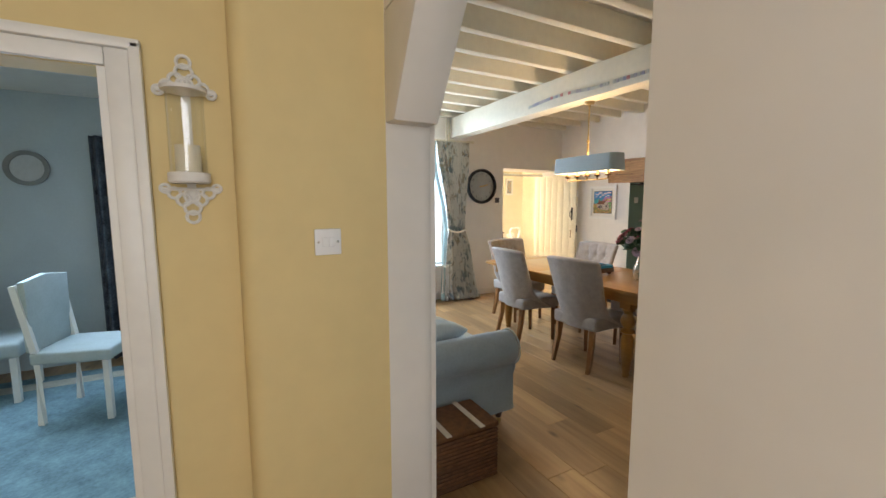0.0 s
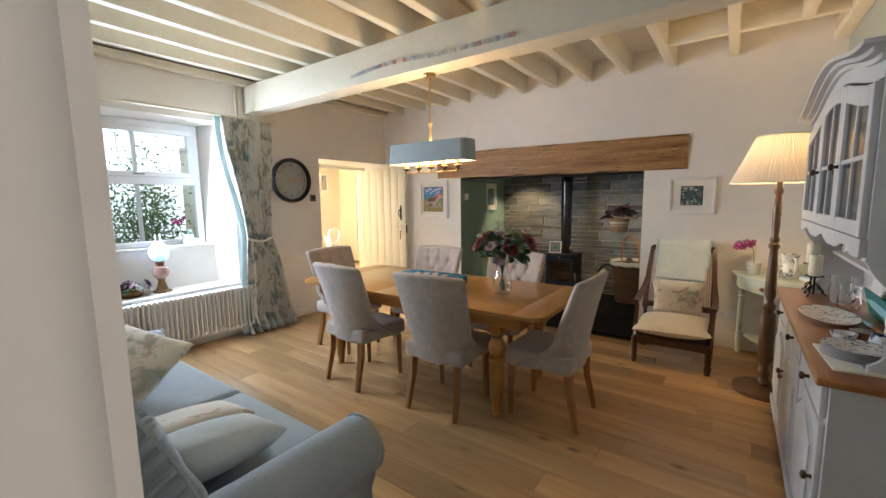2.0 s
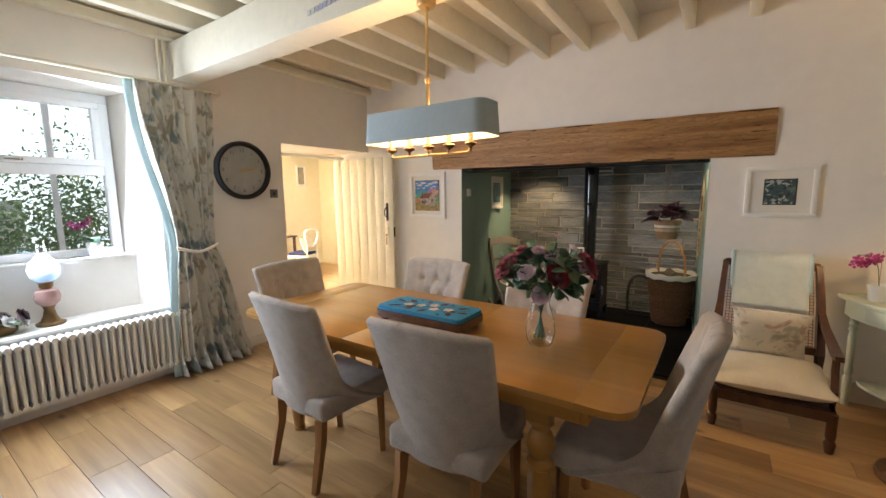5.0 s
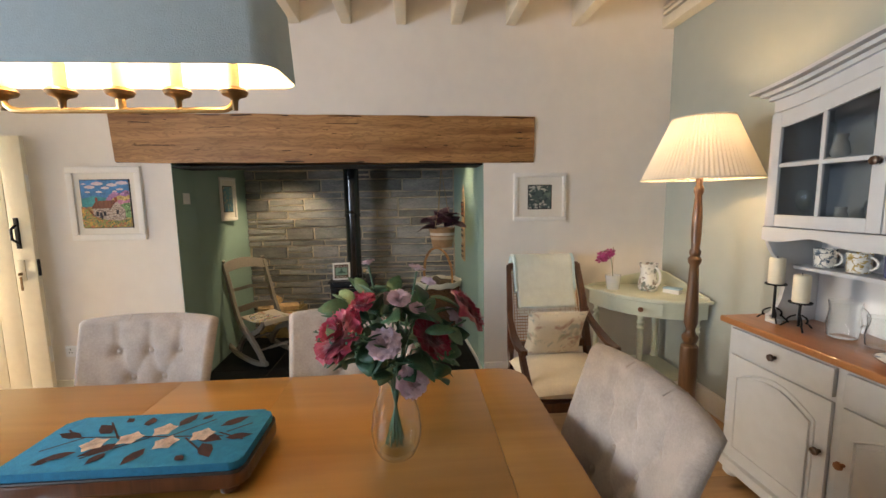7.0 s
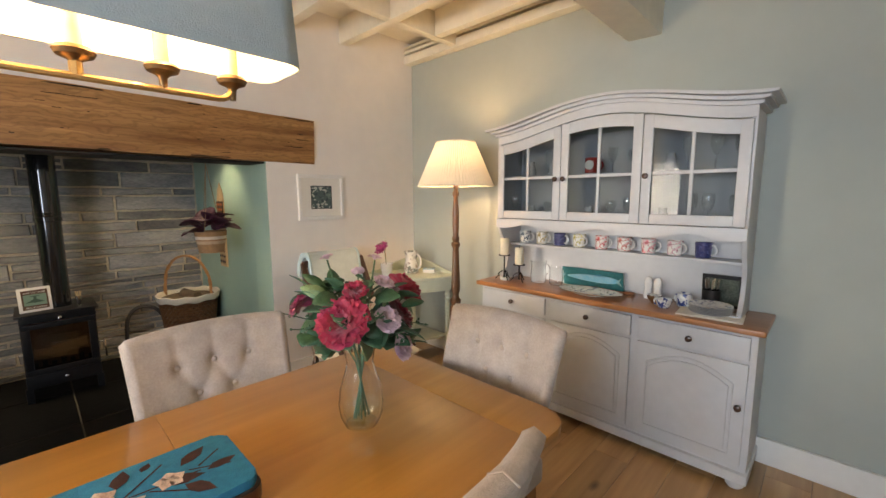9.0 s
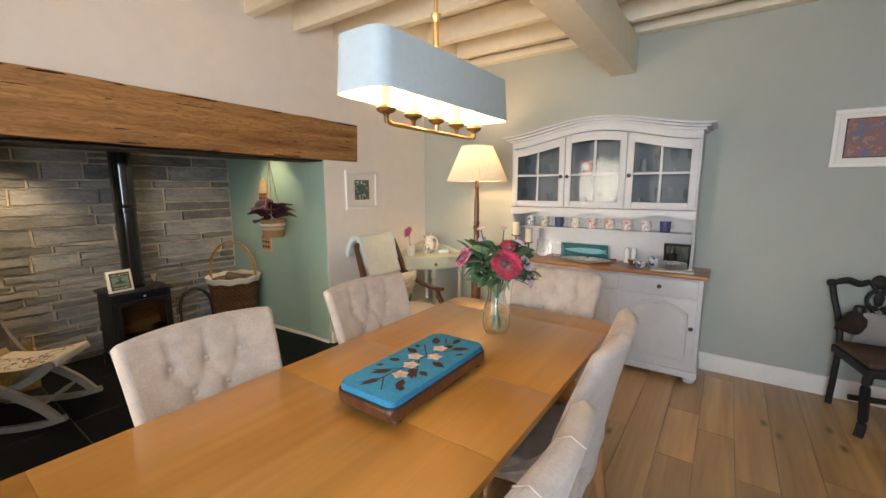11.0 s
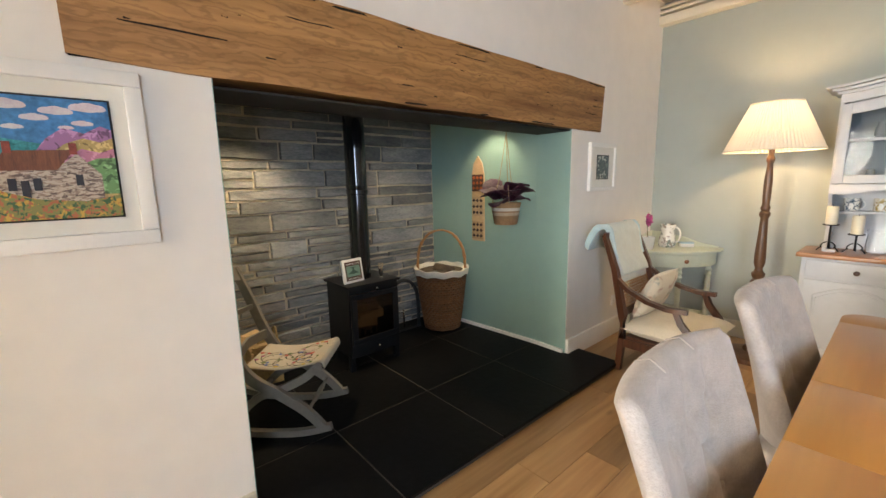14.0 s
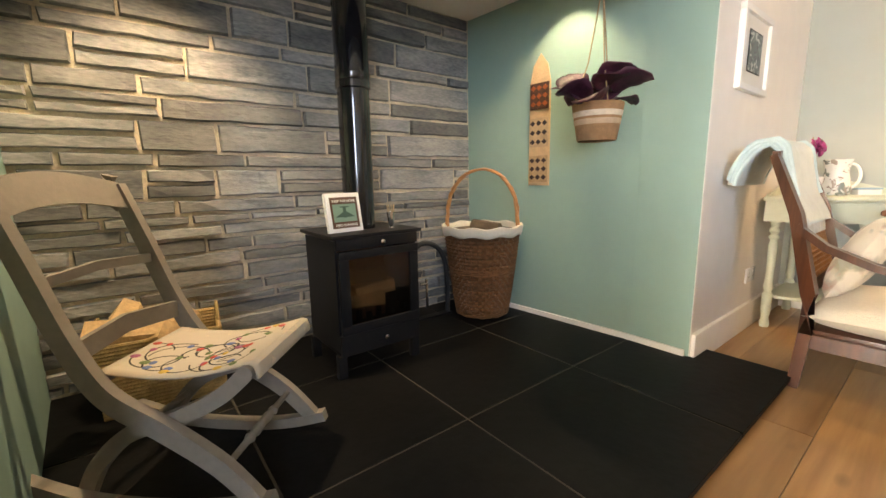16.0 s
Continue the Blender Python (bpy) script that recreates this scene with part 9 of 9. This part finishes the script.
# ---- stone back wall of the inglenook ----
sw_ = setting("wall_inglenook_back", box(bm_new(), 6.985, 7.35, 1.5, 4.5, 0.0, 2.05), MORTAR, "coursed grey slate stone back wall of the inglenook")
random.seed(42)
z = 0.05
while z < 1.975:
    h = random.choice((0.05, 0.065, 0.075, 0.09, 0.10)) if z < 0.8 else random.choice((0.07, 0.085, 0.10, 0.12, 0.14))
    h = min(h, 1.985 - z)
    if h < 0.03:
        break
    y = 1.88 - random.uniform(0, 0.2)
    while y < 4.22:
        l = random.uniform(0.20, 0.60) * (1.15 if z > 0.9 else 1)
        y0, y1 = max(y, 1.878), min(y + l, 4.212)
        if y1 - y0 > 0.04:
            split = h > 0.095 and random.random() < 0.28
            parts_ = [(0.0, h)] if not split else [(0.0, h * 0.5), (h * 0.5, h)]
            for a, b in parts_:
                g = 0.007
                bm = bm_new()
                dpt = random.uniform(0.012, 0.030)
                j = lambda s: random.uniform(-s, s)
                c = [(y0 + g + j(0.004), z + a + g + j(0.004)), (y1 - g + j(0.004), z + a + g + j(0.004)), (y1 - g + j(0.004), z + b - g + j(0.004)), (y0 + g + j(0.004), z + b - g + j(0.004))]
                n = max(2, int((y1 - y0) / 0.09))
                bot = [(c[0][0] + (c[1][0] - c[0][0]) * k / n, c[0][1] + (c[1][1] - c[0][1]) * k / n + (j(0.004) if 0 < k < n else 0)) for k in range(n + 1)]
                top = [(c[3][0] + (c[2][0] - c[3][0]) * k / n, c[3][1] + (c[2][1] - c[3][1]) * k / n + (j(0.004) if 0 < k < n else 0)) for k in range(n + 1)]
                bk_b, bk_t = [bm.verts.new((6.987, p, q)) for p, q in bot], [bm.verts.new((6.987, p, q)) for p, q in top]
                e = 0.006
                fr_b = [bm.verts.new((6.985 - dpt + j(0.005), p + (e if k == 0 else -e if k == n else 0), q + e)) for k, (p, q) in enumerate(bot)]
                fr_t = [bm.verts.new((6.985 - dpt + j(0.005), p + (e if k == 0 else -e if k == n else 0), q - e)) for k, (p, q) in enumerate(top)]
                for k in range(n):
                    bm.faces.new((fr_b[k], fr_b[k + 1], fr_t[k + 1], fr_t[k]))
                    bm.faces.new((bk_b[k], bk_b[k + 1], fr_b[k + 1], fr_b[k]))
                    bm.faces.new((fr_t[k], fr_t[k + 1], bk_t[k + 1], bk_t[k]))
                bm.faces.new((bk_b[0], fr_b[0], fr_t[0], bk_t[0]))
                bm.faces.new((bk_b[n], bk_t[n], fr_t[n], fr_b[n]))
                part("stone", bm, STONE, sw_, smooth=0)
        y += l
    z += h

# ---- floorboards ----
random.seed(6)
fo = bpy.data.objects["floor"]
W = 0.19
x = X0 - 0.2
meshes = {}
while x < X1 - 0.01:
    w = min(W, X1 - x)
    y = Y0 - random.uniform(0, 1.6)
    yend = 6.05 if x > DX0 - 0.1 else Y1
    while y < yend:
        l = random.choice((0.6, 0.9, 1.2, 1.5, 1.8))
        a, b = max(y, Y0), min(y + l, yend)
        if b - a > 0.03:
            key = (round(w, 3), round(b - a, 3))
            if key not in meshes:
                ob = part("floorboard", chamfer_slab(w - 0.0016, b - a - 0.0016, 0.016, 0.0012), OAK_FLOOR, fo, smooth=0)
                meshes[key] = ob.data
            else:
                ob = new("floorboard", meshes[key])
                ob.parent = fo
            ob.matrix_basis = pose(x, a, -0.016)
        y += l
    x += W
